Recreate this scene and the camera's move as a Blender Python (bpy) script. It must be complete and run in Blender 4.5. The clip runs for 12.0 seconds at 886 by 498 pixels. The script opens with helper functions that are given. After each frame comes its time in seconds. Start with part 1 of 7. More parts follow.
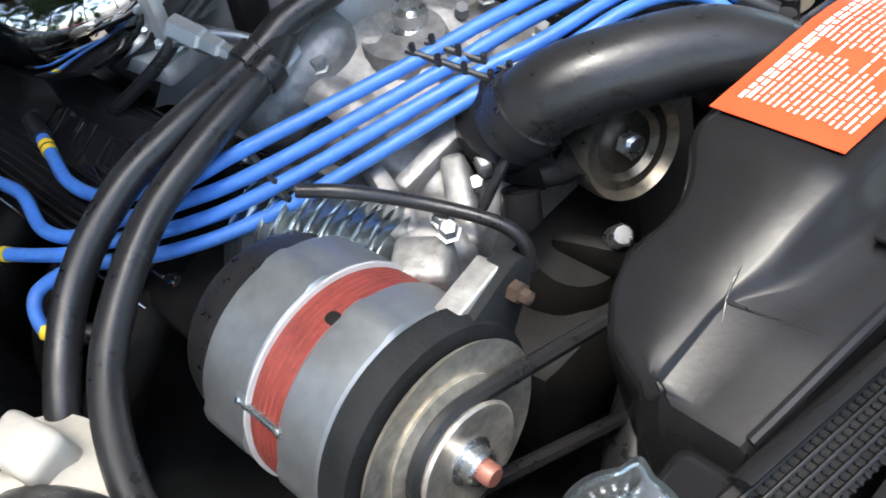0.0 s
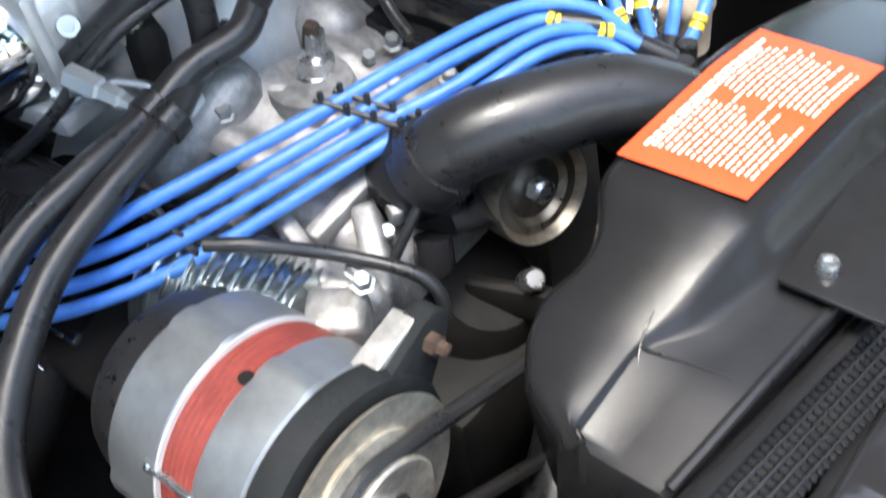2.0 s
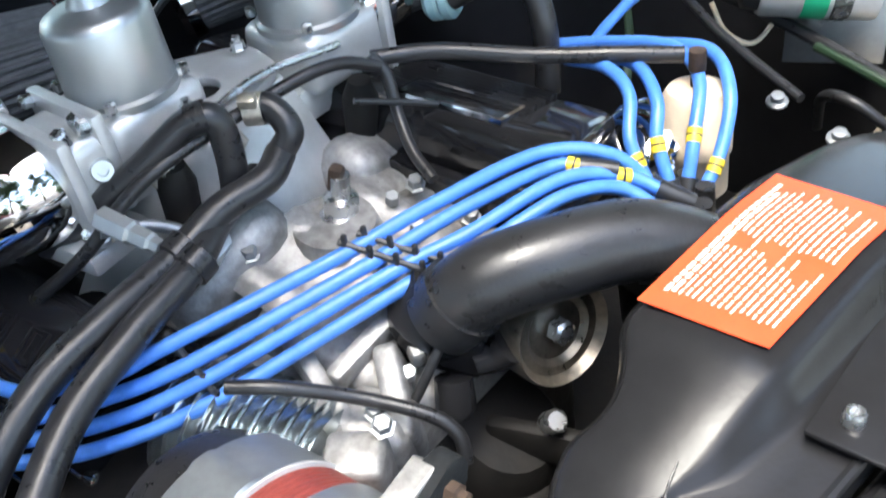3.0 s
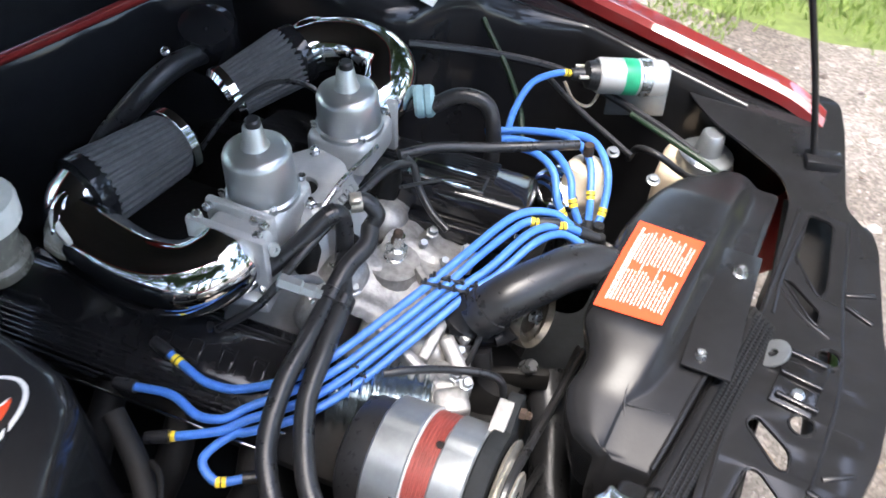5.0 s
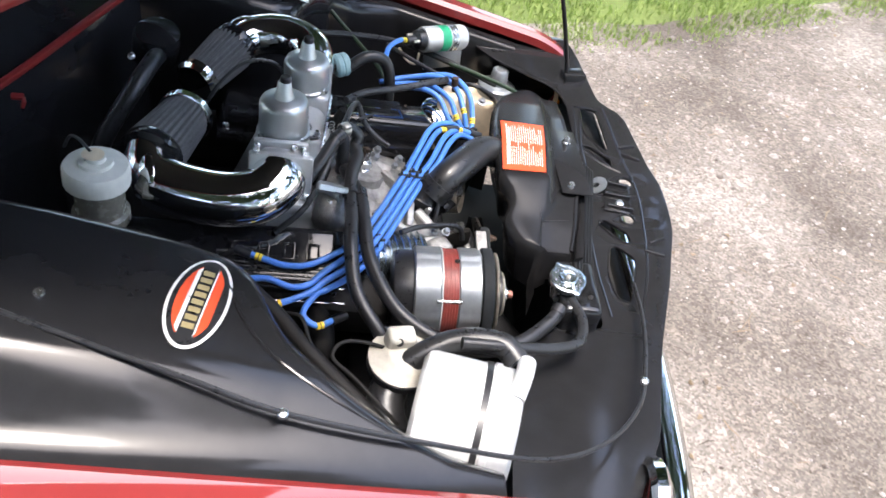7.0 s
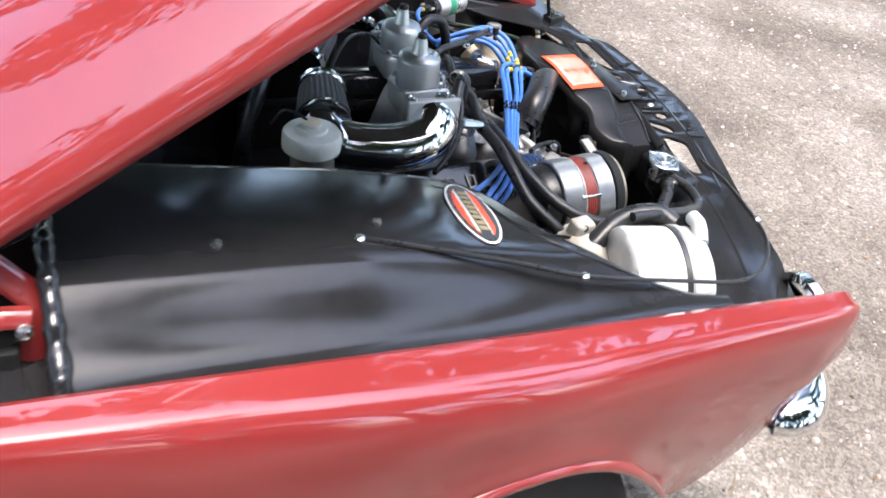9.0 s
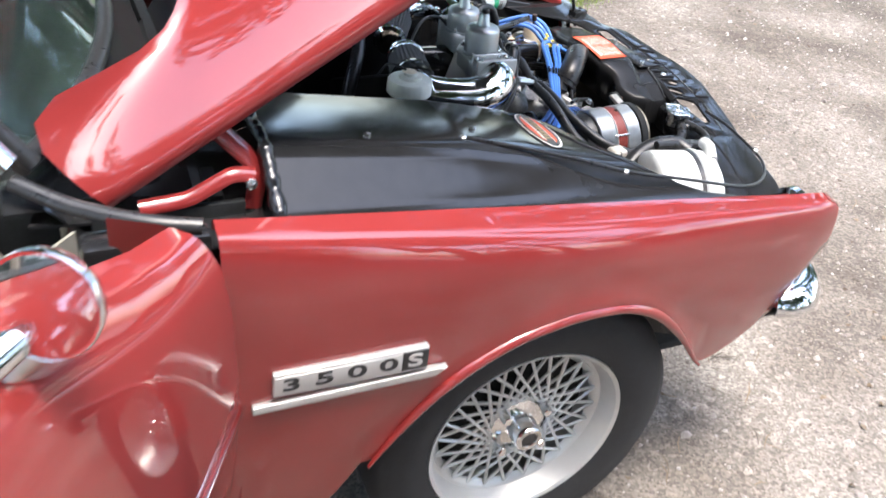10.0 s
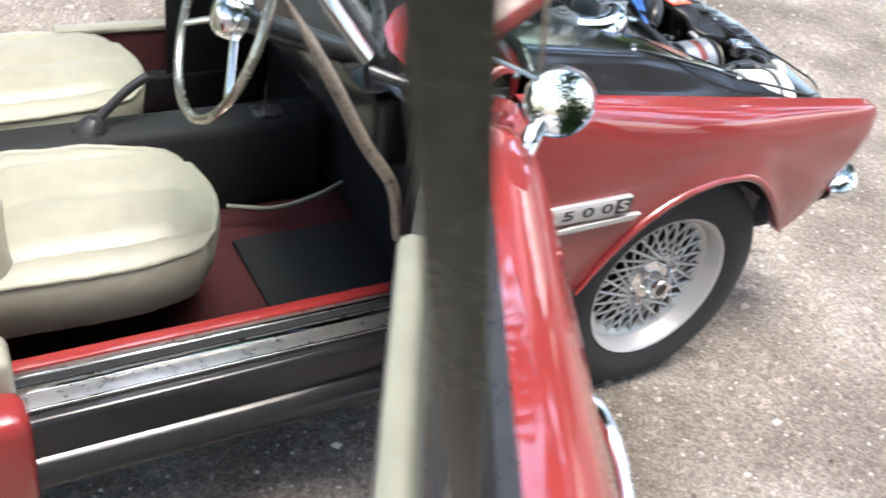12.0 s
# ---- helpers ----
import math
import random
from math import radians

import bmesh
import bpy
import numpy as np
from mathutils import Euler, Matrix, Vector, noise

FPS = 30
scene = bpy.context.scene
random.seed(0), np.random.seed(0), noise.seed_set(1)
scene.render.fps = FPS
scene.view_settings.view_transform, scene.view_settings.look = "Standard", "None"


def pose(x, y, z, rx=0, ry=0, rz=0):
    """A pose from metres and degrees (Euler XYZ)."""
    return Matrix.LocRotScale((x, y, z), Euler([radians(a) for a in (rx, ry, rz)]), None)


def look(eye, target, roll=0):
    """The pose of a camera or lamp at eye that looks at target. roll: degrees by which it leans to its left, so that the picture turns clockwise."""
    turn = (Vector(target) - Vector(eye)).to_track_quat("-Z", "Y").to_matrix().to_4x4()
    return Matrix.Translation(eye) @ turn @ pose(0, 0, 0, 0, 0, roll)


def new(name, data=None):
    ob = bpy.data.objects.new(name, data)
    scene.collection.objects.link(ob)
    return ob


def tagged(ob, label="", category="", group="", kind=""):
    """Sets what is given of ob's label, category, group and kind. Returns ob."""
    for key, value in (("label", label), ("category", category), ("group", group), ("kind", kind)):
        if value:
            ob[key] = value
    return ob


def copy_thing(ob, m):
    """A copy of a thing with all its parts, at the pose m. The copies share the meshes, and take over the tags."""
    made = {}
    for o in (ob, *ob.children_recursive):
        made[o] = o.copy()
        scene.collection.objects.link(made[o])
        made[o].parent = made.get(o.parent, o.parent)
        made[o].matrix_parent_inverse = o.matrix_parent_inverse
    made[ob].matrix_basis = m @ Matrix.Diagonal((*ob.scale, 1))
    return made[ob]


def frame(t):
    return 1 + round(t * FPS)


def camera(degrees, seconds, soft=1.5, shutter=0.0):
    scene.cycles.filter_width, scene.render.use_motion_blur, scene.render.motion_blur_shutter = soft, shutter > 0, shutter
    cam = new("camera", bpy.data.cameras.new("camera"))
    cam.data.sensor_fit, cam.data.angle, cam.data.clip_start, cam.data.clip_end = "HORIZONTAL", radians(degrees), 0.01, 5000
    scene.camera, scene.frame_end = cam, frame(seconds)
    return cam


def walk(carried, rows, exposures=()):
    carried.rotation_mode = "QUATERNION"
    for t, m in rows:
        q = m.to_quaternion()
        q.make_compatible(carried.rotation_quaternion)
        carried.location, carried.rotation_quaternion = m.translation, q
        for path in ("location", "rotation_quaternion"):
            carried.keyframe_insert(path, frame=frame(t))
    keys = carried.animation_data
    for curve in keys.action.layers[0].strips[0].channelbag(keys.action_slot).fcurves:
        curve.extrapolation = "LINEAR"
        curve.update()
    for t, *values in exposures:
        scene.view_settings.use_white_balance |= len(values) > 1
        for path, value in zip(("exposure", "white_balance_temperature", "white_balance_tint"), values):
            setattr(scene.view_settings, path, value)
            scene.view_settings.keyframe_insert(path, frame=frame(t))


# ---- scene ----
# ---- camera ----
cam = camera(51.0, 12.0, soft=1.6, shutter=0.4)
PATH = [
    (0, look((0.656, -0.322, 1.054), (0.1054, 0.0795, 0.3222), -14.44)),
    (0.5, look((0.654, -0.326, 1.050), (0.1524, 0.1160, 0.3059), -11.06)),
    (1, look((0.656, -0.332, 1.041), (0.2249, 0.1175, 0.2588), -8.00)),
    (1.5, look((0.655, -0.332, 1.042), (0.2181, 0.1020, 0.2544), -9.06)),
    (2, look((0.646, -0.316, 1.059), (0.1580, 0.1708, 0.3339), -9.49)),
    (2.5, look((0.643, -0.310, 1.062), (0.1121, 0.1996, 0.3857), -10.25)),
    (3, look((0.643, -0.309, 1.071), (0.0914, 0.2370, 0.4411), -9.34)),
    (3.5, look((0.650, -0.372, 1.121), (0.1388, 0.2248, 0.5029), -4.18)),
    (5.5, look((0.495, -0.771, 1.541), (0.3320, -0.1179, 0.8016), 5.91)),
    (6, look((0.432, -0.958, 1.590), (0.3635, -0.2576, 0.8792), 9.90)),
    (6.5, look((0.300, -1.083, 1.600), (0.3431, -0.3607, 0.9097), 11.14)),
    (7, look((0.178, -1.166, 1.600), (0.3144, -0.4290, 0.9382), 12.65)),
    (7.5, look((0.032, -1.194, 1.546), (0.2344, -0.4658, 0.8914), 13.49)),
    (9.5, look((-0.600, -1.433, 1.525), (-0.2073, -0.7249, 0.9382), 8.93)),
    (10, look((-0.738, -1.668, 1.557), (-0.3632, -0.9364, 0.9868), 7.46)),
    (10.5, look((-0.867, -1.819, 1.591), (-0.4695, -1.0922, 1.0316), 9.64)),
    (11, look((-1.082, -1.944, 1.600), (-0.6240, -1.2551, 1.0389), 7.85)),
    (11.5, look((-1.336, -2.020, 1.612), (-0.8528, -1.3387, 1.0629), 7.32)),
    (12, look((-1.459, -1.906, 1.588), (-1.0034, -1.2202, 1.0209), 9.34)),
]

walk(cam, PATH, exposures=[(0.0, 2.8, 6400, 5), (1.5, 3.05, 6400, 5), (3.5, 3.2, 6400, 5), (5.5, 3.0, 6450, 10), (7.5, 2.9, 6500, 10), (9.5, 2.9, 6500, 9), (11.0, 2.95, 6500, 8), (12.0, 2.85, 6500, 8)])

# ---- light: bright open shade under a white summer sky ----
world = bpy.data.worlds.new("sky")
scene.world = world
world.use_nodes = True
wn = world.node_tree
sky = wn.nodes.new("ShaderNodeTexSky")
sky.sky_type, sky.sun_disc = "NISHITA", False
sky.sun_elevation, sky.sun_rotation = radians(79), radians(160)
sky.air_density, sky.dust_density, sky.ozone_density = 1.0, 3.0, 1.0
background = wn.nodes["Background"]
wn.links.new(sky.outputs[0], background.inputs[0])
background.inputs[1].default_value = 0.15
sun = new("sun", bpy.data.lights.new("sun", "SUN"))
sun.data.energy, sun.data.angle, sun.data.color = 0.4, radians(16), (1.0, 0.97, 0.92)
sun.matrix_world = look((0.6, -1.1, 6.0), (0.2, 0.0, 0.0))


# ---- materials ----
def mat(name, color, rough=0.5, metal=0.0, var=0.12, scale=30.0, bump=0.0, bump_scale=200.0, coat=0.0, color2=None, rough_var=0.1, fine=4.0, spec=0.5):
    m = bpy.data.materials.new(name)
    m.use_nodes = True
    nt = m.node_tree
    b = nt.nodes["Principled BSDF"]
    b.inputs["Metallic"].default_value = metal
    b.inputs["Coat Weight"].default_value = coat
    b.inputs["Specular IOR Level"].default_value = spec
    b.inputs["Coat Roughness"].default_value = 0.04
    tc = nt.nodes.new("ShaderNodeTexCoord")
    n1 = nt.nodes.new("ShaderNodeTexNoise")
    n1.inputs["Scale"].default_value, n1.inputs["Detail"].default_value, n1.inputs["Roughness"].default_value = scale, 6.0, 0.65
    n2 = nt.nodes.new("ShaderNodeTexNoise")
    n2.inputs["Scale"].default_value, n2.inputs["Detail"].default_value = scale * fine, 4.0
    for n in (n1, n2):
        nt.links.new(tc.outputs["Object"], n.inputs["Vector"])
    add = nt.nodes.new("ShaderNodeMath")
    add.operation = "MULTIPLY_ADD"
    nt.links.new(n2.outputs["Fac"], add.inputs[0])
    add.inputs[1].default_value = 0.4
    nt.links.new(n1.outputs["Fac"], add.inputs[2])
    ramp = nt.nodes.new("ShaderNodeValToRGB")
    nt.links.new(add.outputs[0], ramp.inputs[0])
    c2 = color2 or tuple(min(1.0, c * (1 + var)) for c in color)
    c1 = color if color2 else tuple(c * (1 - var) for c in color)
    ramp.color_ramp.elements[0].position, ramp.color_ramp.elements[1].position = 0.5, 0.9
    ramp.color_ramp.elements[0].color, ramp.color_ramp.elements[1].color = (*c1, 1), (*c2, 1)
    nt.links.new(ramp.outputs[0], b.inputs["Base Color"])
    mr = nt.nodes.new("ShaderNodeMapRange")
    mr.inputs["From Min"].default_value, mr.inputs["From Max"].default_value = 0.45, 0.95
    mr.inputs["To Min"].default_value, mr.inputs["To Max"].default_value = max(0.02, rough - rough_var), min(1.0, rough + rough_var)
    nt.links.new(add.outputs[0], mr.inputs["Value"])
    nt.links.new(mr.outputs[0], b.inputs["Roughness"])
    if bump:
        n3 = nt.nodes.new("ShaderNodeTexNoise")
        n3.inputs["Scale"].default_value, n3.inputs["Detail"].default_value = bump_scale, 3.0
        nt.links.new(tc.outputs["Object"], n3.inputs["Vector"])
        bp = nt.nodes.new("ShaderNodeBump")
        bp.inputs["Strength"].default_value, bp.inputs["Distance"].default_value = bump, 0.002
        nt.links.new(n3.outputs["Fac"], bp.inputs["Height"])
        nt.links.new(bp.outputs[0], b.inputs["Normal"])
    return m


M_RED = mat("red_paint", (0.220, 0.024, 0.023), 0.45, 0.0, 0.06, 3.0, coat=1.0, rough_var=0.05, spec=0.06)
M_RED.node_tree.nodes["Principled BSDF"].inputs["Coat IOR"].default_value = 1.7
M_RED.node_tree.nodes["Principled BSDF"].inputs["Coat Roughness"].default_value = 0.025
M_BLACK = mat("satin_black_paint", (0.016, 0.016, 0.017), 0.12, 0.0, 0.12, 9.0, 0.04, 30.0, rough_var=0.04, spec=0.36)
M_SHROUD = mat("black_moulded_plastic", (0.016, 0.016, 0.017), 0.24, 0.0, 0.10, 18.0, 0.05, 300.0, rough_var=0.03, spec=0.21)
M_BLACKGLOSS = mat("gloss_black_paint", (0.013, 0.013, 0.014), 0.10, 0.0, 0.2, 15.0, 0.10, 60.0, rough_var=0.05, spec=0.5)
M_RUBBER = mat("black_rubber", (0.020, 0.020, 0.021), 0.33, 0.0, 0.15, 40.0, 0.10, 400.0, rough_var=0.10)
M_TYRE = mat("tyre_rubber", (0.020, 0.020, 0.021), 0.8, 0.0, 0.4, 18.0, 0.2, 300.0)
# Dirty metal black, also used for sheets that stand in for shade.
M_DIRT_SHADE = mat("dirt_and_shade_black", (0.009, 0.009, 0.009), 0.62, 0.2, 0.6, 25.0, 0.3, 120.0, color2=(0.017, 0.0155, 0.014), spec=0.25)
M_ALU = mat("cast_aluminium", (0.24, 0.235, 0.225), 0.55, 0.6, 0.2, 30.0, 0.35, 220.0, color2=(0.47, 0.46, 0.44))
M_STEEL = mat("bright_steel", (0.60, 0.61, 0.61), 0.27, 0.95, 0.02, 40.0, rough_var=0.02)
M_ALT = mat("alternator_casing_metal", (0.31, 0.33, 0.34), 0.38, 0.7, 0.10, 30.0, 0.08, 300.0)
M_SMOOTH = mat("smooth_cast_alloy", (0.60, 0.60, 0.585), 0.42, 0.55, 0.07, 25.0, 0.06, 260.0, rough_var=0.06)
M_DASH = mat("satin_alloy", (0.52, 0.54, 0.54), 0.38, 0.9, 0.02, 40.0, rough_var=0.02)
M_CHROME = mat("chrome", (0.80, 0.80, 0.80), 0.05, 1.0, 0.04, 20.0, rough_var=0.03)
M_BRONZE = mat("dull_plated_steel", (0.56, 0.52, 0.44), 0.42, 0.75, 0.3, 40.0, 0.1, 200.0)
M_PULLEY = mat("tarnished_plate", (0.24, 0.215, 0.175), 0.36, 0.8, 0.3, 40.0, 0.1, 200.0)
M_BLUE = mat("blue_silicone", (0.070, 0.215, 0.64), 0.36, 0.0, 0.12, 60.0, rough_var=0.06)
M_YELLOW = mat("yellow_marker", (0.85, 0.62, 0.04), 0.45)
M_ORANGE = mat("orange_label", (0.80, 0.085, 0.025), 0.45, 0.0, 0.08, 60.0)
M_WHITE = mat("white_print", (0.80, 0.78, 0.74), 0.5, 0.0, 0.06)
M_WHITEPAINT = mat("white_enamel", (0.60, 0.61, 0.60), 0.36, 0.1, 0.10, 14.0, 0.05, 60.0, coat=0.3)
M_BROWNRED = mat("red_brown_lacquer", (0.23, 0.045, 0.035), 0.42, 0.0, 0.2, 60.0, 0.1, 200.0)
M_COPPER = mat("copper_stud", (0.36, 0.15, 0.11), 0.5, 0.4, 0.2, 80.0)
M_PLASTIC = mat("milky_plastic", (0.68, 0.67, 0.60), 0.40, 0.0, 0.08, 20.0)
M_CREAMPL = mat("cream_plastic", (0.70, 0.58, 0.42), 0.45, 0.0, 0.12, 25.0)
M_FLUID = mat("smoky_plastic", (0.17, 0.16, 0.13), 0.25, 0.0, 0.2, 20.0)
M_GREEN = mat("green_label", (0.02, 0.33, 0.16), 0.4)
M_CREAM = mat("cream_leather", (0.255, 0.248, 0.195), 0.45, 0.0, 0.10, 7.0, 0.8, 22.0)
M_CARPET = mat("dark_red_carpet", (0.048, 0.006, 0.007), 0.95, 0.0, 0.4, 60.0, 0.6, 600.0)
M_MAT = mat("black_floor_mat", (0.013, 0.0145, 0.0155), 0.75, 0.0, 0.4, 40.0, 0.3, 400.0, spec=0.25)
M_FILTER = mat("grey_pleated_filter", (0.085, 0.085, 0.086), 0.7, 0.0, 0.25, 50.0, 0.3, 400.0)
M_TEAL = mat("pale_teal_plastic", (0.30, 0.46, 0.48), 0.4)
M_CAP = mat("plated_cap_metal", (0.50, 0.55, 0.57), 0.17, 0.95, 0.06, 40.0, rough_var=0.04)
M_GOLD = mat("dull_gold_print", (0.36, 0.29, 0.14), 0.4)
M_SILVERPAINT = mat("silver_wheel_paint", (0.56, 0.56, 0.55), 0.36, 0.55, 0.03, 12.0, rough_var=0.04)
M_WOOD = mat("worn_metal_rim", (0.36, 0.34, 0.28), 0.22, 0.85, 0.10, 30.0)
M_AMBER = mat("amber_lens", (0.75, 0.20, 0.02), 0.2)
M_RUST = mat("rusty_metal", (0.050, 0.032, 0.022), 0.8, 0.2, 0.5, 50.0, 0.4, 150.0)


def glass_mat(name, color=(0.9, 0.95, 0.93), rough=0.0):
    m = bpy.data.materials.new(name)
    m.use_nodes = True
    nt = m.node_tree
    b = nt.nodes["Principled BSDF"]
    b.inputs["Base Color"].default_value = (*color, 1)
    b.inputs["Roughness"].default_value = rough
    b.inputs["Transmission Weight"].default_value = 1.0
    b.inputs["IOR"].default_value = 1.32
    return m


M_GLASS = glass_mat("window_glass")
M_SCREEN = glass_mat("tinted_screen_glass", (0.62, 0.80, 0.75))


# ---- mesh helpers ----
def empty_thing(name, place, label, category, group="", kind=""):
    ob = new(name)
    ob.empty_display_size = 0.05
    ob.location = place
    return tagged(ob, label, category, group, kind)


def finish(bm, name, material, smooth=True, angle=40):
    bmesh.ops.recalc_face_normals(bm, faces=bm.faces)
    me = bpy.data.meshes.new(name)
    bm.to_mesh(me)
    bm.free()
    me.materials.append(material)
    if smooth:
        for p in me.polygons:
            p.use_smooth = True
        me.set_sharp_from_angle(angle=radians(angle))
    return me


def part(name, bm, material, parent, label="", smooth=True, angle=40):
    """Links a bmesh in world space as one mesh under a thing or a part."""
    ob = new(name, finish(bm, name, material, smooth, angle))
    if parent:
        ob.parent = parent
        ob.matrix_parent_inverse = world_of(parent).inverted()
    if label:
        tagged(ob, label)
    return ob


def world_of(ob):
    m = ob.matrix_basis.copy()
    if ob.parent:
        m = world_of(ob.parent) @ ob.matrix_parent_inverse @ m
    return m


def single(name, bm, material, label, category, group="", kind="", smooth=True, angle=40):
    return tagged(part(name, bm, material, None, smooth=smooth, angle=angle), label, category, group, kind)


def bm_box(size, m=Matrix(), bevel=0.0, seg=2):
    bm = bmesh.new()
    bmesh.ops.create_cube(bm, size=1.0)
    bmesh.ops.scale(bm, vec=size, verts=bm.verts)
    if bevel:
        bmesh.ops.bevel(bm, geom=bm.edges[:], offset=bevel, segments=seg, profile=0.5, affect="EDGES")
    bm.transform(m)
    return bm


def axis_matrix(base, direction):
    """Turns +z into a direction, at a base."""
    return Matrix.Translation(base) @ Vector(direction).to_track_quat("Z", "Y").to_matrix().to_4x4()


def bm_lathe(profile, m=Matrix(), seg=32, wobble=None, closed=False):
    """A turned body: (radius, height) pairs round z; closed joins the last ring to the first."""
    bm = bmesh.new()
    rings = []
    for r, z in profile:
        if r < 1e-6:
            rings.append([bm.verts.new((0, 0, z))])
        else:
            rings.append([bm.verts.new(((r * (wobble(i, seg, z) if wobble else 1)) * math.cos(2 * math.pi * i / seg),
                                        (r * (wobble(i, seg, z) if wobble else 1)) * math.sin(2 * math.pi * i / seg), z)) for i in range(seg)])
    for a, b in zip(rings, rings[1:] + (rings[:1] if closed else [])):
        for i in range(seg):
            j = (i + 1) % seg
            q = [a[i % len(a)], a[j % len(a)], b[j % len(b)], b[i % len(b)]]
            q = list(dict.fromkeys(q))
            if len(q) > 2:
                bm.faces.new(q)
    for ring, flip in ((rings[0], True), (rings[-1], False)):
        if len(ring) > 2 and not closed:
            bm.faces.new(ring[::-1] if flip else ring)
    bm.transform(m)
    return bm


def spline(points, n=8):
    """A Catmull-Rom line through points."""
    p = [Vector(q) for q in points]
    p = [2 * p[0] - p[1]] + p + [2 * p[-1] - p[-2]]
    out = []
    for a, b, c, d in zip(p, p[1:], p[2:], p[3:]):
        for k in range(n):
            t = k / n
            out.append(0.5 * ((2 * b) + (c - a) * t + (2 * a - 5 * b + 4 * c - d) * t * t + (3 * b - a - 3 * c + d) * t ** 3))
    return out + [p[-2]]


def bm_tube(points, r, seg=12, n=8, radius=None, smooth=True, flat=1.0):
    """A hose or cable along points; radius: a function of 0..1 that scales r."""
    pts = spline(points, n) if smooth else [Vector(p) for p in points]
    bm = bmesh.new()
    rings, up = [], None
    for i, p in enumerate(pts):
        d = (pts[min(i + 1, len(pts) - 1)] - pts[max(i - 1, 0)]).normalized()
        if up is None:
            up = d.orthogonal().normalized()
        up = (up - d * up.dot(d)).normalized()
        side = d.cross(up)
        k = r * (radius(i / (len(pts) - 1)) if radius else 1)
        rings.append([bm.verts.new(p + k * (math.cos(a) * up + flat * math.sin(a) * side)) for a in (2 * math.pi * j / seg for j in range(seg))])
    for a, b in zip(rings, rings[1:]):
        for j in range(seg):
            bm.faces.new((a[j], a[(j + 1) % seg], b[(j + 1) % seg], b[j]))
    bm.faces.new(rings[0][::-1])
    bm.faces.new(rings[-1])
    return bm


def bm_loft(rows, closed=False):
    """A sheet through rows of points."""
    bm = bmesh.new()
    v = [[bm.verts.new(p) for p in row] for row in rows]
    for a, b in zip(v, v[1:]):
        for j in range(len(a) - (0 if closed else 1)):
            k = (j + 1) % len(a)
            bm.faces.new((a[j], a[k], b[k], b[j]))
    return bm


def thicken(bm, t):
    bmesh.ops.recalc_face_normals(bm, faces=bm.faces)
    bmesh.ops.solidify(bm, geom=bm.faces[:], thickness=t)
    return bm


def bm_join(*bms):
    out = bmesh.new()
    for b in bms:
        me = bpy.data.meshes.new("tmp")
        b.to_mesh(me)
        b.free()
        out.from_mesh(me)
        bpy.data.meshes.remove(me)
    return out


def bm_prism(outline, z0, z1, m=Matrix(), bevel=0.0):
    """An upright prism over a plan outline."""
    bm = bmesh.new()
    lo = [bm.verts.new((x, y, z0)) for x, y in outline]
    hi = [bm.verts.new((x, y, z1)) for x, y in outline]
    bm.faces.new(lo[::-1])
    bm.faces.new(hi)
    n = len(lo)
    for i in range(n):
        bm.faces.new((lo[i], lo[(i + 1) % n], hi[(i + 1) % n], hi[i]))
    if bevel:
        bmesh.ops.bevel(bm, geom=[e for e in bm.edges], offset=bevel, segments=2, profile=0.5, affect="EDGES")
    bm.transform(m)
    return bm


def bm_plate(outlines, thick, m=Matrix(), bevel=0.0):
    """A flat plate; the first outline is its edge, the others are holes through it."""
    cu = bpy.data.curves.new("tmp", "CURVE")
    cu.dimensions, cu.fill_mode, cu.extrude, cu.bevel_depth, cu.bevel_resolution = "2D", "BOTH", max(0.0, thick / 2 - bevel), bevel, 1
    for line in outlines:
        s = cu.splines.new("POLY")
        s.points.add(len(line) - 1)
        for p, q in zip(s.points, line):
            p.co = (*q, 0, 1)
        s.use_cyclic_u = True
    ob = new("tmp", cu)
    bpy.context.view_layer.update()
    me = bpy.data.meshes.new_from_object(ob.evaluated_get(bpy.context.evaluated_depsgraph_get()))
    bm = bmesh.new()
    bm.from_mesh(me)
    bmesh.ops.remove_doubles(bm, verts=bm.verts, dist=1e-5)
    bpy.data.objects.remove(ob)
    bpy.data.curves.remove(cu)
    bpy.data.meshes.remove(me)
    bm.transform(m)
    return bm


def lerp(table, x):
    """A value between the rows of a table, smoothly."""
    return float(np.interp(x, [a for a, _ in table], [b for _, b in table]))


def circle(cx, cy, r, n=24, ry=None, turn=0.0):
    ry = ry or r
    c, s = math.cos(turn), math.sin(turn)
    return [(cx + r * math.cos(a) * c - ry * math.sin(a) * s, cy + r * math.cos(a) * s + ry * math.sin(a) * c) for a in (2 * math.pi * i / n for i in range(n))]


def rounded(points, r=0.006, n=4):
    """An outline with its corners rounded off."""
    out, k = [], len(points)
    for i in range(k):
        a, b, c = Vector(points[i - 1]), Vector(points[i]), Vector(points[(i + 1) % k])
        p = b + (a - b).normalized() * min(r, (a - b).length * 0.45)
        q = b + (c - b).normalized() * min(r, (c - b).length * 0.45)
        for j in range(n + 1):
            t = j / n
            out.append(tuple(p * (1 - t) ** 2 + b * 2 * t * (1 - t) + q * t * t))
    return out


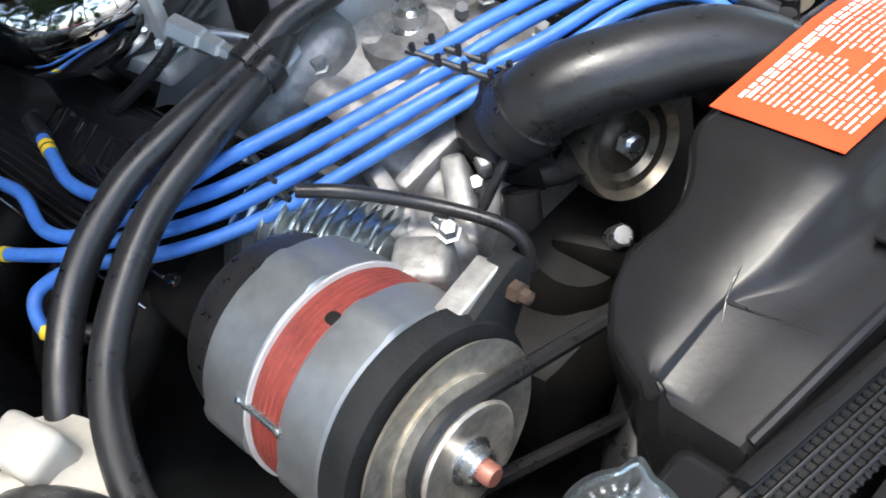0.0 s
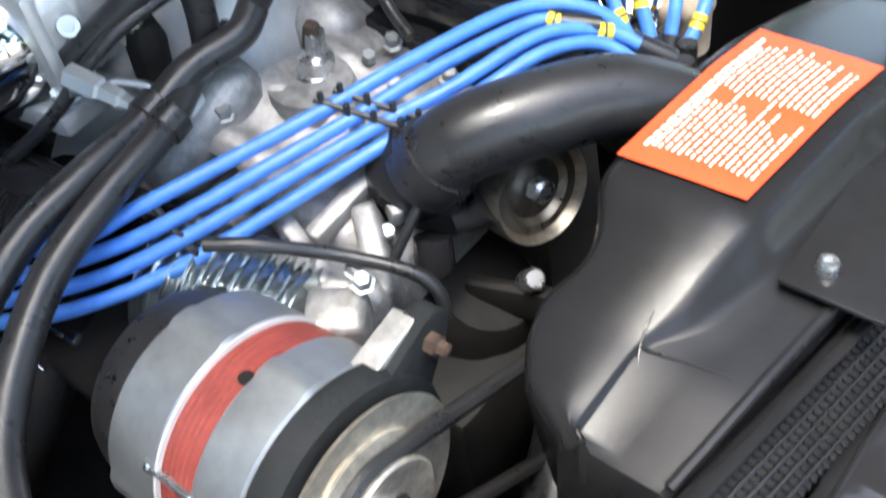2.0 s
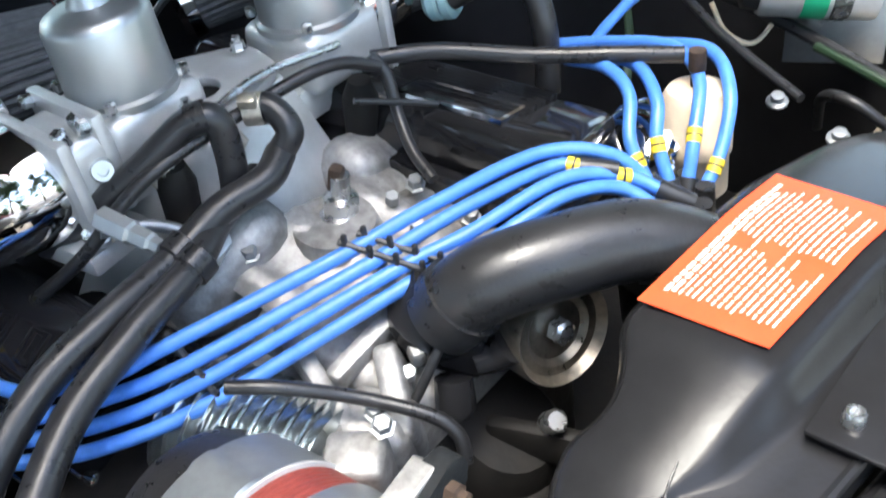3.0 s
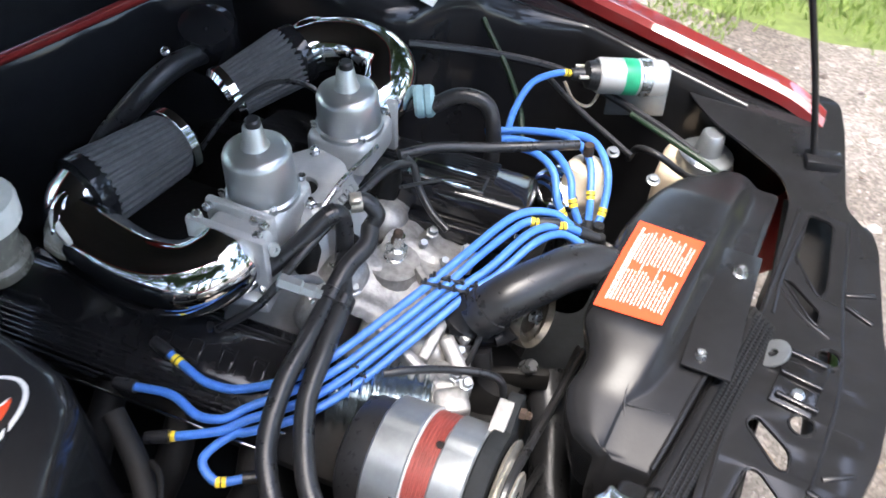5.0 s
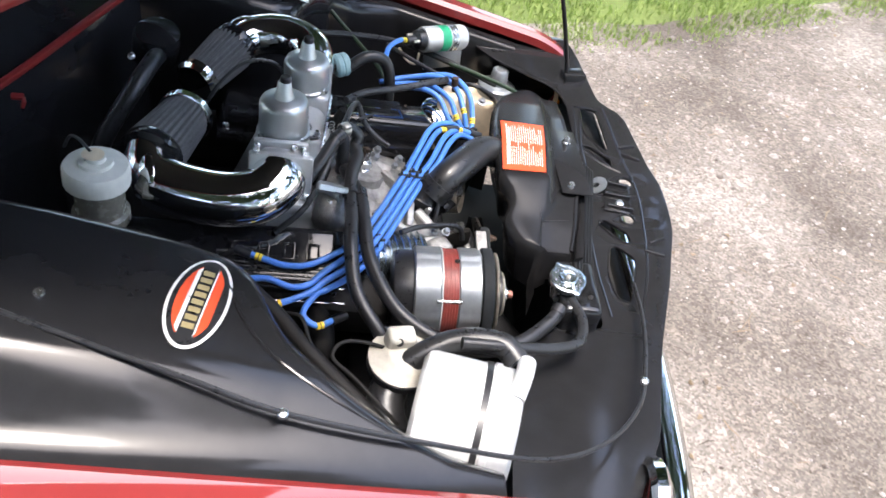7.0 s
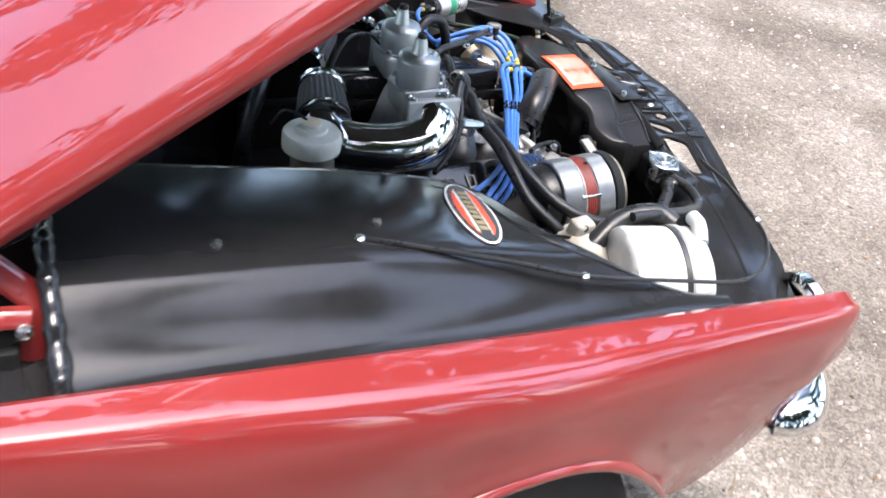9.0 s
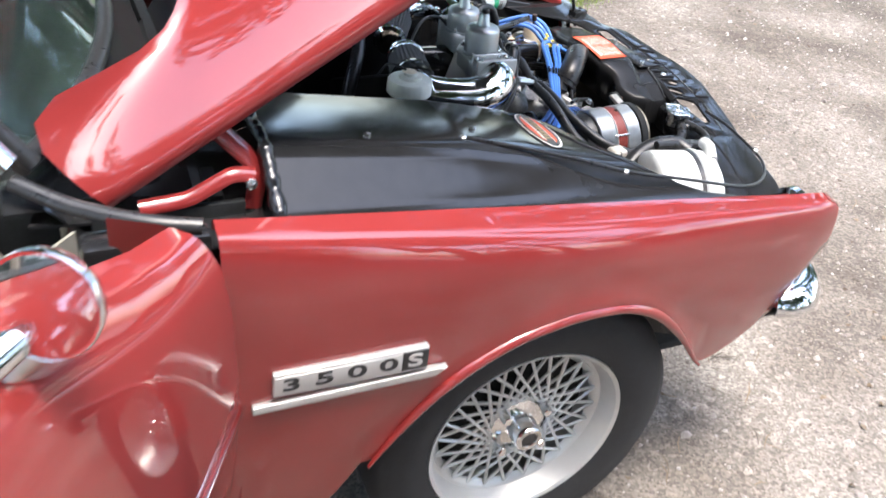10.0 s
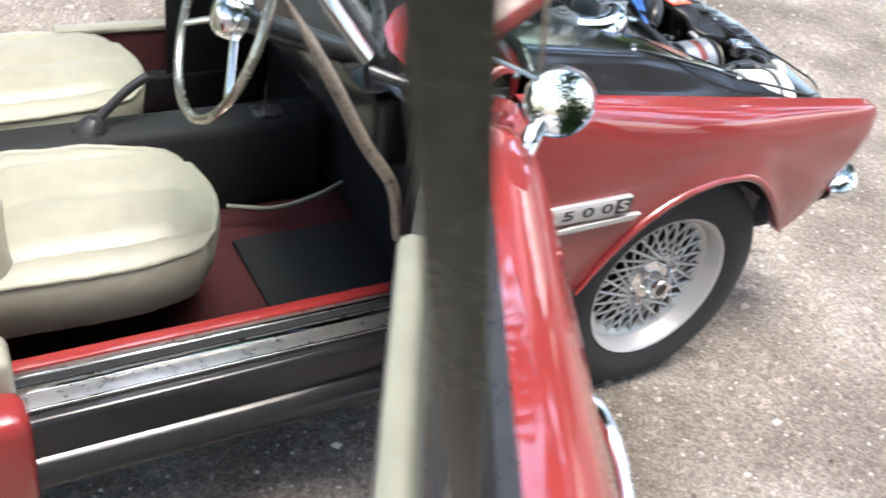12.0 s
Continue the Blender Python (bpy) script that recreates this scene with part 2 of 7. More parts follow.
# ---- ground ----
def gravel_material():
    m = bpy.data.materials.new("gravel_track")
    m.use_nodes = True
    nt = m.node_tree
    b = nt.nodes["Principled BSDF"]
    b.inputs["Roughness"].default_value = 0.9
    tc = nt.nodes.new("ShaderNodeTexCoord")

    def node(kind, scale, detail=None):
        n = nt.nodes.new(kind)
        n.inputs["Scale"].default_value = scale
        if detail is not None:
            n.inputs["Detail"].default_value = detail
        nt.links.new(tc.outputs["Object"], n.inputs["Vector"])
        return n

    def mix(mode, fac, a, b2):
        n = nt.nodes.new("ShaderNodeMix")
        n.data_type, n.blend_type = "RGBA", mode
        n.inputs[0].default_value = fac
        for socket, v in ((n.inputs[6], a), (n.inputs[7], b2)):
            if isinstance(v, tuple):
                socket.default_value = (*v, 1)
            else:
                nt.links.new(v, socket)
        return n

    def ramp(source, stops):
        n = nt.nodes.new("ShaderNodeValToRGB")
        while len(n.color_ramp.elements) < len(stops):
            n.color_ramp.elements.new(0.5)
        for e, (p, c) in zip(n.color_ramp.elements, stops):
            e.position, e.color = p, (*c, 1)
        nt.links.new(source, n.inputs[0])
        return n

    patches = ramp(node("ShaderNodeTexNoise", 1.6, 6.0).outputs["Fac"], ((0.34, (0.115, 0.099, 0.083)), (0.50, (0.192, 0.171, 0.149)), (0.66, (0.282, 0.260, 0.233))))
    grit = node("ShaderNodeTexVoronoi", 160.0)
    stones = node("ShaderNodeTexVoronoi", 42.0)
    sep = nt.nodes.new("ShaderNodeSeparateColor")
    nt.links.new(grit.outputs["Color"], sep.inputs[0])
    sep2 = nt.nodes.new("ShaderNodeSeparateColor")
    nt.links.new(stones.outputs["Color"], sep2.inputs[0])
    fine = ramp(sep.outputs[0], ((0.0, (0.60, 0.58, 0.56)), (0.6, (1.0, 0.99, 0.98)), (1.0, (1.4, 1.38, 1.35))))
    pebble = ramp(sep2.outputs[1], ((0.0, (0.86, 0.84, 0.83)), (0.7, (1.0, 1.0, 1.0)), (0.92, (1.05, 1.03, 1.02)), (1.0, (1.4, 1.4, 1.4))))
    c = mix("MULTIPLY", 1.0, patches.outputs[0], fine.outputs[0])
    c = mix("MULTIPLY", 1.0, c.outputs[2], pebble.outputs[0])
    nt.links.new(c.outputs[2], b.inputs["Base Color"])
    add = nt.nodes.new("ShaderNodeMath")
    add.operation = "MULTIPLY_ADD"
    nt.links.new(stones.outputs["Distance"], add.inputs[0])
    add.inputs[1].default_value = -1.0
    nt.links.new(sep.outputs[0], add.inputs[2])
    bp = nt.nodes.new("ShaderNodeBump")
    bp.inputs["Strength"].default_value, bp.inputs["Distance"].default_value = 0.7, 0.006
    nt.links.new(add.outputs[0], bp.inputs["Height"])
    nt.links.new(bp.outputs[0], b.inputs["Normal"])
    return m


def ground_z(x, y):
    return 0.006 * noise.noise((x * 2.2, y * 2.2, 0)) + 0.010 * noise.noise((x * 0.6, y * 0.6, 3)) - 0.004


def build_ground():
    xs = sorted(set([-60, -30, -15, -8] + [round(-4 + 0.10 * i, 3) for i in range(101)] + [8, 15, 30, 60]))
    rows = [[(x, y, ground_z(x, y)) for y in xs] for x in xs]
    single("ground", bm_loft(rows), gravel_material(), "pale brown stony gravel track with loose chips", "ground", kind="structure")


build_ground()

# ---- car body ----
car = empty_thing("car", (0, 0, 0), "red open sports car with raised bonnet and open door", "car")


FAR_IN, FAR_DOWN = 0.070, 0.018


def wing_top(x, side=-1):
    return (-FAR_DOWN if side > 0 else 0.0) + lerp(((-0.60, 0.912), (-0.57, 0.908), (0.652, 0.704), (0.70, 0.69)), x)


def wing_in(x, side=-1):
    return (-FAR_IN if side > 0 else 0.0) + lerp(((-0.60, 0.697), (-0.57, 0.695), (0.652, 0.575), (0.70, 0.57)), x)


WING_OUT = ((-0.62, 0.762), (-0.25, 0.757), (0.0, 0.738), (0.24, 0.700), (0.40, 0.668), (0.56, 0.645), (0.66, 0.618))
WING_LOW = ((-0.60, 0.338), (-0.43, 0.345), (-0.40, 0.37), (-0.356, 0.441), (-0.29, 0.53), (-0.225, 0.594), (-0.124, 0.641), (-0.013, 0.655), (0.09, 0.642),
            (0.17, 0.603), (0.24, 0.54), (0.295, 0.475), (0.335, 0.415), (0.362, 0.388), (0.437, 0.402), (0.502, 0.432), (0.566, 0.468), (0.608, 0.505), (0.632, 0.550), (0.642, 0.600))


def wing(side):
    """One front wing: rolled top edge, crowned side, wheel arch and lower edge."""
    rows, n = [], 64
    for i in range(n + 1):
        x = -0.565 + i / n * (0.642 + 0.565)
        top, yi = wing_top(x, side), wing_in(x, side)
        yo = sum(lerp(WING_OUT, x + q) for q in (-0.10, -0.05, 0, 0.05, 0.10)) / 5 - (FAR_IN if side > 0 else 0.0)
        low = sum(lerp(WING_LOW, x + q) for q in (-0.03, -0.015, 0, 0.015, 0.03)) / 5
        h = top - low
        mid = max(low + 0.25 * h, min(0.62, top - 0.06))
        row = [(yi + 0.0, top - 0.022), (yi + 0.002, top - 0.006), (yi + 0.012, top), (yi + 0.03, top - 0.004)]
        w = yo - yi
        for k in range(1, 15):
            a = k / 14 * math.pi / 2
            row.append((yi + 0.03 + (w - 0.03) * math.sin(a) ** 0.55, top - 0.004 - (top - 0.004 - mid) * (1 - math.cos(a) ** 0.62)))
        for k in range(1, 5):
            z = mid + (low - mid) * k / 4
            row.append((yo - 0.02 * (k / 4) ** 2, z))
        row.append((yo - 0.045, low + 0.004))
        f = max(0.0, (x - 0.56) / 0.082)
        rows.append([(x, side * (y - 0.012 * f * f + (0.020 * math.exp(-((z - low) / 0.026) ** 2) if -0.34 < x < 0.33 else 0.0)), z - 0.012 * f ** 3 * (z > 0.6)) for y, z in row])
    return bm_loft(rows)


def arch_line(side):
    out = []
    for x in np.linspace(-0.352, 0.345, 44):
        yo = sum(lerp(WING_OUT, x + q) for q in (-0.10, -0.05, 0, 0.05, 0.10)) / 5
        low = sum(lerp(WING_LOW, x + q) for q in (-0.03, -0.015, 0, 0.015, 0.03)) / 5
        out.append((x, side * (yo + 0.002), low + 0.005))
    return out


front_wing = part("front_wing", thicken(wing(-1), 0.0015), M_RED, car, "glossy red painted front wing")
part("front_wing", thicken(wing(1), 0.0015), M_RED, car)
part("arch_lip", bm_tube(arch_line(-1), 0.010, 12, 2, radius=lambda t: min(1.0, 0.3 + 4 * min(t, 1 - t))), M_RED, front_wing, "rolled red wheel arch lip")

# lower front of the body behind the bumper
for side in (-1, 1):
    rows = []
    for i in range(9):
        y = 0.36 + i / 8 * 0.20
        b = 0.10 * (1 - (y / 0.60) ** 2.5)
        rows.append([(0.53 + b * 1.2, side * y, 0.49), (0.58 + b, side * y, 0.53), (0.605 + b, side * y, 0.58), (0.60 + b, side * y, 0.62)])
    part("front_panel", thicken(bm_loft(rows), 0.002), M_RED, car)
part("corner_panel", bm_box((0.24, 0.008, 0.22), pose(0.535, 0.500, 0.545, 0, 0, -4), 0.002), M_BLACK, car, "black inner corner panel")


# bonnet
BON = Matrix.Translation((-0.684, 0, 0.926)) @ Matrix.Rotation(radians(-30.2), 4, "Y")


def bonnet_half(u):
    return 0.602 - 0.10 * u


SWEEP = ((0.0, 0.25), (0.55, 0.225), (0.68, 0.20), (0.78, 0.15), (0.84, 0.045), (0.89, -0.04), (0.93, -0.055), (0.97, -0.035), (1.0, -0.02))


def bonnet_sweep(v):
    """How far the rear edge stands forward of the hinge line across the bonnet."""
    return sum(lerp(SWEEP, min(1.0, abs(abs(v) + q))) for q in (-0.04, -0.02, 0, 0.02, 0.04)) / 5


def bonnet():
    """The bonnet shut along +x from its hinge line: crowned top, rounded flanks, turned-down edge and swept rear corners."""
    rows = []
    for i in range(33):
        u = (i / 32) ** 1.7
        half = bonnet_half(u)
        row = []
        for j in range(49):
            v = math.sin((j / 48 - 0.5) * math.pi * 0.999) * 0.25 + (j / 24 - 1) * 0.75
            crown = -0.026 + 0.092 * (1 - abs(v) ** 4.5) + 0.012 * math.exp(-(v / 0.4) ** 4)
            sweep = bonnet_sweep(v) * (1 - u) ** 3
            flick = 0.012 * math.exp(-u / 0.015) * (1 - abs(v) ** 8) + 0.060 * math.exp(-((abs(v) - 0.89) / 0.075) ** 2) * math.exp(-u / 0.03)
            row.append(BON @ Vector((u * 1.27 + sweep, v * half, crown + flick)))
        lip = [[BON @ Vector((u * 1.27 - 0.02 * (1 - u) ** 3, (half + a) * s, z)) for a, z in ((0.003, -0.036), (0.002, -0.046), (-0.004, -0.052), (-0.014, -0.050))] for s in (-1, 1)]
        rows.append(lip[0][::-1] + row + lip[1])
    return bm_loft(rows)


part("bonnet", thicken(bonnet(), 0.0012), M_RED, car, "red bonnet raised on its prop, dark underneath")


def bonnet_liner():
    rows = []
    for i in range(17):
        u = 0.10 + 0.87 * i / 16
        half = bonnet_half(u) - 0.02
        rows.append([BON @ Vector((u * 1.27 + bonnet_sweep(v) * (1 - u) ** 3 + 0.02, v * half, -0.045 + 0.092 * (1 - abs(v) ** 4.5))) for v in np.linspace(-1, 1, 25)])
    return bm_loft(rows)


part("bonnet_lining", thicken(bonnet_liner(), 0.003), M_DIRT_SHADE, car, "dark underside of the bonnet")

# bulkhead and scuttle
bulk_line = [(-0.475, -0.60), (-0.42, -0.40), (-0.344, -0.20), (-0.265, 0.0), (-0.19, 0.20), (-0.13, 0.36), (-0.10, 0.58)]
part("bulkhead", thicken(bm_loft([[(x - 0.012, y, 0.792), (x - 0.006, y, 0.78), (x, y, 0.70), (x + 0.01, y, 0.50), (x + 0.01, y, 0.25)] for x, y in bulk_line]), 0.004), M_BLACK, car, "black painted bulkhead")
part("bulkhead_lip", bm_tube([(x - 0.008, y, 0.800 + 0.02 * abs(y)) for x, y in bulk_line[1:-1]], 0.0105, 10, 6, flat=0.7), M_RED, car, "red painted bulkhead lip")
part("bulkhead_shelf", thicken(bm_loft([[(x - 0.012, y, 0.790), (x - 0.06, y, 0.80), (x - 0.16, y, 0.85), (x - 0.30, y, 0.86)] for x, y in bulk_line]), 0.004), M_BLACK, car)
part("lip_bracket", bm_box((0.018, 0.010, 0.006), pose(-0.250, -0.050, 0.803, 20, 10, 20), 0.002), M_RED, car)
part("lip_bracket", bm_box((0.006, 0.016, 0.012), pose(-0.242, -0.054, 0.797, 0, 20, 20), 0.002), M_RED, car)


# inner wings
def inner_z(x, y, side=-1):
    """Height of the inner wing's top at a place, y counted outwards."""
    t, yi = wing_top(x, side), wing_in(x, side)
    lift = lerp(((-0.56, 0.030), (-0.13, 0.030), (0.0, 0.022), (0.16, 0.004), (0.30, -0.004), (0.60, -0.012)), x)
    d = yi - y
    q = max(0.0, min(1.0, (d - 0.018) / 0.115))
    q = q * q * (3 - 2 * q)
    return t - 0.031 - 0.4 * max(0.0, -d) + (lift + 0.033) * q - 0.26 * max(0.0, d - 0.13) ** 1.5


def inner_wing(side):
    rows = []
    for i in range(111):
        x = (-0.46 + i / 110 * 0.88) if side < 0 else (-0.46 + i / 110 * 1.0)
        yi = wing_in(x, side)
        edge = lerp(((-0.56, 0.31), (0.02, 0.305), (0.075, 0.312), (0.105, 0.333), (0.122, 0.365), (0.138, 0.400), (0.160, 0.433), (0.20, 0.465), (0.24, 0.488), (0.30, 0.513), (0.36, 0.531), (0.42, 0.540), (0.54, 0.562)), x)
        edge = min(edge, yi - 0.03)
        w = yi - edge
        ys = [yi + 0.004, yi - 0.012] + [yi - 0.012 - (w - 0.012 - min(0.03, w * 0.4)) * k / 22 for k in range(1, 23)]
        row = [(y, inner_z(x, y, side)) for y in ys]
        y0, zt = row[-1]
        r = y0 - edge
        for k in range(1, 7):
            a = k / 6 * math.pi / 2
            row.append((y0 - r * math.sin(a), zt - 0.03 * (1 - math.cos(a))))
        row += [(edge - 0.004, zt - 0.09), (edge - 0.006, zt - 0.20), (edge - 0.008, zt - 0.36)]
        rows.append([(x, side * y, z) for y, z in row])
    return bm_loft(rows)


part("inner_wing", thicken(inner_wing(-1), 0.002), M_BLACK, car, "satin black inner wing")
part("inner_wing", thicken(inner_wing(1), 0.002), M_BLACK, car)

SWAGE = [(0.02, 0.352), (0.06, 0.362), (0.085, 0.385), (0.100, 0.420), (0.125, 0.458), (0.165, 0.490), (0.22, 0.515), (0.29, 0.538)]
part("pressed_line", bm_tube([(x, -y, inner_z(x, y) + 0.0004) for x, y in SWAGE], 0.0022, 8, 6, radius=lambda t: min(1.0, 0.2 + 5 * min(t, 1 - t))), M_BLACK, car, "pressed line round the inner wing's corner")
part("flange", bm_tube([Vector(p) + Vector((-0.004, 0, 0.004)) for p in [(-0.462, -y, inner_z(-0.462, y)) for y in np.linspace(0.69, 0.33, 16)]], 0.010, 10, 8, radius=lambda t: 1 + 0.45 * noise.noise((t * 26, 0.3, 1.7))), M_BLACKGLOSS, car, "uneven black sealed flange")

# slam panel across the nose
SLAM = Matrix.Translation((0, 0, 0.645)) @ Matrix.Rotation(radians(2.5), 4, "X")
edge_out = [(0.60, -0.56), (0.665, -0.42), (0.70, -0.26), (0.742, -0.12), (0.757, -0.058), (0.772, 0.0), (0.775, 0.063), (0.772, 0.121), (0.760, 0.158), (0.737, 0.308), (0.711, 0.335), (0.692, 0.354), (0.671, 0.50), (0.655, 0.565)]
edge_in = [(0.44, 0.565), (0.455, 0.50), (0.50, 0.452), (0.56, 0.415), (0.610, 0.38), (0.628, 0.34), (0.630, 0.20), (0.622, 0.05), (0.614, -0.07), (0.610, -0.17), (0.618, -0.226), (0.606, -0.240), (0.555, -0.232), (0.505, -0.26), (0.465, -0.36), (0.45, -0.56)]
holes = [rounded([(0.652, 0.325), (0.684, 0.320), (0.692, 0.205), (0.684, 0.192), (0.650, 0.245)], 0.010),
         rounded([(0.642, 0.205), (0.652, 0.206), (0.690, 0.172), (0.690, 0.150), (0.680, 0.158)], 0.006),
         rounded([(0.640, -0.004), (0.650, 0.010), (0.690, -0.020), (0.692, -0.044), (0.680, -0.046)], 0.008),
         rounded([(0.652, -0.056), (0.664, -0.052), (0.694, -0.080), (0.668, -0.182), (0.646, -0.170), (0.640, -0.12)], 0.012),
         circle(0.708, 0.112, 0.013), circle(0.695, 0.016, 0.013), circle(0.682, 0.066, 0.008)]
slam = part("slam_panel", bm_plate([rounded(edge_out + edge_in, 0.020)] + holes, 0.004, SLAM, 0.0012), M_BLACK, car, "glossy black panel behind the grille with pressed holes")
for h in holes[:6]:
    part("pressed_rim", bm_tube([SLAM @ Vector((x, y, 0.0025)) for x, y in h + h[:1]], 0.0017, 6, 1, smooth=False), M_BLACK, slam)
for pts in (((0.640, 0.330), (0.632, 0.20), (0.626, 0.06), (0.622, -0.10), (0.630, -0.21)), ((0.700, 0.33), (0.712, 0.19), (0.724, 0.10), (0.722, 0.02), (0.708, -0.10), (0.676, -0.22)),
            ((0.640, 0.190), (0.668, 0.160), (0.704, 0.138)), ((0.650, 0.300), (0.640, 0.215), (0.640, 0.15))):
    part("pressed_rib", bm_tube([SLAM @ Vector((x, y, 0.0005)) for x, y in pts], 0.0034, 8, 6, flat=0.8), M_BLACK, slam)
for x, y, w, t in ((0.728, 0.215, 0.035, 20), (0.730, 0.185, 0.035, -25), (0.738, -0.030, 0.035, 30), (0.728, -0.062, 0.035, -15)):
    part("pressed_rib", bm_box((w, 0.006, 0.008), SLAM @ Matrix.Translation((x, y, 0.002)) @ Matrix.Rotation(radians(t), 4, "Z"), 0.002), M_BLACK, slam)
part("latch_plate", bm_box((0.046, 0.078, 0.006), SLAM @ pose(0.684, 0.066, 0.004, 0, 0, -8), 0.002), M_BLACKGLOSS, slam, "black bonnet latch plate")
for dy in (-0.03, 0.0, 0.03):
    part("latch_bar", bm_box((0.046, 0.006, 0.010), SLAM @ pose(0.684, 0.066 + dy, 0.008, 0, 0, -8), 0.002), M_BLACKGLOSS, slam)
part("latch_bolt", bm_lathe([(0.007, 0), (0.007, 0.004), (0.004, 0.006), (0, 0.006)], SLAM @ Matrix.Translation((0.684, 0.045, 0.008)), 12), M_STEEL, slam, "bright bolt")
part("washer", bm_lathe([(0.006, 0.0), (0.019, 0.0), (0.019, 0.003), (0.006, 0.003)], SLAM @ pose(0.652, 0.092, 0.004, 0, -35, 0), 24, closed=True), M_ALT, slam, "dull steel washer")
part("nose_lip", bm_tube([SLAM @ Vector((x - 0.004, y, -0.006)) for x, y in edge_out[1:-1]], 0.006, 8, 4), M_BLACK, slam)

# Black sheet added under the slam panel's left holes, painted as their shade.
part("hole_shade", bm_box((0.075, 0.24, 0.004), pose(0.668, 0.265, 0.620, 2, 0, 4), 0.001), M_DIRT_SHADE, car)

# front wheel
def wheel(place):
    hub = place
    thing = part("wheel", bm_lathe([(0.197, -0.10), (0.200, 0.006), (0.197, 0.012), (0.190, 0.008), (0.178, -0.03), (0.165, -0.036), (0.165, -0.045), (0.18, -0.10)], axis_matrix(hub, (0, -1, 0)), 64, closed=True), M_SILVERPAINT, car, "silver lattice-spoke alloy wheel")
    part("tyre", bm_lathe([(0.19, -0.17), (0.25, -0.185), (0.295, -0.17), (0.308, -0.14), (0.309, -0.03), (0.300, 0.0), (0.28, 0.014), (0.235, 0.022), (0.199, 0.010), (0.19, -0.02)], axis_matrix(hub, (0, -1, 0)), 80, closed=True), M_TYRE, thing, "black tyre")
    return thing


wheel(Vector((0, -0.655, 0.31)))


# ---- engine bay: added dark floor and frame ----
# Added black pan: its colour stands in for the shade deep in the bay.
part("bay_shade_floor", bm_box((1.05, 1.02, 0.02), pose(0.12, 0, 0.30), 0.004), M_MAT, car, "black sheet standing in for the shaded depth of the engine bay")
part("cross_member", bm_box((0.10, 1.0, 0.10), pose(0.30, 0, 0.38), 0.015), M_DIRT_SHADE, car)
part("valance", bm_box((0.006, 1.0, 0.30), pose(0.655, 0, 0.47), 0.002), M_DIRT_SHADE, car)

# ---- engine ----
engine = empty_thing("engine", (0.12, 0, 0.32), "aluminium vee engine with gloss black rocker covers", "engine")
part("block", bm_box((0.52, 0.20, 0.28), pose(0.10, 0, 0.47), 0.02), M_DIRT_SHADE, engine)
cover = part("timing_cover", bm_box((0.13, 0.17, 0.10), pose(0.29, -0.045, 0.610, 0, 8, 0), 0.02, 3), M_ALU, engine, "rough cast aluminium timing cover")
for size, m, bev in (((0.10, 0.12, 0.06), pose(0.275, -0.03, 0.655, 6, 14, 12), 0.015), ((0.045, 0.04, 0.075), pose(0.345, -0.095, 0.632, 0, 10, 20), 0.010), ((0.035, 0.03, 0.06), pose(0.362, -0.122, 0.648, 10, 0, 35), 0.006),
                     ((0.030, 0.040, 0.06), pose(0.322, -0.118, 0.645, 12, 16, 30), 0.008), ((0.060, 0.016, 0.05), pose(0.345, -0.070, 0.652, 8, 24, -40), 0.005)):
    part("cast_boss", bm_box(size, m, bev, 3), M_ALU, cover)
for size, m in (((0.09, 0.012, 0.02), pose(0.30, -0.095, 0.672, 0, 14, -18)), ((0.10, 0.010, 0.018), pose(0.31, -0.03, 0.690, 0, 18, -30)), ((0.012, 0.09, 0.02), pose(0.318, -0.05, 0.680, 10, 14, 0))):
    part("cast_rib", bm_box(size, m, 0.004), M_ALU, cover)
part("thermo_boss", bm_lathe([(0.032, 0), (0.034, 0.03), (0.028, 0.05)], axis_matrix((0.24, -0.01, 0.66), (0.1, 0, 1)), 24), M_ALU, cover)
plate_rows = []
for i in range(17):
    u = i / 16
    plate_rows.append([(0.215 + 0.088 * u + 0.010 * v, -0.088 + 0.15 * v + 0.015 * u, 0.702 + 0.012 * math.sin(v * 3.1) - 0.034 * u + 0.0055 * noise.noise((u * 6.0, v * 7.0, 2.0)) + 0.004 * (math.sin(v * 19) > 0.6)) for v in np.linspace(0, 1, 25)])
part("front_plate", thicken(bm_loft(plate_rows), 0.012), M_ALU, engine, "ribbed cast engine front plate")
for bx, by, bz in ((0.225, -0.066, 0.712), (0.262, 0.052, 0.705), (0.300, 0.062, 0.684), (0.372, -0.108, 0.684), (0.356, -0.098, 0.676)):
    nut = part("hex_bolt", bm_lathe([(0.0075, 0), (0.0075, 0.0012), (0.0054, 0.0015), (0.0054, 0.007), (0.0045, 0.008), (0, 0.008)], axis_matrix((bx, by, bz), (0.3, -0.2, 1)), 6), M_ALT, engine, smooth=False)
for bx, by, bz in ((0.315, -0.075, 0.675), (0.345, -0.06, 0.665), (0.335, -0.02, 0.690), (0.29, 0.02, 0.700), (0.26, 0.03, 0.705)):
    part("bolt", bm_lathe([(0.0052, 0), (0.0052, 0.006), (0.0044, 0.0075), (0, 0.0075)], axis_matrix((bx, by, bz), (0.4, -0.2, 1)), 6), M_ALT, engine, smooth=False)
P_TOP = [(0.083, -0.004), (0.122, 0.046), (0.165, 0.036), (0.181, 0.000), (0.174, -0.028), (0.118, -0.050)]
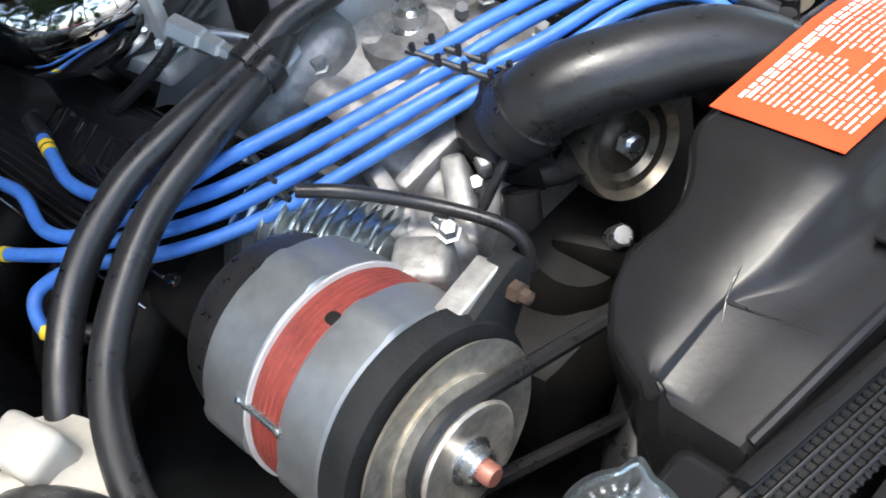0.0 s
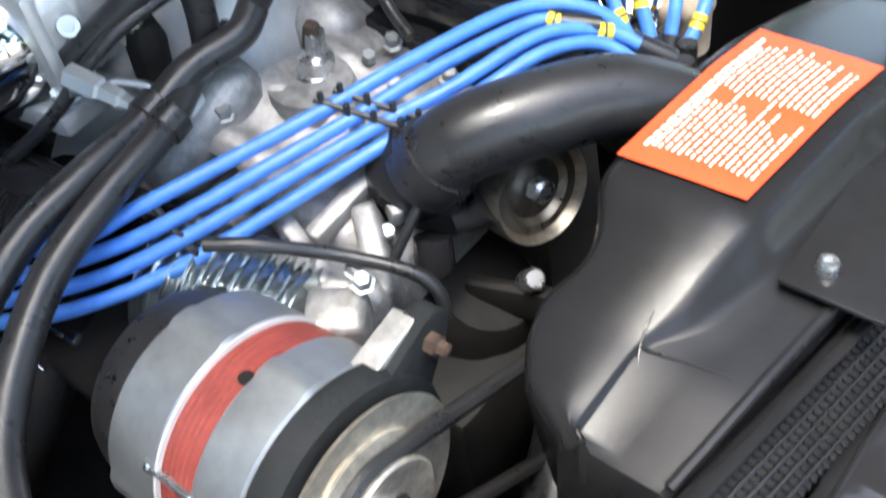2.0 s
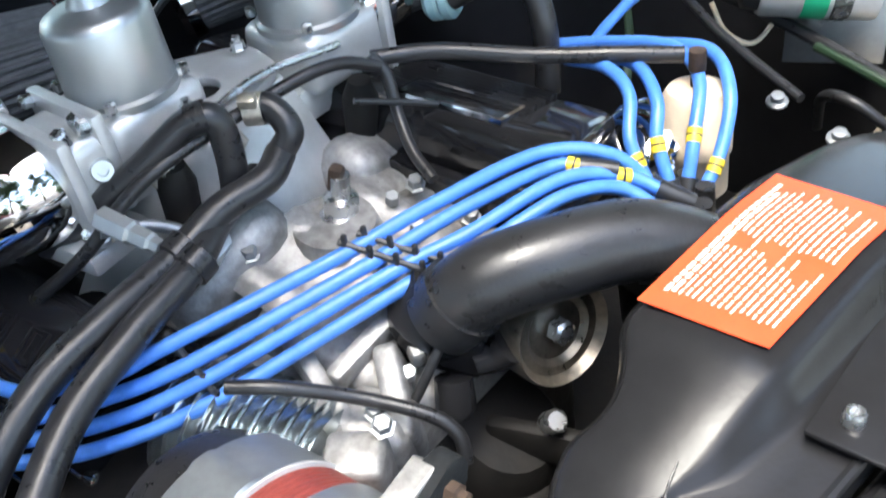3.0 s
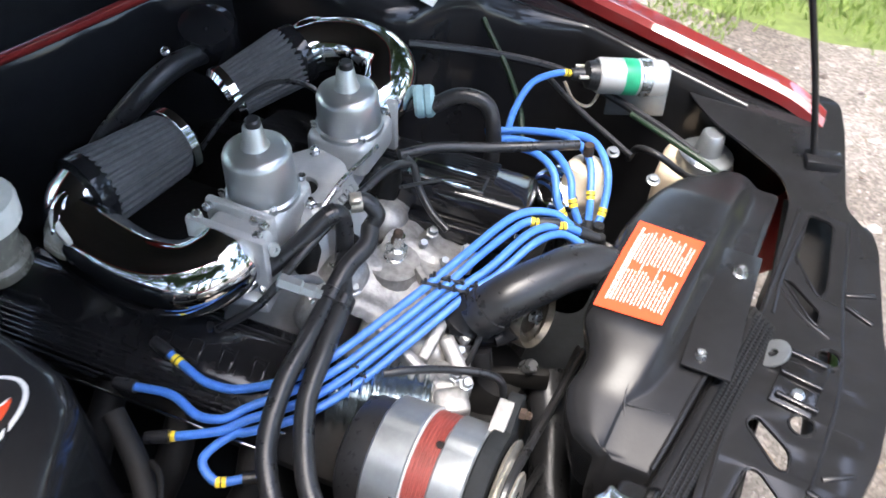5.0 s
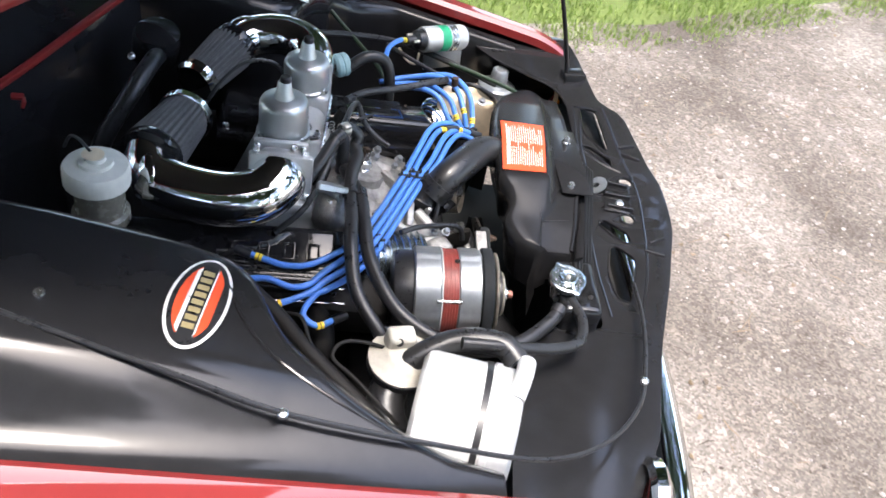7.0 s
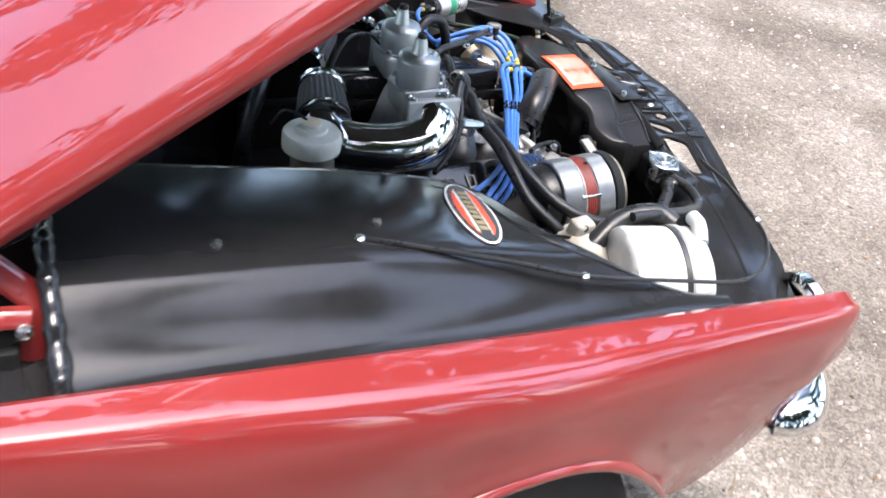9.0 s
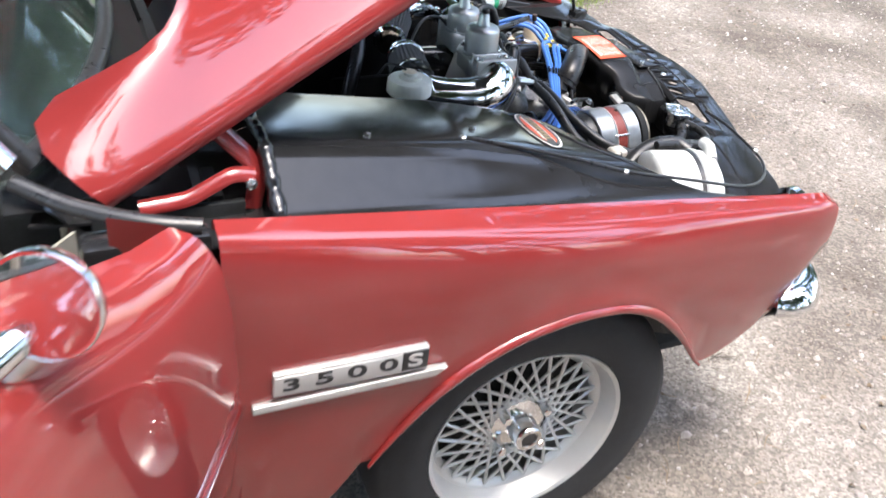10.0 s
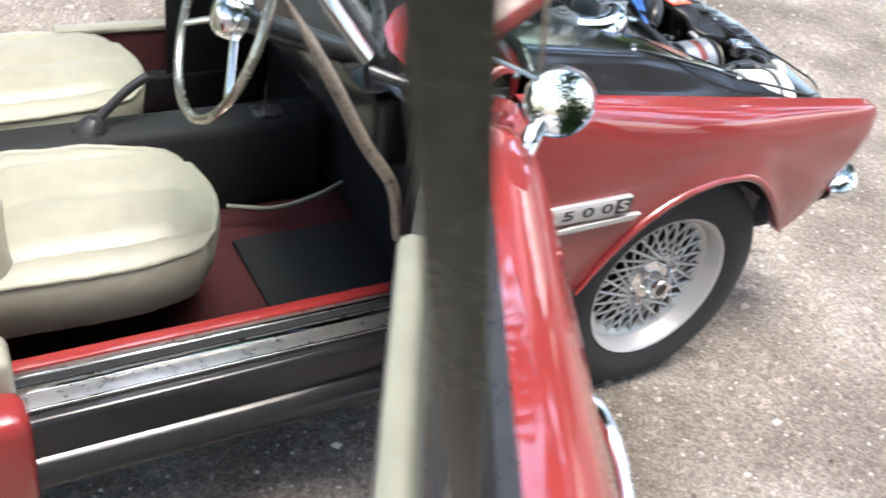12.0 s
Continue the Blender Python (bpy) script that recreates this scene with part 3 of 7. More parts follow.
part("inlet_plenum", bm_join(bm_loft([[(x + (x - 0.135) * k, y * (1 + k * 1.4) - 0.02 * k, z) for x, y in P_TOP] for k, z in ((-0.6, 0.774), (0.0, 0.774), (0.10, 0.768), (0.55, 0.715), (0.95, 0.668), (1.0, 0.60))], closed=True),
     bm_box((0.012, 0.10, 0.03), pose(0.196, -0.045, 0.715, 0, 35, 20), 0.004), bm_box((0.05, 0.014, 0.03), pose(0.185, -0.075, 0.715, 30, 0, -30), 0.004)), M_SMOOTH, engine, "pale cast aluminium inlet manifold")
plate_ob = part("manifold_plate", bm_plate([rounded(P_TOP, 0.012), circle(0.141, -0.015, 0.0165)], 0.007, Matrix.Translation((0, 0, 0.7795)), 0.001), M_SMOOTH, engine, "smooth aluminium plate with a round hole")
part("bore", bm_lathe([(0.0165, -0.004), (0.0155, -0.03), (0, -0.03)], Matrix.Translation((0.141, -0.015, 0.780)), 24), M_DIRT_SHADE, plate_ob)
part("adaptor", bm_lathe([(0.009, -0.012), (0.009, 0.010), (0.006, 0.012), (0.006, 0.022)], axis_matrix((0.176, -0.018, 0.757), (0.5, -0.7, 0.25)), 6), M_BRONZE, engine, "plated hex adaptor", smooth=False)
part("fitting", bm_lathe([(0.0060, -0.024), (0.0082, -0.022), (0.0082, 0.000), (0.0066, 0.002), (0.0066, 0.014), (0.005, 0.016), (0.005, 0.022)], axis_matrix((0.196, -0.120, 0.756), (0.9, 0.2, -0.25)), 6), M_DASH, engine, "bright hexagon pipe fitting", smooth=False)
part("inlet_runner", bm_join(bm_box((0.05, 0.10, 0.06), pose(0.20, -0.07, 0.695, 30, 20, 0), 0.02, 3), bm_box((0.05, 0.09, 0.05), pose(0.20, 0.07, 0.690, -25, 20, 0), 0.02, 3)), M_ALU, engine)


def rocker_cover(m, length, ribs):
    """A pressed cover with a raised top, finned at one end and with a rimmed badge plate."""
    ob = part("rocker_cover", bm_join(bm_box((length, 0.115, 0.02), m @ Matrix.Translation((0, 0, -0.02)), 0.004),
                                    bm_box((length - 0.02, 0.092, 0.045), m @ Matrix.Translation((0, 0, 0.008)), 0.012, 3)), M_BLACKGLOSS, engine, "gloss black rocker cover with bright fins")
    for k in range(ribs):
        part("fin", bm_box((length * 0.42, 0.0022, 0.004), m @ Matrix.Translation((length * 0.18 - 0.02, 0.038 - 0.0062 * k, 0.0315)), 0.0008), M_BLACKGLOSS, ob, "gloss black fin")
    if ribs:
        part("badge_plate", bm_plate([[(-0.045, -0.018), (0.045, -0.018), (0.045, 0.018), (-0.045, 0.018)], [(-0.042, -0.015), (0.042, -0.015), (0.042, 0.015), (-0.042, 0.015)]], 0.003,
         m @ Matrix.Translation((length * 0.32 - 0.045, -0.02, 0.032))), M_CHROME, ob, "bright plate rim")
    for u, v in ((-0.46, -0.04), (0.0, -0.04), (0.46, -0.04), (-0.46, 0.04), (0.46, 0.04)):
        part("bolt", bm_lathe([(0.006, 0), (0.006, 0.006), (0.004, 0.009), (0, 0.009)], m @ Matrix.Translation((u * length, v * 1.1, -0.01)), 8), M_CHROME, ob)
    return ob


COVER_R = Matrix.Translation((0.040, -0.182, 0.658)) @ Matrix.Rotation(radians(2.5), 4, "Z") @ Matrix.Rotation(radians(28), 4, "X")
COVER_L = Matrix.Translation((0.18, 0.118, 0.705)) @ Matrix.Rotation(radians(8), 4, "Z") @ Matrix.Rotation(radians(-14), 4, "X") @ Matrix.Rotation(radians(4), 4, "Y")
rocker_cover(COVER_R, 0.37, 0)
rocker_cover(COVER_L, 0.36, 9)
for s in (0.010, -0.012):
    part("cover_rail", bm_box((0.37, 0.003, 0.003), COVER_R @ Matrix.Translation((0, -0.052 + s, 0.018)), 0.001), M_CHROME, engine, "bright edge strip")
for k in range(7):
    part("cover_fin", bm_box((0.36, 0.0026, 0.005), COVER_R @ Matrix.Translation((0, -0.014 - 0.0058 * k, 0.0315)), 0.001), M_BLACKGLOSS, engine)
for k in range(5):
    part("raised_mark", bm_plate([[(-0.008, -0.012), (0.008, -0.012), (0.008, 0.012), (-0.008, 0.012)], [(-0.0055, -0.0095), (0.0055, -0.0095), (0.0055, 0.0095), (-0.0055, 0.0095)]], 0.0016, COVER_R @ Matrix.Translation((0.030 + 0.036 * k, 0.006, 0.032)), 0.0008), M_BLACKGLOSS, engine, "raised gloss black mark")
for side, off in ((-1, 0.0), (1, 0.0)):
    part("cylinder_head", bm_box((0.42, 0.11, 0.10), pose(0.09, side * 0.165, 0.60, -side * 25, 0, 0), 0.015, 2), M_DIRT_SHADE, engine)
for k in range(4):
    part("exhaust_branch", bm_tube([(-0.08 + 0.09 * k, -0.22, 0.61), (-0.07 + 0.09 * k, -0.27, 0.58), (-0.07 + 0.07 * k, -0.29, 0.50), (-0.05, -0.29, 0.42)], 0.018, 12, 5), M_DIRT_SHADE, engine)
part("flexible_pipe", bm_lathe([(0.030, -0.012)] + [(0.0400 + 0.0046 * math.sin(k * math.pi / 4), -0.010 + 0.00125 * k) for k in range(81)] + [(0.032, 0.092)],
     axis_matrix((0.252, -0.148, 0.646), (0.94, 0.22, -0.06)), 36), M_CAP, engine, "shiny ribbed metal pipe")
part("flexible_pipe", bm_lathe([(0.020, 0.0)] + [(0.026 + (0.003 if k % 2 else 0), 0.003 + 0.003 * k) for k in range(16)] + [(0.020, 0.054)],
     axis_matrix((0.36, 0.20, 0.66), (0.1, -0.3, 1)), 24), M_CHROME, engine)
# viscous coupling and pump
pump = part("water_pump", bm_lathe([(0.020, -0.06), (0.026, -0.02), (0.024, 0.0)], axis_matrix((0.39, 0.02, 0.664), (1, 0, 0.05)), 24), M_DIRT_SHADE, engine)
part("pulley", bm_lathe([(0.0, 0.0), (0.020, 0.0), (0.024, 0.004), (0.030, 0.004), (0.0345, 0.010), (0.036, 0.004), (0.036, -0.012), (0.030, -0.012)], axis_matrix((0.396, 0.02, 0.664), (0.94, -0.25, 0.22)), 40), M_PULLEY, pump, "dull brown plated pulley cup")
part("bolt", bm_lathe([(0.0085, 0), (0.0085, 0.008), (0.006, 0.010), (0, 0.010)], axis_matrix((0.398, 0.0195, 0.665), (0.94, -0.25, 0.22)), 6), M_STEEL, pump)
part("thermostat_housing", bm_join(bm_lathe([(0.026, 0), (0.030, 0.010), (0.027, 0.014), (0.026, 0.04)], axis_matrix((0.334, -0.030, 0.672), (0.30, 0.25, 0.6)), 28),
     bm_box((0.055, 0.012, 0.030), pose(0.350, -0.035, 0.668, 0, 10, 25), 0.005, 2), bm_lathe([(0.012, 0), (0.013, 0.02), (0.009, 0.026)], axis_matrix((0.362, -0.040, 0.655), (0.3, -0.4, -1)), 16)), M_SHROUD, engine, "black thermostat housing")
part("stub_pipe", bm_tube([(0.372, -0.030, 0.664), (0.380, -0.020, 0.666), (0.386, -0.014, 0.672)], 0.008, 12, 5, radius=lambda t: 1 + 0.5 * t), M_SHROUD, engine)
part("stud", bm_lathe([(0.008, 0), (0.008, 0.02), (0.006, 0.024), (0, 0.024)], axis_matrix((0.402, -0.002, 0.600), (0.7, -0.4, 1)), 10), M_STEEL, engine)
part("stay", bm_box((0.07, 0.012, 0.03), pose(0.40, -0.01, 0.588, 0, 0, 20), 0.004), M_DIRT_SHADE, engine)
part("oil_pump_body", bm_join(bm_lathe([(0.045, 0), (0.048, 0.06), (0.035, 0.08)], axis_matrix((0.34, -0.01, 0.52), (0.5, 0, 1)), 24), bm_box((0.10, 0.10, 0.12), pose(0.37, -0.05, 0.50), 0.02, 2)), M_DIRT_SHADE, engine)
sender = part("sender", bm_lathe([(0.018, 0), (0.018, 0.008), (0.012, 0.010), (0.012, 0.020), (0.007, 0.022), (0.007, 0.038), (0, 0.040)], axis_matrix((0.240, 0.0, 0.700), (0.1, 0.1, 1)), 20), M_STEEL, engine, "small sender with a brown terminal")
part("terminal", bm_box((0.010, 0.010, 0.020), pose(0.242, 0.002, 0.735, 0, 15, 20), 0.003), M_RUST, sender)


# ---- carburettors and filters ----
def carburettor(base, top, flange_dir):
    b = Vector(base)
    thing = empty_thing("carburettor", b, "side-draught carburettor with a polished alloy dashpot", "carburettor", "twin carburettors")
    part("body", bm_join(bm_box((0.075, 0.075, 0.045), Matrix.Translation(b), 0.010, 3), bm_box((0.05, 0.09, 0.03), Matrix.Translation(b + Vector((0, 0, -0.03))), 0.008, 2)), M_SMOOTH, thing)
    part("flange", bm_box((0.078, 0.010, 0.070), Matrix.Translation(b + Vector((0, flange_dir * 0.042, 0.0))), 0.004, 2), M_SMOOTH, thing)
    dash = part("dashpot", bm_lathe([(0.034, 0.0), (0.0385, 0.001), (0.0385, 0.006), (0.0355, 0.008), (0.0345, top - 0.008), (0.0325, top - 0.003), (0.027, top), (0.0145, top + 0.003), (0.0125, top + 0.007), (0.0095, top + 0.026), (0.0080, top + 0.028), (0, top + 0.028)],
         axis_matrix(b + Vector((0, 0, 0.018)), (-0.03, 0.0, 1)), 40), M_DASH, thing, "polished alloy dashpot")
    part("damper_cap", bm_lathe([(0.0078, 0), (0.0078, 0.006), (0.006, 0.008), (0, 0.008)], axis_matrix(b + Vector((-0.001, 0, 0.046 + top)), (0, 0, 1)), 16), M_RUBBER, dash)
    for u, v in ((-1, -1), (1, -1), (-1, 1), (1, 1)):
        part("screw", bm_lathe([(0.005, 0), (0.005, 0.008), (0.003, 0.010), (0, 0.010)], axis_matrix(b + Vector((0.032 * u, flange_dir * 0.045, 0.028 * v)), (0, flange_dir, 0.2)), 8), M_STEEL, thing)
        part("dashpot_screw", bm_lathe([(0.004, 0), (0.004, 0.006), (0, 0.007)], axis_matrix(b + Vector((0.030 * u, 0.028 * v, 0.026)), (0, 0, 1)), 8), M_STEEL, thing)
    part("jet_housing", bm_lathe([(0.012, 0), (0.013, 0.03), (0.008, 0.045)], axis_matrix(b + Vector((0.055, -0.02, -0.05)), (0.2, 0, 1)), 16), M_DIRT_SHADE, thing)
    return thing


front_carb = carburettor((0.117, -0.052, 0.776), 0.060, -1)
throat = part("throat", bm_join(bm_box((0.066, 0.040, 0.062), pose(0.122, -0.104, 0.770), 0.012, 3), bm_box((0.090, 0.010, 0.078), pose(0.120, -0.124, 0.771), 0.004, 2), bm_box((0.05, 0.05, 0.016), pose(0.140, -0.118, 0.728, 0, 0, 8), 0.004, 2)), M_SMOOTH, front_carb, "polished alloy throat with bolted flange")
for bx, by, bz in ((0.156, -0.104, 0.778), (0.160, -0.122, 0.744)):
    part("boss_ring", bm_lathe([(0.0035, 0.002), (0.0035, 0.006), (0.0065, 0.006), (0.0075, 0.003), (0.0075, -0.006)], axis_matrix((bx, by, bz), (0.85, -0.35, 0.3)), 20), M_DASH, throat)
for bx, by, bz in ((0.085, -0.120, 0.808), (0.152, -0.118, 0.806), (0.158, -0.128, 0.742), (0.136, -0.098, 0.802)):
    part("bolt", bm_lathe([(0.0055, -0.004), (0.0055, 0.005), (0.004, 0.0065), (0, 0.0065)], axis_matrix((bx, by, bz), (0.2, -0.3, 1)), 6), M_STEEL, throat, smooth=False)
carburettor((0.140, 0.092, 0.768), 0.050, 1)


def elbow(points, r, cone_at, cone_dir):
    thing = empty_thing("intake_elbow", points[0], "chrome intake elbow between carburettor and air filter", "intake pipe", "chrome intake elbows")
    part("pipe", bm_tube(points, r, 28, 10), M_CHROME, thing)
    part("end_cap", bm_lathe([(r * 1.02, 0), (r * 1.06, 0.004), (r * 1.0, 0.012), (r * 0.55, 0.030), (0, 0.036)], axis_matrix(cone_at, cone_dir), 28), M_CHROME, thing)
    return thing


elbow([(0.118, -0.126, 0.772), (0.116, -0.140, 0.770), (0.092, -0.162, 0.762), (0.045, -0.168, 0.756), (-0.010, -0.162, 0.758), (-0.045, -0.152, 0.763)], 0.0390, (-0.045, -0.150, 0.764), (-0.95, -0.28, -0.10))
elbow([(0.140, 0.132, 0.780), (0.148, 0.165, 0.786), (0.132, 0.205, 0.792), (0.090, 0.222, 0.795), (0.045, 0.212, 0.792), (0.020, 0.188, 0.786)], 0.033, (0.030, 0.208, 0.79), (-0.6, 0.7, 0.1))


def air_filter(a, b, r):
    a, b = Vector(a), Vector(b)
    length = (b - a).length
    m = axis_matrix(a, b - a)
    thing = empty_thing("air_filter", a, "grey pleated cone air filter with chrome end rings", "air filter", "pair of air filters")
    part("pleats", bm_lathe([(r * 1.10, 0.008), (r * 0.92, length - 0.006)], m, 120, wobble=lambda i, n, z: 1 + 0.035 * (1 if i % 4 < 2 else -1)), M_FILTER, thing, angle=20)
    part("end_ring", bm_lathe([(r * 0.8, -0.012), (r * 1.12, -0.008), (r * 1.14, 0.006), (r * 1.06, 0.012), (r * 0.9, 0.012)], m, 40), M_BLACKGLOSS, thing)
    part("front_ring", bm_lathe([(r * 0.98, -0.008), (r * 1.06, -0.006), (r * 1.06, 0.004), (r * 0.9, 0.010), (0, 0.012)], m @ Matrix.Translation((0, 0, length)), 40), M_CHROME, thing, "chrome end ring")
    return thing


air_filter((-0.058, -0.116, 0.776), (-0.030, -0.004, 0.770), 0.039)
air_filter((0.016, 0.185, 0.784), (-0.028, 0.098, 0.768), 0.034)
part("pipe_stub", bm_tube([(-0.045, -0.150, 0.764), (-0.058, -0.135, 0.772), (-0.060, -0.112, 0.778)], 0.034, 24, 6), M_CHROME, bpy.data.objects["air_filter"])

# ---- alternator ----
alternator = empty_thing("alternator", (0.37, -0.20, 0.55), "alternator with alloy casing and a red-brown band", "alternator")
AX = axis_matrix((0.292, -0.196, 0.640), (1, 0.012, 0.055)) @ Matrix.Diagonal((1.02, 1.02, 1.12, 1))
AR = 0.0645
part("rear_cover", bm_lathe([(0.0, 0.0), (0.046, 0.0), (0.055, 0.004), (0.058, 0.012), (0.058, 0.028), (0.060, 0.030)], AX, 48), M_RUBBER, alternator, "matt black rear cover")


def casing(z0, z1, flats):
    """A turned alloy ring with flat-topped lugs standing out of it for the through bolts."""
    def edge(i, n, z):
        a = (i / n * 4 + flats) % 1.0
        return 1.0 + (0.030 if a < 0.13 else 0.0)
    r = AR
    return bm_lathe([(r - 0.014, z0), (r - 0.002, z0), (r, z0 + 0.002), (r, z1 - 0.002), (r - 0.002, z1), (r - 0.014, z1)], AX, 96, wobble=edge, closed=True)


part("casing", casing(0.029, 0.0645, 0.16), M_ALT, alternator, "dull alloy rear casing ring", angle=30)
part("casing", casing(0.086, 0.116, 0.16), M_ALT, alternator, "dull alloy front casing ring", angle=30)
band = part("band", bm_lathe([(0.05, 0.063), (AR - 0.0022, 0.064), (AR - 0.0022, 0.087), (0.05, 0.088)], AX, 64, closed=True), M_BROWNRED, alternator, "red-brown lacquered band")
for k in range(6):
    part("lamination", bm_lathe([(AR - 0.0024, 0.0665 + 0.0034 * k), (AR - 0.0016, 0.0670 + 0.0034 * k), (AR - 0.0016, 0.0684 + 0.0034 * k), (AR - 0.0024, 0.0690 + 0.0034 * k)], AX, 64, closed=True), M_BROWNRED, band)
part("band_edge", bm_lathe([(AR - 0.004, 0.0640), (AR + 0.0006, 0.0642), (AR + 0.0006, 0.0657), (AR - 0.004, 0.0660)], AX, 64, closed=True), M_WHITEPAINT, alternator, "pale edge of the band")
for k in (-1, 0, 2):
    q = AX @ Matrix.Rotation(radians(-32 + 90 * k), 4, "Z")
    part("through_bolt", bm_lathe([(0.0, 0.058), (0.0030, 0.058), (0.0034, 0.060), (0.0024, 0.061), (0.0024, 0.0870), (0.0034, 0.088), (0.0030, 0.090), (0, 0.0905)], q @ Matrix.Translation((AR - 0.0012, 0, 0)), 10), M_STEEL, alternator)
    part("lug_washer", bm_box((0.004, 0.011, 0.008), q @ Matrix.Translation((AR - 0.0015, 0, 0.060)), 0.002), M_ALT, alternator)
part("notch_screw", bm_lathe([(0.004, 0), (0.004, 0.002), (0, 0.003)], AX @ Matrix.Rotation(radians(92), 4, "Z") @ Matrix.Translation((AR - 0.003, 0, 0.084)) @ Matrix.Rotation(radians(90), 4, "Y"), 10), M_DIRT_SHADE, alternator, "dark screw head beside the band")
part("rear_bracket", bm_box((0.060, 0.014, 0.022), AX @ Matrix.Rotation(radians(-128), 4, "Z") @ pose(AR - 0.002, 0, 0.026, 0, 90, 0), 0.004), M_ALT, alternator, "bare alloy mounting ear")
front = part("front_bracket", bm_lathe([(0.03, 0.115), (0.064, 0.116), (0.0665, 0.118), (0.0665, 0.128), (0.064, 0.132), (0.03, 0.133)], AX, 64, closed=True), M_MAT, alternator, "black front bracket")
AE = AX.inverted() @ Vector((0.437, -0.120, 0.700))


def hull(points):
    """The outer loop round points in a plane."""
    pts = sorted(points)
    out = []
    for seq in (pts, pts[::-1]):
        side = []
        for p in seq:
            while len(side) > 1 and (side[-1][0] - side[-2][0]) * (p[1] - side[-2][1]) - (side[-1][1] - side[-2][1]) * (p[0] - side[-2][0]) <= 0:
                side.pop()
            side.append(p)
        out += side[:-1]
    return out


web = hull([(round(x, 5), round(y, 5)) for x, y in circle(0, 0, 0.036, 24) + circle(AE.x, AE.y, 0.011, 16)])
part("bracket_arm", bm_prism(web, 0.118, 0.131, AX, 0.0015), M_MAT, front, "black bracket arm to the adjuster")
AP = Vector((-AE.y, AE.x)).normalized() * (1 if (AX.to_3x3() @ Vector((-AE.y, AE.x, 0))).z > 0 else -1)
link = [(AE.x * u + AP.x * w, AE.y * u + AP.y * w) for u, w in ((0.58, 0.020), (0.66, 0.026), (1.02, 0.011), (1.02, 0.002))]
part("adjuster_link", bm_prism(link, 0.112, 0.126, AX, 0.0012), M_ALU, alternator, "bare alloy adjuster link", smooth=False)
part("adjuster_bolt", bm_lathe([(0.006, 0.131), (0.006, 0.136), (0.004, 0.137), (0.004, 0.141), (0, 0.142)], AX @ Matrix.Translation((AE.x * 0.93, AE.y * 0.93, 0)), 6), M_RUST, alternator, "rusty adjuster bolt", smooth=False)
part("fan", bm_lathe([(0.0, 0.133), (0.030, 0.133), (0.052, 0.134), (0.0575, 0.1355), (0.0595, 0.1385), (0.0560, 0.1375), (0.040, 0.1365), (0.0, 0.1365)], AX, 64), M_BRONZE, alternator, "plated cooling fan")
pul = part("pulley", bm_lathe([(0.0, 0.1365), (0.040, 0.1365), (0.0405, 0.1382), (0.027, 0.1415), (0.027, 0.1430), (0.031, 0.1465), (0.0325, 0.1485), (0.031, 0.1500), (0.017, 0.1488), (0.0, 0.1488)], AX, 56), M_BRONZE, alternator, "pale plated pulley")
part("nut", bm_lathe([(0.0135, 0.1480), (0.0135, 0.1498), (0.0100, 0.1503), (0.0100, 0.1560), (0.0088, 0.1575), (0, 0.1575)], AX, 16), M_STEEL, pul, angle=25)
part("stud", bm_lathe([(0.0060, 0.1570), (0.0060, 0.1625), (0.0050, 0.1640), (0, 0.1640)], AX, 16), M_COPPER, pul, "rusty shaft end")


far = AX.inverted() @ Vector((0.46, 0.045, 0.515))
loop = hull([(round(x, 5), round(y, 5)) for x, y in circle(0, 0, 0.0305, 28) + circle(far.x, far.y, 0.055, 28)])
tagged(part("fan_belt", bm_tube([AX @ Vector((x, y, 0.1425)) for x, y in loop + loop[:1]], 0.0050, 8, 1, smooth=False), M_RUBBER, None), "black rubber fan belt running to the alternator pulley", "fan belt")
part("drive_pulley", bm_lathe([(0.0, 0.134), (0.060, 0.134), (0.053, 0.141), (0.053, 0.144), (0.060, 0.151), (0.0, 0.151)], AX @ Matrix.Translation((far.x, far.y, 0)), 36), M_DIRT_SHADE, engine, "dirty black drive pulley")

# ---- radiator, cap and shroud ----
radiator = empty_thing("radiator", (0.60, 0.05, 0.32), "black radiator with a plated filler cap and finned core", "radiator")
RAD = Matrix.Translation((0.592, -0.055, 0.686)) @ Matrix.Rotation(math.atan2(-0.165, 0.986), 4, "Z") @ Matrix.Rotation(radians(30), 4, "Y")
part("core", bm_box((0.036, 0.30, 0.030), RAD @ Matrix.Translation((0.014, 0.03, -0.020)), 0.002), M_DIRT_SHADE, radiator, "dark finned core")
for k in range(5):
    part("tube", bm_box((0.0022, 0.29, 0.004), RAD @ Matrix.Translation((0.002 + 0.0062 * k, 0.03, -0.004)), 0.0008), M_SHROUD, radiator)
fin_bm = bm_box((0.0030, 0.0013, 0.0024))
fin_mesh = finish(fin_bm, "fin", M_SHROUD, smooth=False)
for k in range(5):
    for q in range(58):
        ob = new("fin", fin_mesh)
        ob.parent = radiator
        ob.matrix_parent_inverse = world_of(radiator).inverted()
        ob.matrix_basis = RAD @ Matrix.Translation((0.0051 + 0.0062 * k, -0.11 + 0.0049 * q, -0.0045)) @ Matrix.Rotation(radians(25), 4, "Z")
part("body", bm_box((0.03, 0.50, 0.30), pose(0.585, 0.10, 0.485), 0.004), M_DIRT_SHADE, radiator)
tank = part("top_tank", bm_join(bm_box((0.062, 0.11, 0.06), pose(0.571, -0.190, 0.650), 0.010, 3)), M_BLACKGLOSS, radiator, "black painted top tank")
part("top_rail", bm_tube([(0.574, -0.146, 0.690), (0.589, -0.06, 0.691), (0.604, 0.03, 0.687), (0.614, 0.10, 0.682)], 0.0085, 10, 4, flat=0.35), M_SHROUD, radiator, "flat black strip along the core")
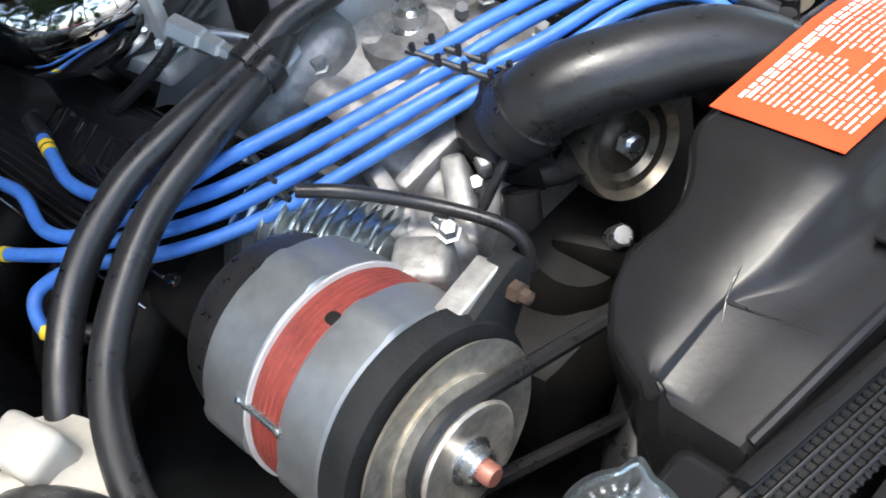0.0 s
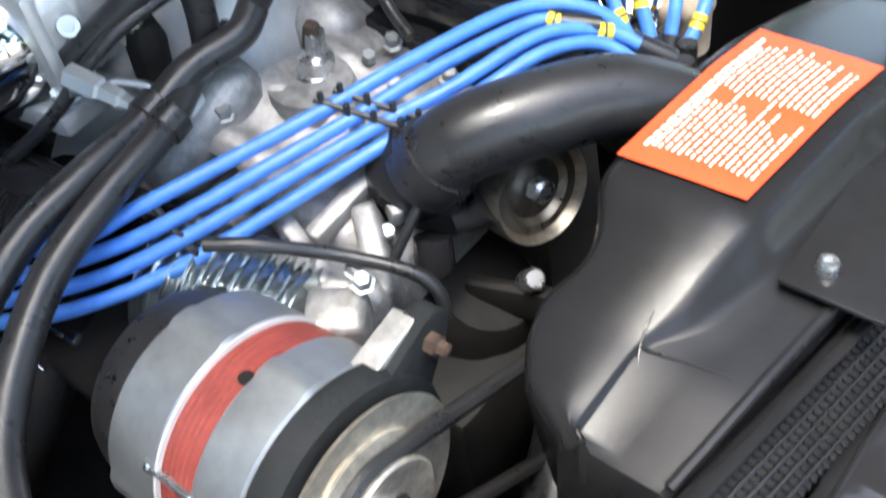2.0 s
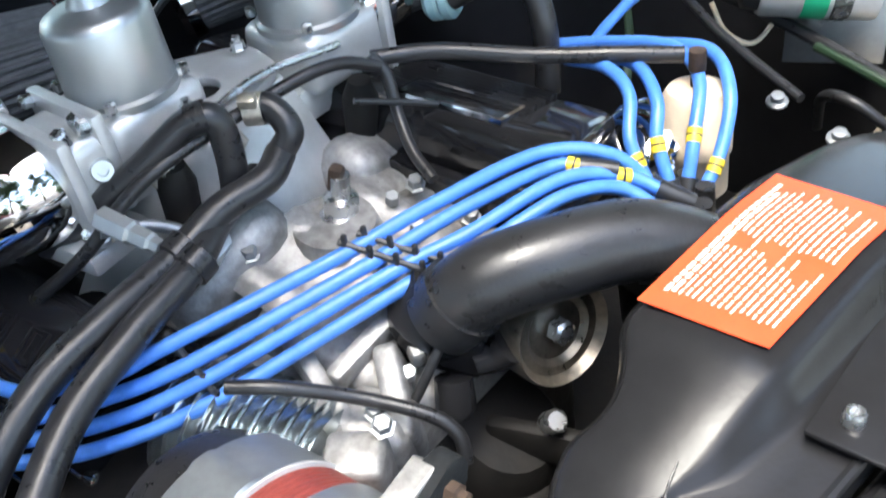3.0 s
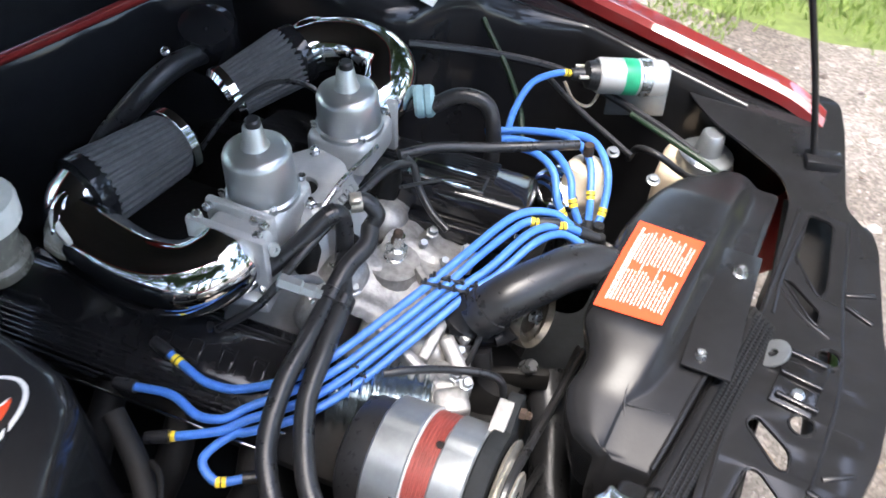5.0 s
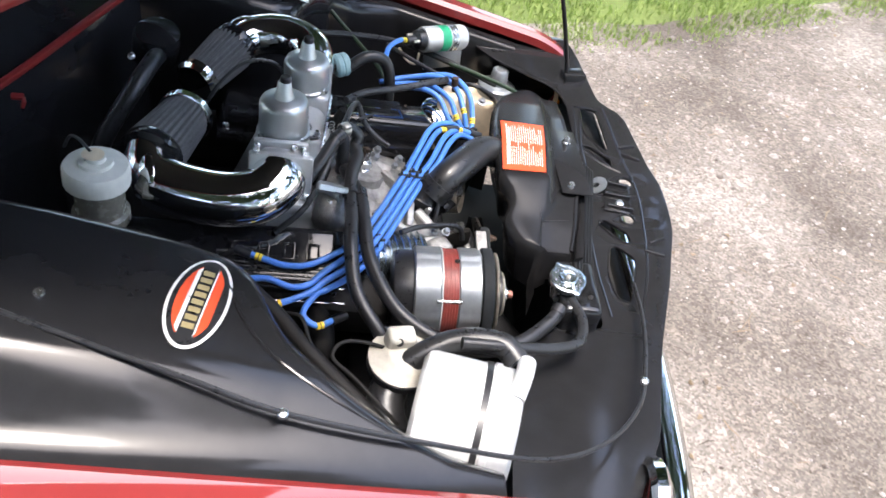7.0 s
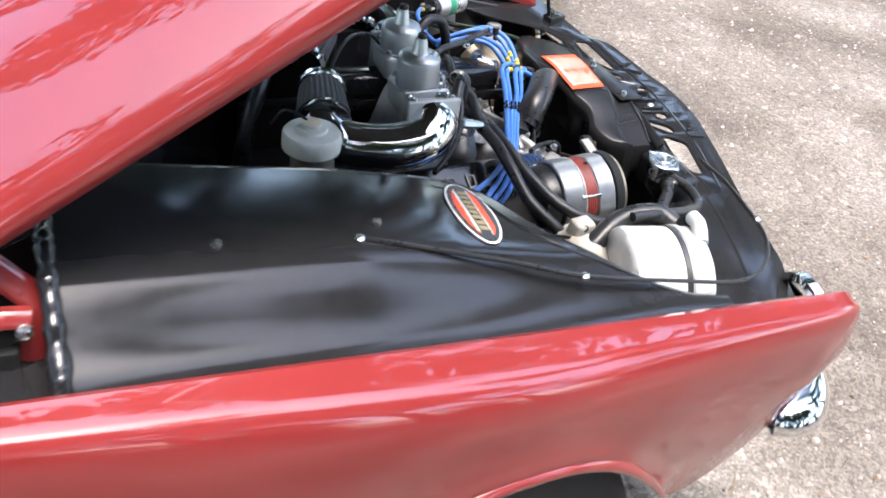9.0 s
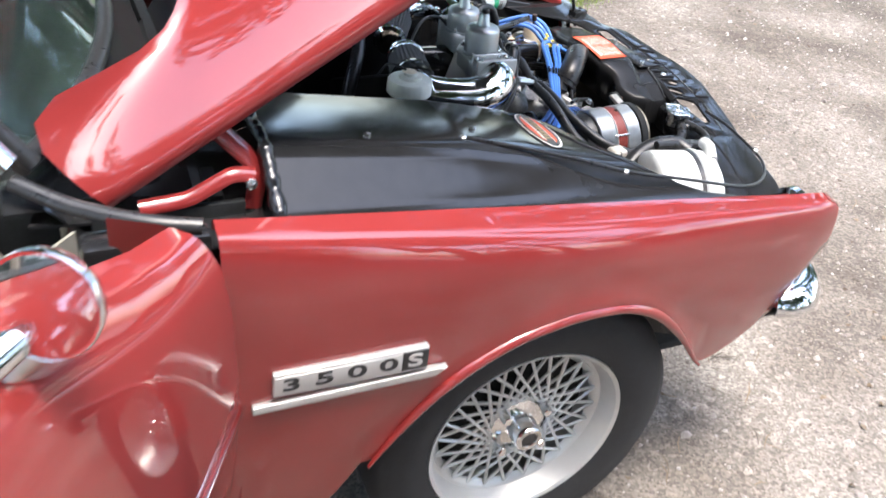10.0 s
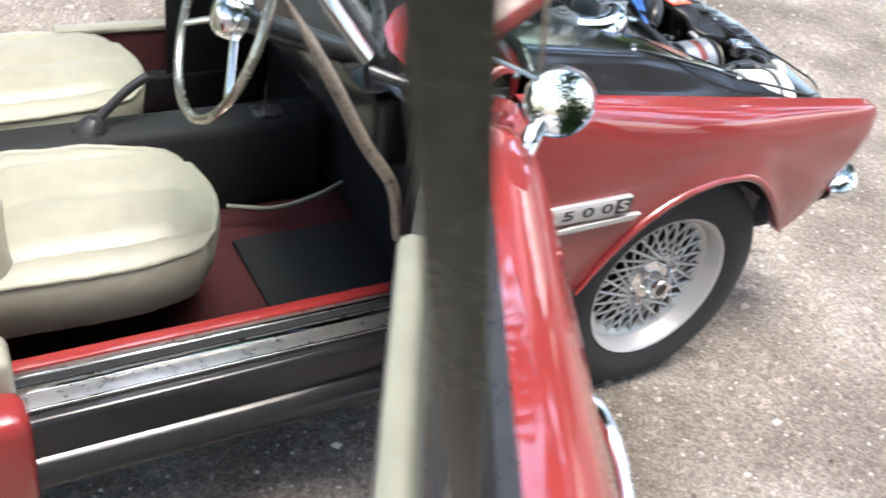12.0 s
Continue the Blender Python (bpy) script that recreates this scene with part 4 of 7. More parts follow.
part("tank_screw", bm_lathe([(0.006, 0), (0.006, 0.008), (0.004, 0.010), (0, 0.010)], axis_matrix((0.583, -0.214, 0.672), (0.5, -0.3, 1)), 8), M_DIRT_SHADE, radiator)
part("filler_neck", bm_lathe([(0.020, 0.0), (0.020, 0.022), (0.024, 0.024), (0.024, 0.028)], axis_matrix((0.550, -0.194, 0.659), (0, -0.03, 1)), 32), M_STEEL, radiator)
CAP = Matrix.Translation((0.550, -0.194, 0.691)) @ Matrix.Rotation(radians(3), 4, "X") @ Matrix.Rotation(radians(112), 4, "Z")


def cap_edge(i, n, z):
    a = 2 * math.pi * i / n
    return 1 + 0.24 * max(0.0, math.cos(a)) ** 60 + 0.24 * max(0.0, -math.cos(a)) ** 60
cap = part("filler_cap", bm_lathe([(0.024, -0.004), (0.0278, -0.003), (0.0282, 0.0), (0.0275, 0.003), (0.0245, 0.004), (0.0236, 0.0025), (0.0145, 0.0028), (0.0138, 0.006), (0.0120, 0.0072), (0.006, 0.0055), (0.0, 0.0055)], CAP, 96, wobble=lambda i, n, z: cap_edge(i, n, z) if z < 0.0045 else 1.0), M_CAP, radiator, "bright plated pressure cap with stamped writing")
part("rivet", bm_lathe([(0.0035, 0.004), (0.0032, 0.008), (0, 0.0088)], CAP, 16), M_BRONZE, cap)


def text_bm(body, size, m, depth=0.0004, bold=0.0):
    cu = bpy.data.curves.new("tmp", "FONT")
    cu.body, cu.size, cu.align_x, cu.align_y, cu.extrude, cu.offset = body, size, "CENTER", "CENTER", depth, bold
    ob = new("tmp", cu)
    bpy.context.view_layer.update()
    me = bpy.data.meshes.new_from_object(ob.evaluated_get(bpy.context.evaluated_depsgraph_get()))
    bm = bmesh.new()
    bm.from_mesh(me)
    bpy.data.objects.remove(ob)
    bpy.data.curves.remove(cu)
    bpy.data.meshes.remove(me)
    bm.transform(m)
    return bm


for word, start, step in (("REMOVE SLOWLY", 190, 11),):
    for k, ch in enumerate(word):
        if ch != " ":
            q = CAP @ Matrix.Rotation(radians(start + step * k), 4, "Z") @ Matrix.Translation((0.0190, 0, 0.0030)) @ Matrix.Rotation(radians(-90), 4, "Z")
            part("stamped_letter", text_bm(ch, 0.0066, q), M_STEEL, cap, smooth=False)

for k in range(11):
    part("stamped_bar", bm_box((0.0024, 0.0014, 0.0005), CAP @ Matrix.Rotation(radians(-8 + 15 * k), 4, "Z") @ Matrix.Translation((0.0190, 0, 0.0034)), 0.0002), M_STEEL, cap, smooth=False)


# ---- fan shroud with its label ----
shroud = empty_thing("fan_shroud", (0.55, 0.1, 0.64), "black moulded fan shroud with an orange warning label", "fan shroud")
SH_REAR = ((-0.128, 0.512), (-0.122, 0.498), (-0.114, 0.483), (-0.094, 0.469), (-0.071, 0.463), (-0.05, 0.472), (-0.035, 0.472), (-0.021, 0.467), (-0.003, 0.455), (0.046, 0.456), (0.093, 0.452), (0.154, 0.455), (0.22, 0.466), (0.30, 0.49), (0.36, 0.53))
SH_TOP = ((-0.128, 0.688), (-0.07, 0.702), (-0.03, 0.718), (0.0, 0.728), (0.1, 0.727), (0.15, 0.72), (0.25, 0.70), (0.36, 0.66))
SH_FLAT = ((-0.128, 0.516), (-0.074, 0.520), (-0.05, 0.526), (0.0, 0.536), (0.15, 0.550), (0.36, 0.565))
SH_FOOT = ((-0.128, 0.520), (-0.074, 0.524), (-0.05, 0.547), (0.0, 0.560), (0.15, 0.576), (0.36, 0.590))
SH_LEDGE = ((-0.128, 0.684), (-0.074, 0.6985), (0.0, 0.706), (0.144, 0.696), (0.25, 0.676), (0.36, 0.645))
SH_FRONT = ((-0.128, 0.567), (-0.09, 0.575), (0.0, 0.590), (0.15, 0.602), (0.36, 0.613))


def soft(table, y, w=0.006):
    """A table's value with its corners softened."""
    return sum(lerp(table, y + k * w) for k in (-1, -0.5, 0, 0.5, 1)) / 5


def shroud_shell():
    rows = []
    ys = [-0.1285 + 0.002 * k for k in range(10)] + [-0.109 + (0.36 + 0.109) * k / 70 for k in range(71)]
    for n, y in enumerate(ys):
        w = 0.001 if y < -0.11 else 0.006
        xr, zt, xd, xe, zl, xf = (soft(t, y, w) for t in (SH_REAR, SH_TOP, SH_FLAT, SH_FOOT, SH_LEDGE, SH_FRONT))
        row = [(xr + 0.014, zt - 0.085), (xr + 0.003, zt - 0.035), (xr, zt - 0.014), (xr + 0.0025, zt - 0.006), (xr + 0.008, zt - 0.001)]
        a, b = xr + 0.012, max(xd, xr + 0.014)
        row += [(a + (b - a) * k / 5, zt + 0.0015 * math.sin(k / 5 * math.pi)) for k in range(6)]
        e = max(xe, b + 0.004)
        row += [(b + (e - b) * k / 6, zl + (zt - zl) * (0.5 + 0.5 * math.cos(k / 6 * math.pi))) for k in range(1, 7)]
        row += [(e + (xf - 0.003 - e) * 0.5, zl), (xf - 0.003, zl), (xf, zl - 0.003), (xf + 0.001, zl - 0.018)]
        if n == 0:
            rows.append([(x, y - 0.003, z - 0.055) for x, z in row])
            rows.append([(x, y - 0.002, z - 0.006) for x, z in row])
        rows.append([(x, y, z) for x, z in row])
    return bm_loft(rows)


part("shell", thicken(shroud_shell(), 0.003), M_SHROUD, shroud, "black moulded shell with a raised ridge")


def shroud_z(x, y):
    xd, xe, zt, zl = soft(SH_FLAT, y), soft(SH_FOOT, y), soft(SH_TOP, y), soft(SH_LEDGE, y)
    k = max(0.0, min(1.0, (x - xd) / (xe - xd)))
    return zl + (zt + 0.0015 - zl) * (0.5 + 0.5 * math.cos(k * math.pi))


LAB = ((0.459, 0.006), (0.530, 0.009), (0.544, 0.152), (0.469, 0.155))


def on_label(u, v, up=0.0):
    """A place on the label: u from the rear to the front edge, v along the lines of print."""
    a, b, c, d = (Vector(p) for p in LAB)
    p = (a * (1 - u) + b * u) * (1 - v) + (d * (1 - u) + c * u) * v
    return Vector((p.x + 0.002, p.y, max(shroud_z(p.x + 0.002, p.y), shroud_z(p.x + 0.012, p.y) - 0.002) + 0.0022 + up))


def label_patch(u0, u1, v0, v1, up, nu=6, nv=8):
    return bm_loft([[on_label(u0 + (u1 - u0) * i / nu, v0 + (v1 - v0) * j / nv, up) for j in range(nv + 1)] for i in range(nu + 1)])


plate = part("warning_label", thicken(label_patch(0, 1, 0, 1, 0.0, 10, 10), 0.0005), M_ORANGE, shroud, "orange label with dense white print")
rnd = random.Random(4)
for i, u in enumerate(np.linspace(0.12, 0.92, 17)):
    tall = 0.017 if i in (0, 1) else 0.0088
    for v0, v1 in (((0.08, 0.93),) if i in (0, 1, 5, 10) else ((0.09, 0.47), (0.51, 0.93))):
        v, stop = v0 + rnd.uniform(0, 0.02), v1 - rnd.uniform(0, 0.10 if i < 13 else 0.22)
        while v < stop - 0.02:
            w = rnd.uniform(0.025, 0.085)
            part("print_bar", label_patch(u - tall, u + tall, v, min(v + w, stop), 0.0007, 1, 1), M_WHITE, plate, smooth=False)
            v += w + 0.011
part("cover_plate", bm_box((0.050, 0.20, 0.003), Matrix.Translation((0.586, 0.085, 0.7035)) @ Matrix.Rotation(radians(-5.0), 4, "X"), 0.001), M_SHROUD, shroud)
for bx, by, bz in ((0.577, 0.003, 0.7095), (0.592, 0.146, 0.7000)):
    bolt = part("bolt", bm_lathe([(0.0085, 0), (0.0085, 0.0015), (0.0055, 0.002), (0.0055, 0.009), (0.0045, 0.0105), (0.003, 0.0105), (0.003, 0.008), (0, 0.008)], axis_matrix((bx, by, bz), (0.05, 0.0, 1)), 12), M_STEEL, shroud, "bright socket bolt")
part("split", bm_tube([(x, y, shroud_z(x, y) + 0.0004) for x, y in ((0.5205, -0.058), (0.5215, -0.067), (0.523, -0.0745), (0.527, -0.084))], 0.0005, 6, 3, radius=lambda t: 0.4 + math.sin(t * math.pi)), M_RUBBER, shroud, "dark split in the moulding")
part("split", bm_tube([(x, y, shroud_z(x, y) + 0.0002) for x, y in ((0.523, -0.0745), (0.533, -0.073), (0.548, -0.070), (0.567, -0.067))], 0.0008, 6, 3, radius=lambda t: 1.4 - t), M_RUBBER, shroud)
part("edge_bead", bm_tube([(soft(SH_FRONT, y) - 0.0015, y, soft(SH_LEDGE, y) - 0.0005) for y in np.linspace(-0.124, 0.35, 24)], 0.0032, 8, 2), M_SHROUD, shroud)

# ---- leads ----
def lead(points, r=0.0046, marks=(), boots=()):
    """A blue plug lead with yellow number sleeves and black boots at the given shares of its length."""
    thing = empty_thing("plug_lead", points[0], "glossy blue silicone spark plug lead", "ignition lead", "blue plug leads")
    cable = part("cable", bm_tube(points, r, 12, 10), M_BLUE, thing)
    line = spline(points, 10)
    for s in marks:
        i = min(len(line) - 3, int(s * (len(line) - 1)))
        d = (line[i + 1] - line[i]).normalized()
        part("number_sleeve", bm_tube([line[i] - d * 0.005, line[i] + d * 0.005], r * 1.13, 14, 1, smooth=False), M_YELLOW, thing, "yellow number sleeve")
        part("number_mark", bm_tube([line[i] - d * 0.0007, line[i] + d * 0.0007], r * 1.16, 14, 1, smooth=False), M_RUBBER, thing)
    for s in boots:
        i = 0 if s == 0 else len(line) - 2
        d = (line[i + 1] - line[i]).normalized() * (-1 if s == 0 else 1)
        part("boot", bm_tube([line[i if s == 0 else -1] - d * 0.004, line[i if s == 0 else -1] + d * 0.012, line[i if s == 0 else -1] + d * 0.020], 0.0070, 12, 3, radius=lambda t: 1 - 0.15 * t), M_RUBBER, thing, "black rubber boot")
    return thing


W1 = [(0.405, 0.122, 0.712), (0.380, 0.112, 0.733), (0.347, 0.082, 0.741), (0.320, 0.010, 0.739), (0.296, -0.052, 0.731), (0.252, -0.150, 0.718), (0.225, -0.182, 0.704), (0.178, -0.212, 0.692), (0.143, -0.219, 0.690), (0.113, -0.213, 0.692), (0.088, -0.207, 0.695)]
W2 = [(0.375, 0.092, 0.733), (0.357, 0.080, 0.735), (0.333, 0.020, 0.733), (0.309, -0.044, 0.724), (0.260, -0.149, 0.705), (0.228, -0.190, 0.695), (0.193, -0.223, 0.686), (0.175, -0.242, 0.680), (0.150, -0.250, 0.680), (0.116, -0.243, 0.685), (0.073, -0.248, 0.680)]
W3 = [(0.418, 0.112, 0.718), (0.395, 0.102, 0.728), (0.370, 0.070, 0.736), (0.346, 0.010, 0.727), (0.321, -0.036, 0.718), (0.268, -0.148, 0.695), (0.236, -0.196, 0.686), (0.196, -0.234, 0.680), (0.178, -0.252, 0.675), (0.148, -0.270, 0.672), (0.131, -0.278, 0.670)]
W4 = [(0.425, 0.100, 0.712), (0.398, 0.092, 0.726), (0.378, 0.060, 0.732), (0.356, 0.010, 0.721), (0.333, -0.028, 0.712), (0.276, -0.148, 0.684), (0.240, -0.205, 0.676), (0.202, -0.240, 0.672), (0.186, -0.249, 0.668), (0.171, -0.278, 0.658), (0.191, -0.289, 0.648), (0.215, -0.273, 0.646)]
lead(W1, marks=(0.94,), boots=(0, 1))
lead(W2, marks=(0.04,), boots=(0, 1))
lead(W3, marks=(0.10, 0.97), boots=(0, 1))
lead(W4, marks=(0.93,), boots=(0, 1))
lead([(0.408, 0.140, 0.700), (0.392, 0.150, 0.725), (0.380, 0.170, 0.742), (0.350, 0.195, 0.748), (0.310, 0.205, 0.742), (0.270, 0.200, 0.735)], marks=(0.18,), boots=(0,))
lead([(0.398, 0.132, 0.700), (0.378, 0.140, 0.725), (0.362, 0.165, 0.744), (0.335, 0.180, 0.750), (0.295, 0.190, 0.742)], marks=(0.16,), boots=(0,))
lead([(0.415, 0.150, 0.698), (0.408, 0.170, 0.722), (0.392, 0.205, 0.744), (0.360, 0.225, 0.750), (0.310, 0.225, 0.742), (0.260, 0.210, 0.735)], marks=(0.20,), boots=(0,))
lead([(0.425, 0.150, 0.692), (0.425, 0.175, 0.712), (0.415, 0.205, 0.738), (0.385, 0.235, 0.748), (0.340, 0.238, 0.742)], marks=(0.18,), boots=(0,))
lead([(0.312, 0.396, 0.716), (0.296, 0.380, 0.722), (0.275, 0.335, 0.728), (0.272, 0.280, 0.720), (0.280, 0.235, 0.716)], marks=(0.12,), boots=(0,))


def comb(points, name="lead_clip"):
    """A black comb that holds the four leads apart."""
    thing = empty_thing(name, points[0], "small black comb holding the blue leads apart", "lead clip", "lead combs")
    a, b = Vector(points[0]), Vector(points[-1])
    part("bar", bm_tube([a + (a - b) * 0.1, b + (b - a) * 0.1], 0.0022, 8, 1, smooth=False), M_RUBBER, thing)
    for p in points:
        part("tooth", bm_box((0.0035, 0.0035, 0.014), Matrix.Translation(p) @ Matrix.Rotation(0.4, 4, "Z"), 0.001), M_RUBBER, thing)
    return thing


comb([Vector((0.2975, -0.046, 0.737)), Vector((0.311, -0.040, 0.730)), Vector((0.3235, -0.032, 0.724)), Vector((0.336, -0.024, 0.718))])
comb([Vector((0.302, -0.034, 0.737)), Vector((0.3165, -0.028, 0.731)), Vector((0.329, -0.021, 0.725)), Vector((0.341, -0.013, 0.719))])
comb([Vector((0.2535, -0.146, 0.714)), Vector((0.262, -0.146, 0.703)), Vector((0.270, -0.146, 0.694)), Vector((0.278, -0.146, 0.685))])

distributor = empty_thing("distributor", (0.41, 0.135, 0.60), "black distributor cap under the blue leads", "distributor")
part("cap", bm_lathe([(0.036, 0), (0.038, 0.01), (0.034, 0.04), (0.026, 0.055), (0, 0.056)], axis_matrix((0.410, 0.132, 0.638), (0.05, 0, 1)), 32), M_RUBBER, distributor)
part("body", bm_lathe([(0.028, 0), (0.034, 0.05)], axis_matrix((0.408, 0.132, 0.585), (0.05, 0, 1)), 24), M_DIRT_SHADE, distributor)
for k in range(8):
    part("tower", bm_lathe([(0.0075, 0), (0.0065, 0.022), (0, 0.022)], axis_matrix((0.411 + 0.024 * math.cos(k * math.pi / 4), 0.132 + 0.024 * math.sin(k * math.pi / 4), 0.680), (0, 0, 1)), 12), M_RUBBER, distributor)


# ---- hoses ----
def hose(name, label, points, r, material=None, clamps=(), category="hose", seg=16, radius=None):
    ob = tagged(part(name, bm_tube(points, r, seg, 10, radius=radius), material or M_RUBBER, None), label, category)
    line = spline(points, 10)
    for s in clamps:
        i = max(1, min(len(line) - 2, int(s * (len(line) - 1))))
        d = (line[i + 1] - line[i - 1]).normalized()
        clip = part("clamp", bm_lathe([(r * 1.0, -0.006), (r * 1.10, -0.006), (r * 1.10, 0.006), (r * 1.0, 0.006)], axis_matrix(line[i], d), 24, closed=True), M_RUBBER, ob)
    return ob


hose("coolant_hose", "black rubber hose running down beside the rocker cover", [(0.222, -0.020, 0.762), (0.228, -0.040, 0.756), (0.222, -0.074, 0.752), (0.222, -0.112, 0.742), (0.226, -0.165, 0.738), (0.228, -0.215, 0.728), (0.240, -0.268, 0.702), (0.275, -0.312, 0.672), (0.305, -0.335, 0.640)], 0.0100)
hose("coolant_hose", "long black rubber hose curving to the radiator", [(0.205, -0.030, 0.744), (0.216, -0.070, 0.745), (0.236, -0.112, 0.740), (0.245, -0.165, 0.733), (0.256, -0.222, 0.718), (0.292, -0.282, 0.694), (0.345, -0.314, 0.676), (0.410, -0.324, 0.664), (0.470, -0.305, 0.664), (0.520, -0.262, 0.668), (0.538, -0.236, 0.674)], 0.0100, clamps=(0.97,))
part("hose_tie", bm_join(bm_lathe([(0.0108, -0.007), (0.0125, -0.006), (0.0125, 0.006), (0.0108, 0.007)], axis_matrix((0.222, -0.108, 0.743), (0.05, -1, -0.2)), 20), bm_lathe([(0.0108, -0.007), (0.0125, -0.006), (0.0125, 0.006), (0.0108, 0.007)], axis_matrix((0.2345, -0.108, 0.740), (0.1, -1, -0.2)), 20)), M_RUBBER, bpy.data.objects["coolant_hose"])
hose("breather_hose", "black rubber hose looping over the inlet manifold", [(0.222, -0.020, 0.762), (0.226, -0.012, 0.775), (0.212, -0.012, 0.788), (0.200, -0.022, 0.788)], 0.009)
part("hose_clip", bm_join(bm_lathe([(0.0092, -0.006), (0.0108, -0.006), (0.0108, 0.006), (0.0092, 0.006)], axis_matrix((0.205, -0.018, 0.788), (-0.8, -0.6, 0)), 20, closed=True), bm_box((0.012, 0.008, 0.009), pose(0.208, -0.024, 0.797, 20, 0, 35), 0.002)), M_BRONZE, bpy.data.objects["breather_hose"], "plated hose clip")
hose("breather_hose", "black rubber breather hose from the carburettor", [(0.120, -0.145, 0.732), (0.150, -0.118, 0.752), (0.176, -0.085, 0.778), (0.192, -0.058, 0.796), (0.202, -0.046, 0.794), (0.206, -0.046, 0.770), (0.206, -0.052, 0.735)], 0.0095, clamps=(0.55,))
hose("vacuum_pipe", "thin black rubber pipe on the engine", [(0.120, -0.165, 0.700), (0.160, -0.140, 0.735), (0.185, -0.090, 0.775), (0.205, 0.0, 0.790), (0.215, 0.045, 0.790), (0.222, 0.075, 0.775)], 0.0045)
hose("vacuum_pipe", "thin black rubber pipe on the engine", [(0.216, 0.075, 0.782), (0.226, 0.078, 0.768), (0.236, 0.072, 0.745), (0.256, 0.060, 0.728), (0.280, 0.052, 0.716)], 0.0042)
hose("vacuum_pipe", "black rubber pipe across the rocker cover", [(0.205, 0.085, 0.772), (0.235, 0.120, 0.768), (0.290, 0.160, 0.758), (0.340, 0.190, 0.756), (0.375, 0.215, 0.752)], 0.006)
hose("top_hose", "wide black radiator top hose below the blue leads", [(0.350, -0.030, 0.690), (0.372, -0.015, 0.716), (0.400, 0.018, 0.724), (0.430, 0.060, 0.720), (0.465, 0.090, 0.700), (0.50, 0.11, 0.68)], 0.025, clamps=(0.10,), seg=28)
hose("bypass_hose", "small black hose to the filler neck", [(0.556, -0.222, 0.676), (0.566, -0.262, 0.676), (0.556, -0.302, 0.676), (0.520, -0.326, 0.684), (0.470, -0.345, 0.700), (0.430, -0.352, 0.708), (0.380, -0.356, 0.712)], 0.0080)
hose("lower_hose", "dull black bottom hose low in the bay", [(0.420, 0.03, 0.56), (0.45, -0.02, 0.53), (0.48, -0.09, 0.49), (0.53, -0.12, 0.45)], 0.024)
hose("heater_hose", "black heater hose along the bulkhead", [(-0.17, -0.03, 0.60), (-0.155, -0.01, 0.70), (-0.118, 0.045, 0.765), (-0.10, 0.10, 0.785), (-0.097, 0.16, 0.770)], 0.014)
hose("fuel_line", "thin black pipe across the timing cover", [(0.300, -0.150, 0.712), (0.322, -0.132, 0.708), (0.350, -0.105, 0.692), (0.385, -0.085, 0.680), (0.400, -0.080, 0.668), (0.405, -0.082, 0.650)], 0.0042)
hose("sensor_cable", "thin black cable on the timing cover", [(0.352, -0.020, 0.720), (0.362, -0.035, 0.700), (0.360, -0.060, 0.672), (0.352, -0.075, 0.645)], 0.0032, category="cable")
hose("bonnet_cable", "black bonnet release cable clipped along the panels", [(0.672, -0.150, 0.655), (0.668, -0.230, 0.662), (0.655, -0.310, 0.665), (0.625, -0.405, 0.672), (0.560, -0.480, 0.684), (0.470, -0.525, 0.705), (0.330, -0.545, 0.748), (0.165, -0.552, 0.793), (0.060, -0.540, 0.824), (-0.050, -0.522, 0.850), (-0.134, -0.506, 0.868)], 0.0032, category="cable", seg=8)
for p in ((0.162, -0.553, 0.792), (-0.134, -0.508, 0.866), (0.640, -0.362, 0.672)):
    part("clip_screw", bm_lathe([(0.0065, 0), (0.006, 0.004), (0.003, 0.006), (0, 0.006)], axis_matrix(p, (0, -0.1, 1)), 12), M_STEEL, bpy.data.objects["bonnet_cable"], "bright screw")

# ---- ignition coil ----
coil = empty_thing("ignition_coil", (0.38, 0.455, 0.655), "silver ignition coil with a green label", "ignition coil")
CO = axis_matrix((0.340, 0.412, 0.712), (0.86, 0.50, -0.10)) @ Matrix.Diagonal((1.04, 1.04, 1.18, 1))
part("can", bm_lathe([(0.0, 0.0), (0.022, 0.001), (0.0235, 0.004), (0.0235, 0.078), (0.022, 0.082), (0, 0.082)], CO, 36), M_SMOOTH, coil)
part("label_band", bm_lathe([(0.0237, 0.030), (0.0240, 0.031), (0.0240, 0.046), (0.0237, 0.047)], CO, 36), M_GREEN, coil, "green label band")
part("terminal_cap", bm_lathe([(0.020, 0.002), (0.018, -0.010), (0.009, -0.014), (0.008, -0.028), (0, -0.028)], CO, 24), M_RUBBER, coil)
for s in (-1, 1):
    part("terminal", bm_lathe([(0.003, -0.022), (0.003, -0.008), (0, -0.008)], CO @ Matrix.Translation((0.012 * s, 0.004, 0)), 8), M_BRONZE, coil)
part("strap", bm_lathe([(0.0238, 0.050), (0.0248, 0.051), (0.0248, 0.062), (0.0238, 0.063)], CO, 36), M_STEEL, coil)
part("mount_plate", bm_box((0.085, 0.004, 0.075), pose(0.392, 0.468, 0.664, -8, 0, 24), 0.002), M_ALT, coil, "bare steel mounting plate")
part("wing_nut", bm_join(bm_box((0.016, 0.004, 0.006), pose(0.376, 0.455, 0.668, 0, 30, 20), 0.002), bm_box((0.016, 0.004, 0.006), pose(0.376, 0.455, 0.668, 0, -30, 20), 0.002)), M_ALT, coil)

# ---- small tanks and bottles ----
bottle = empty_thing("breather_bottle", (0.395, 0.205, 0.63), "cream plastic breather bottle with a brown cap", "plastic bottle")
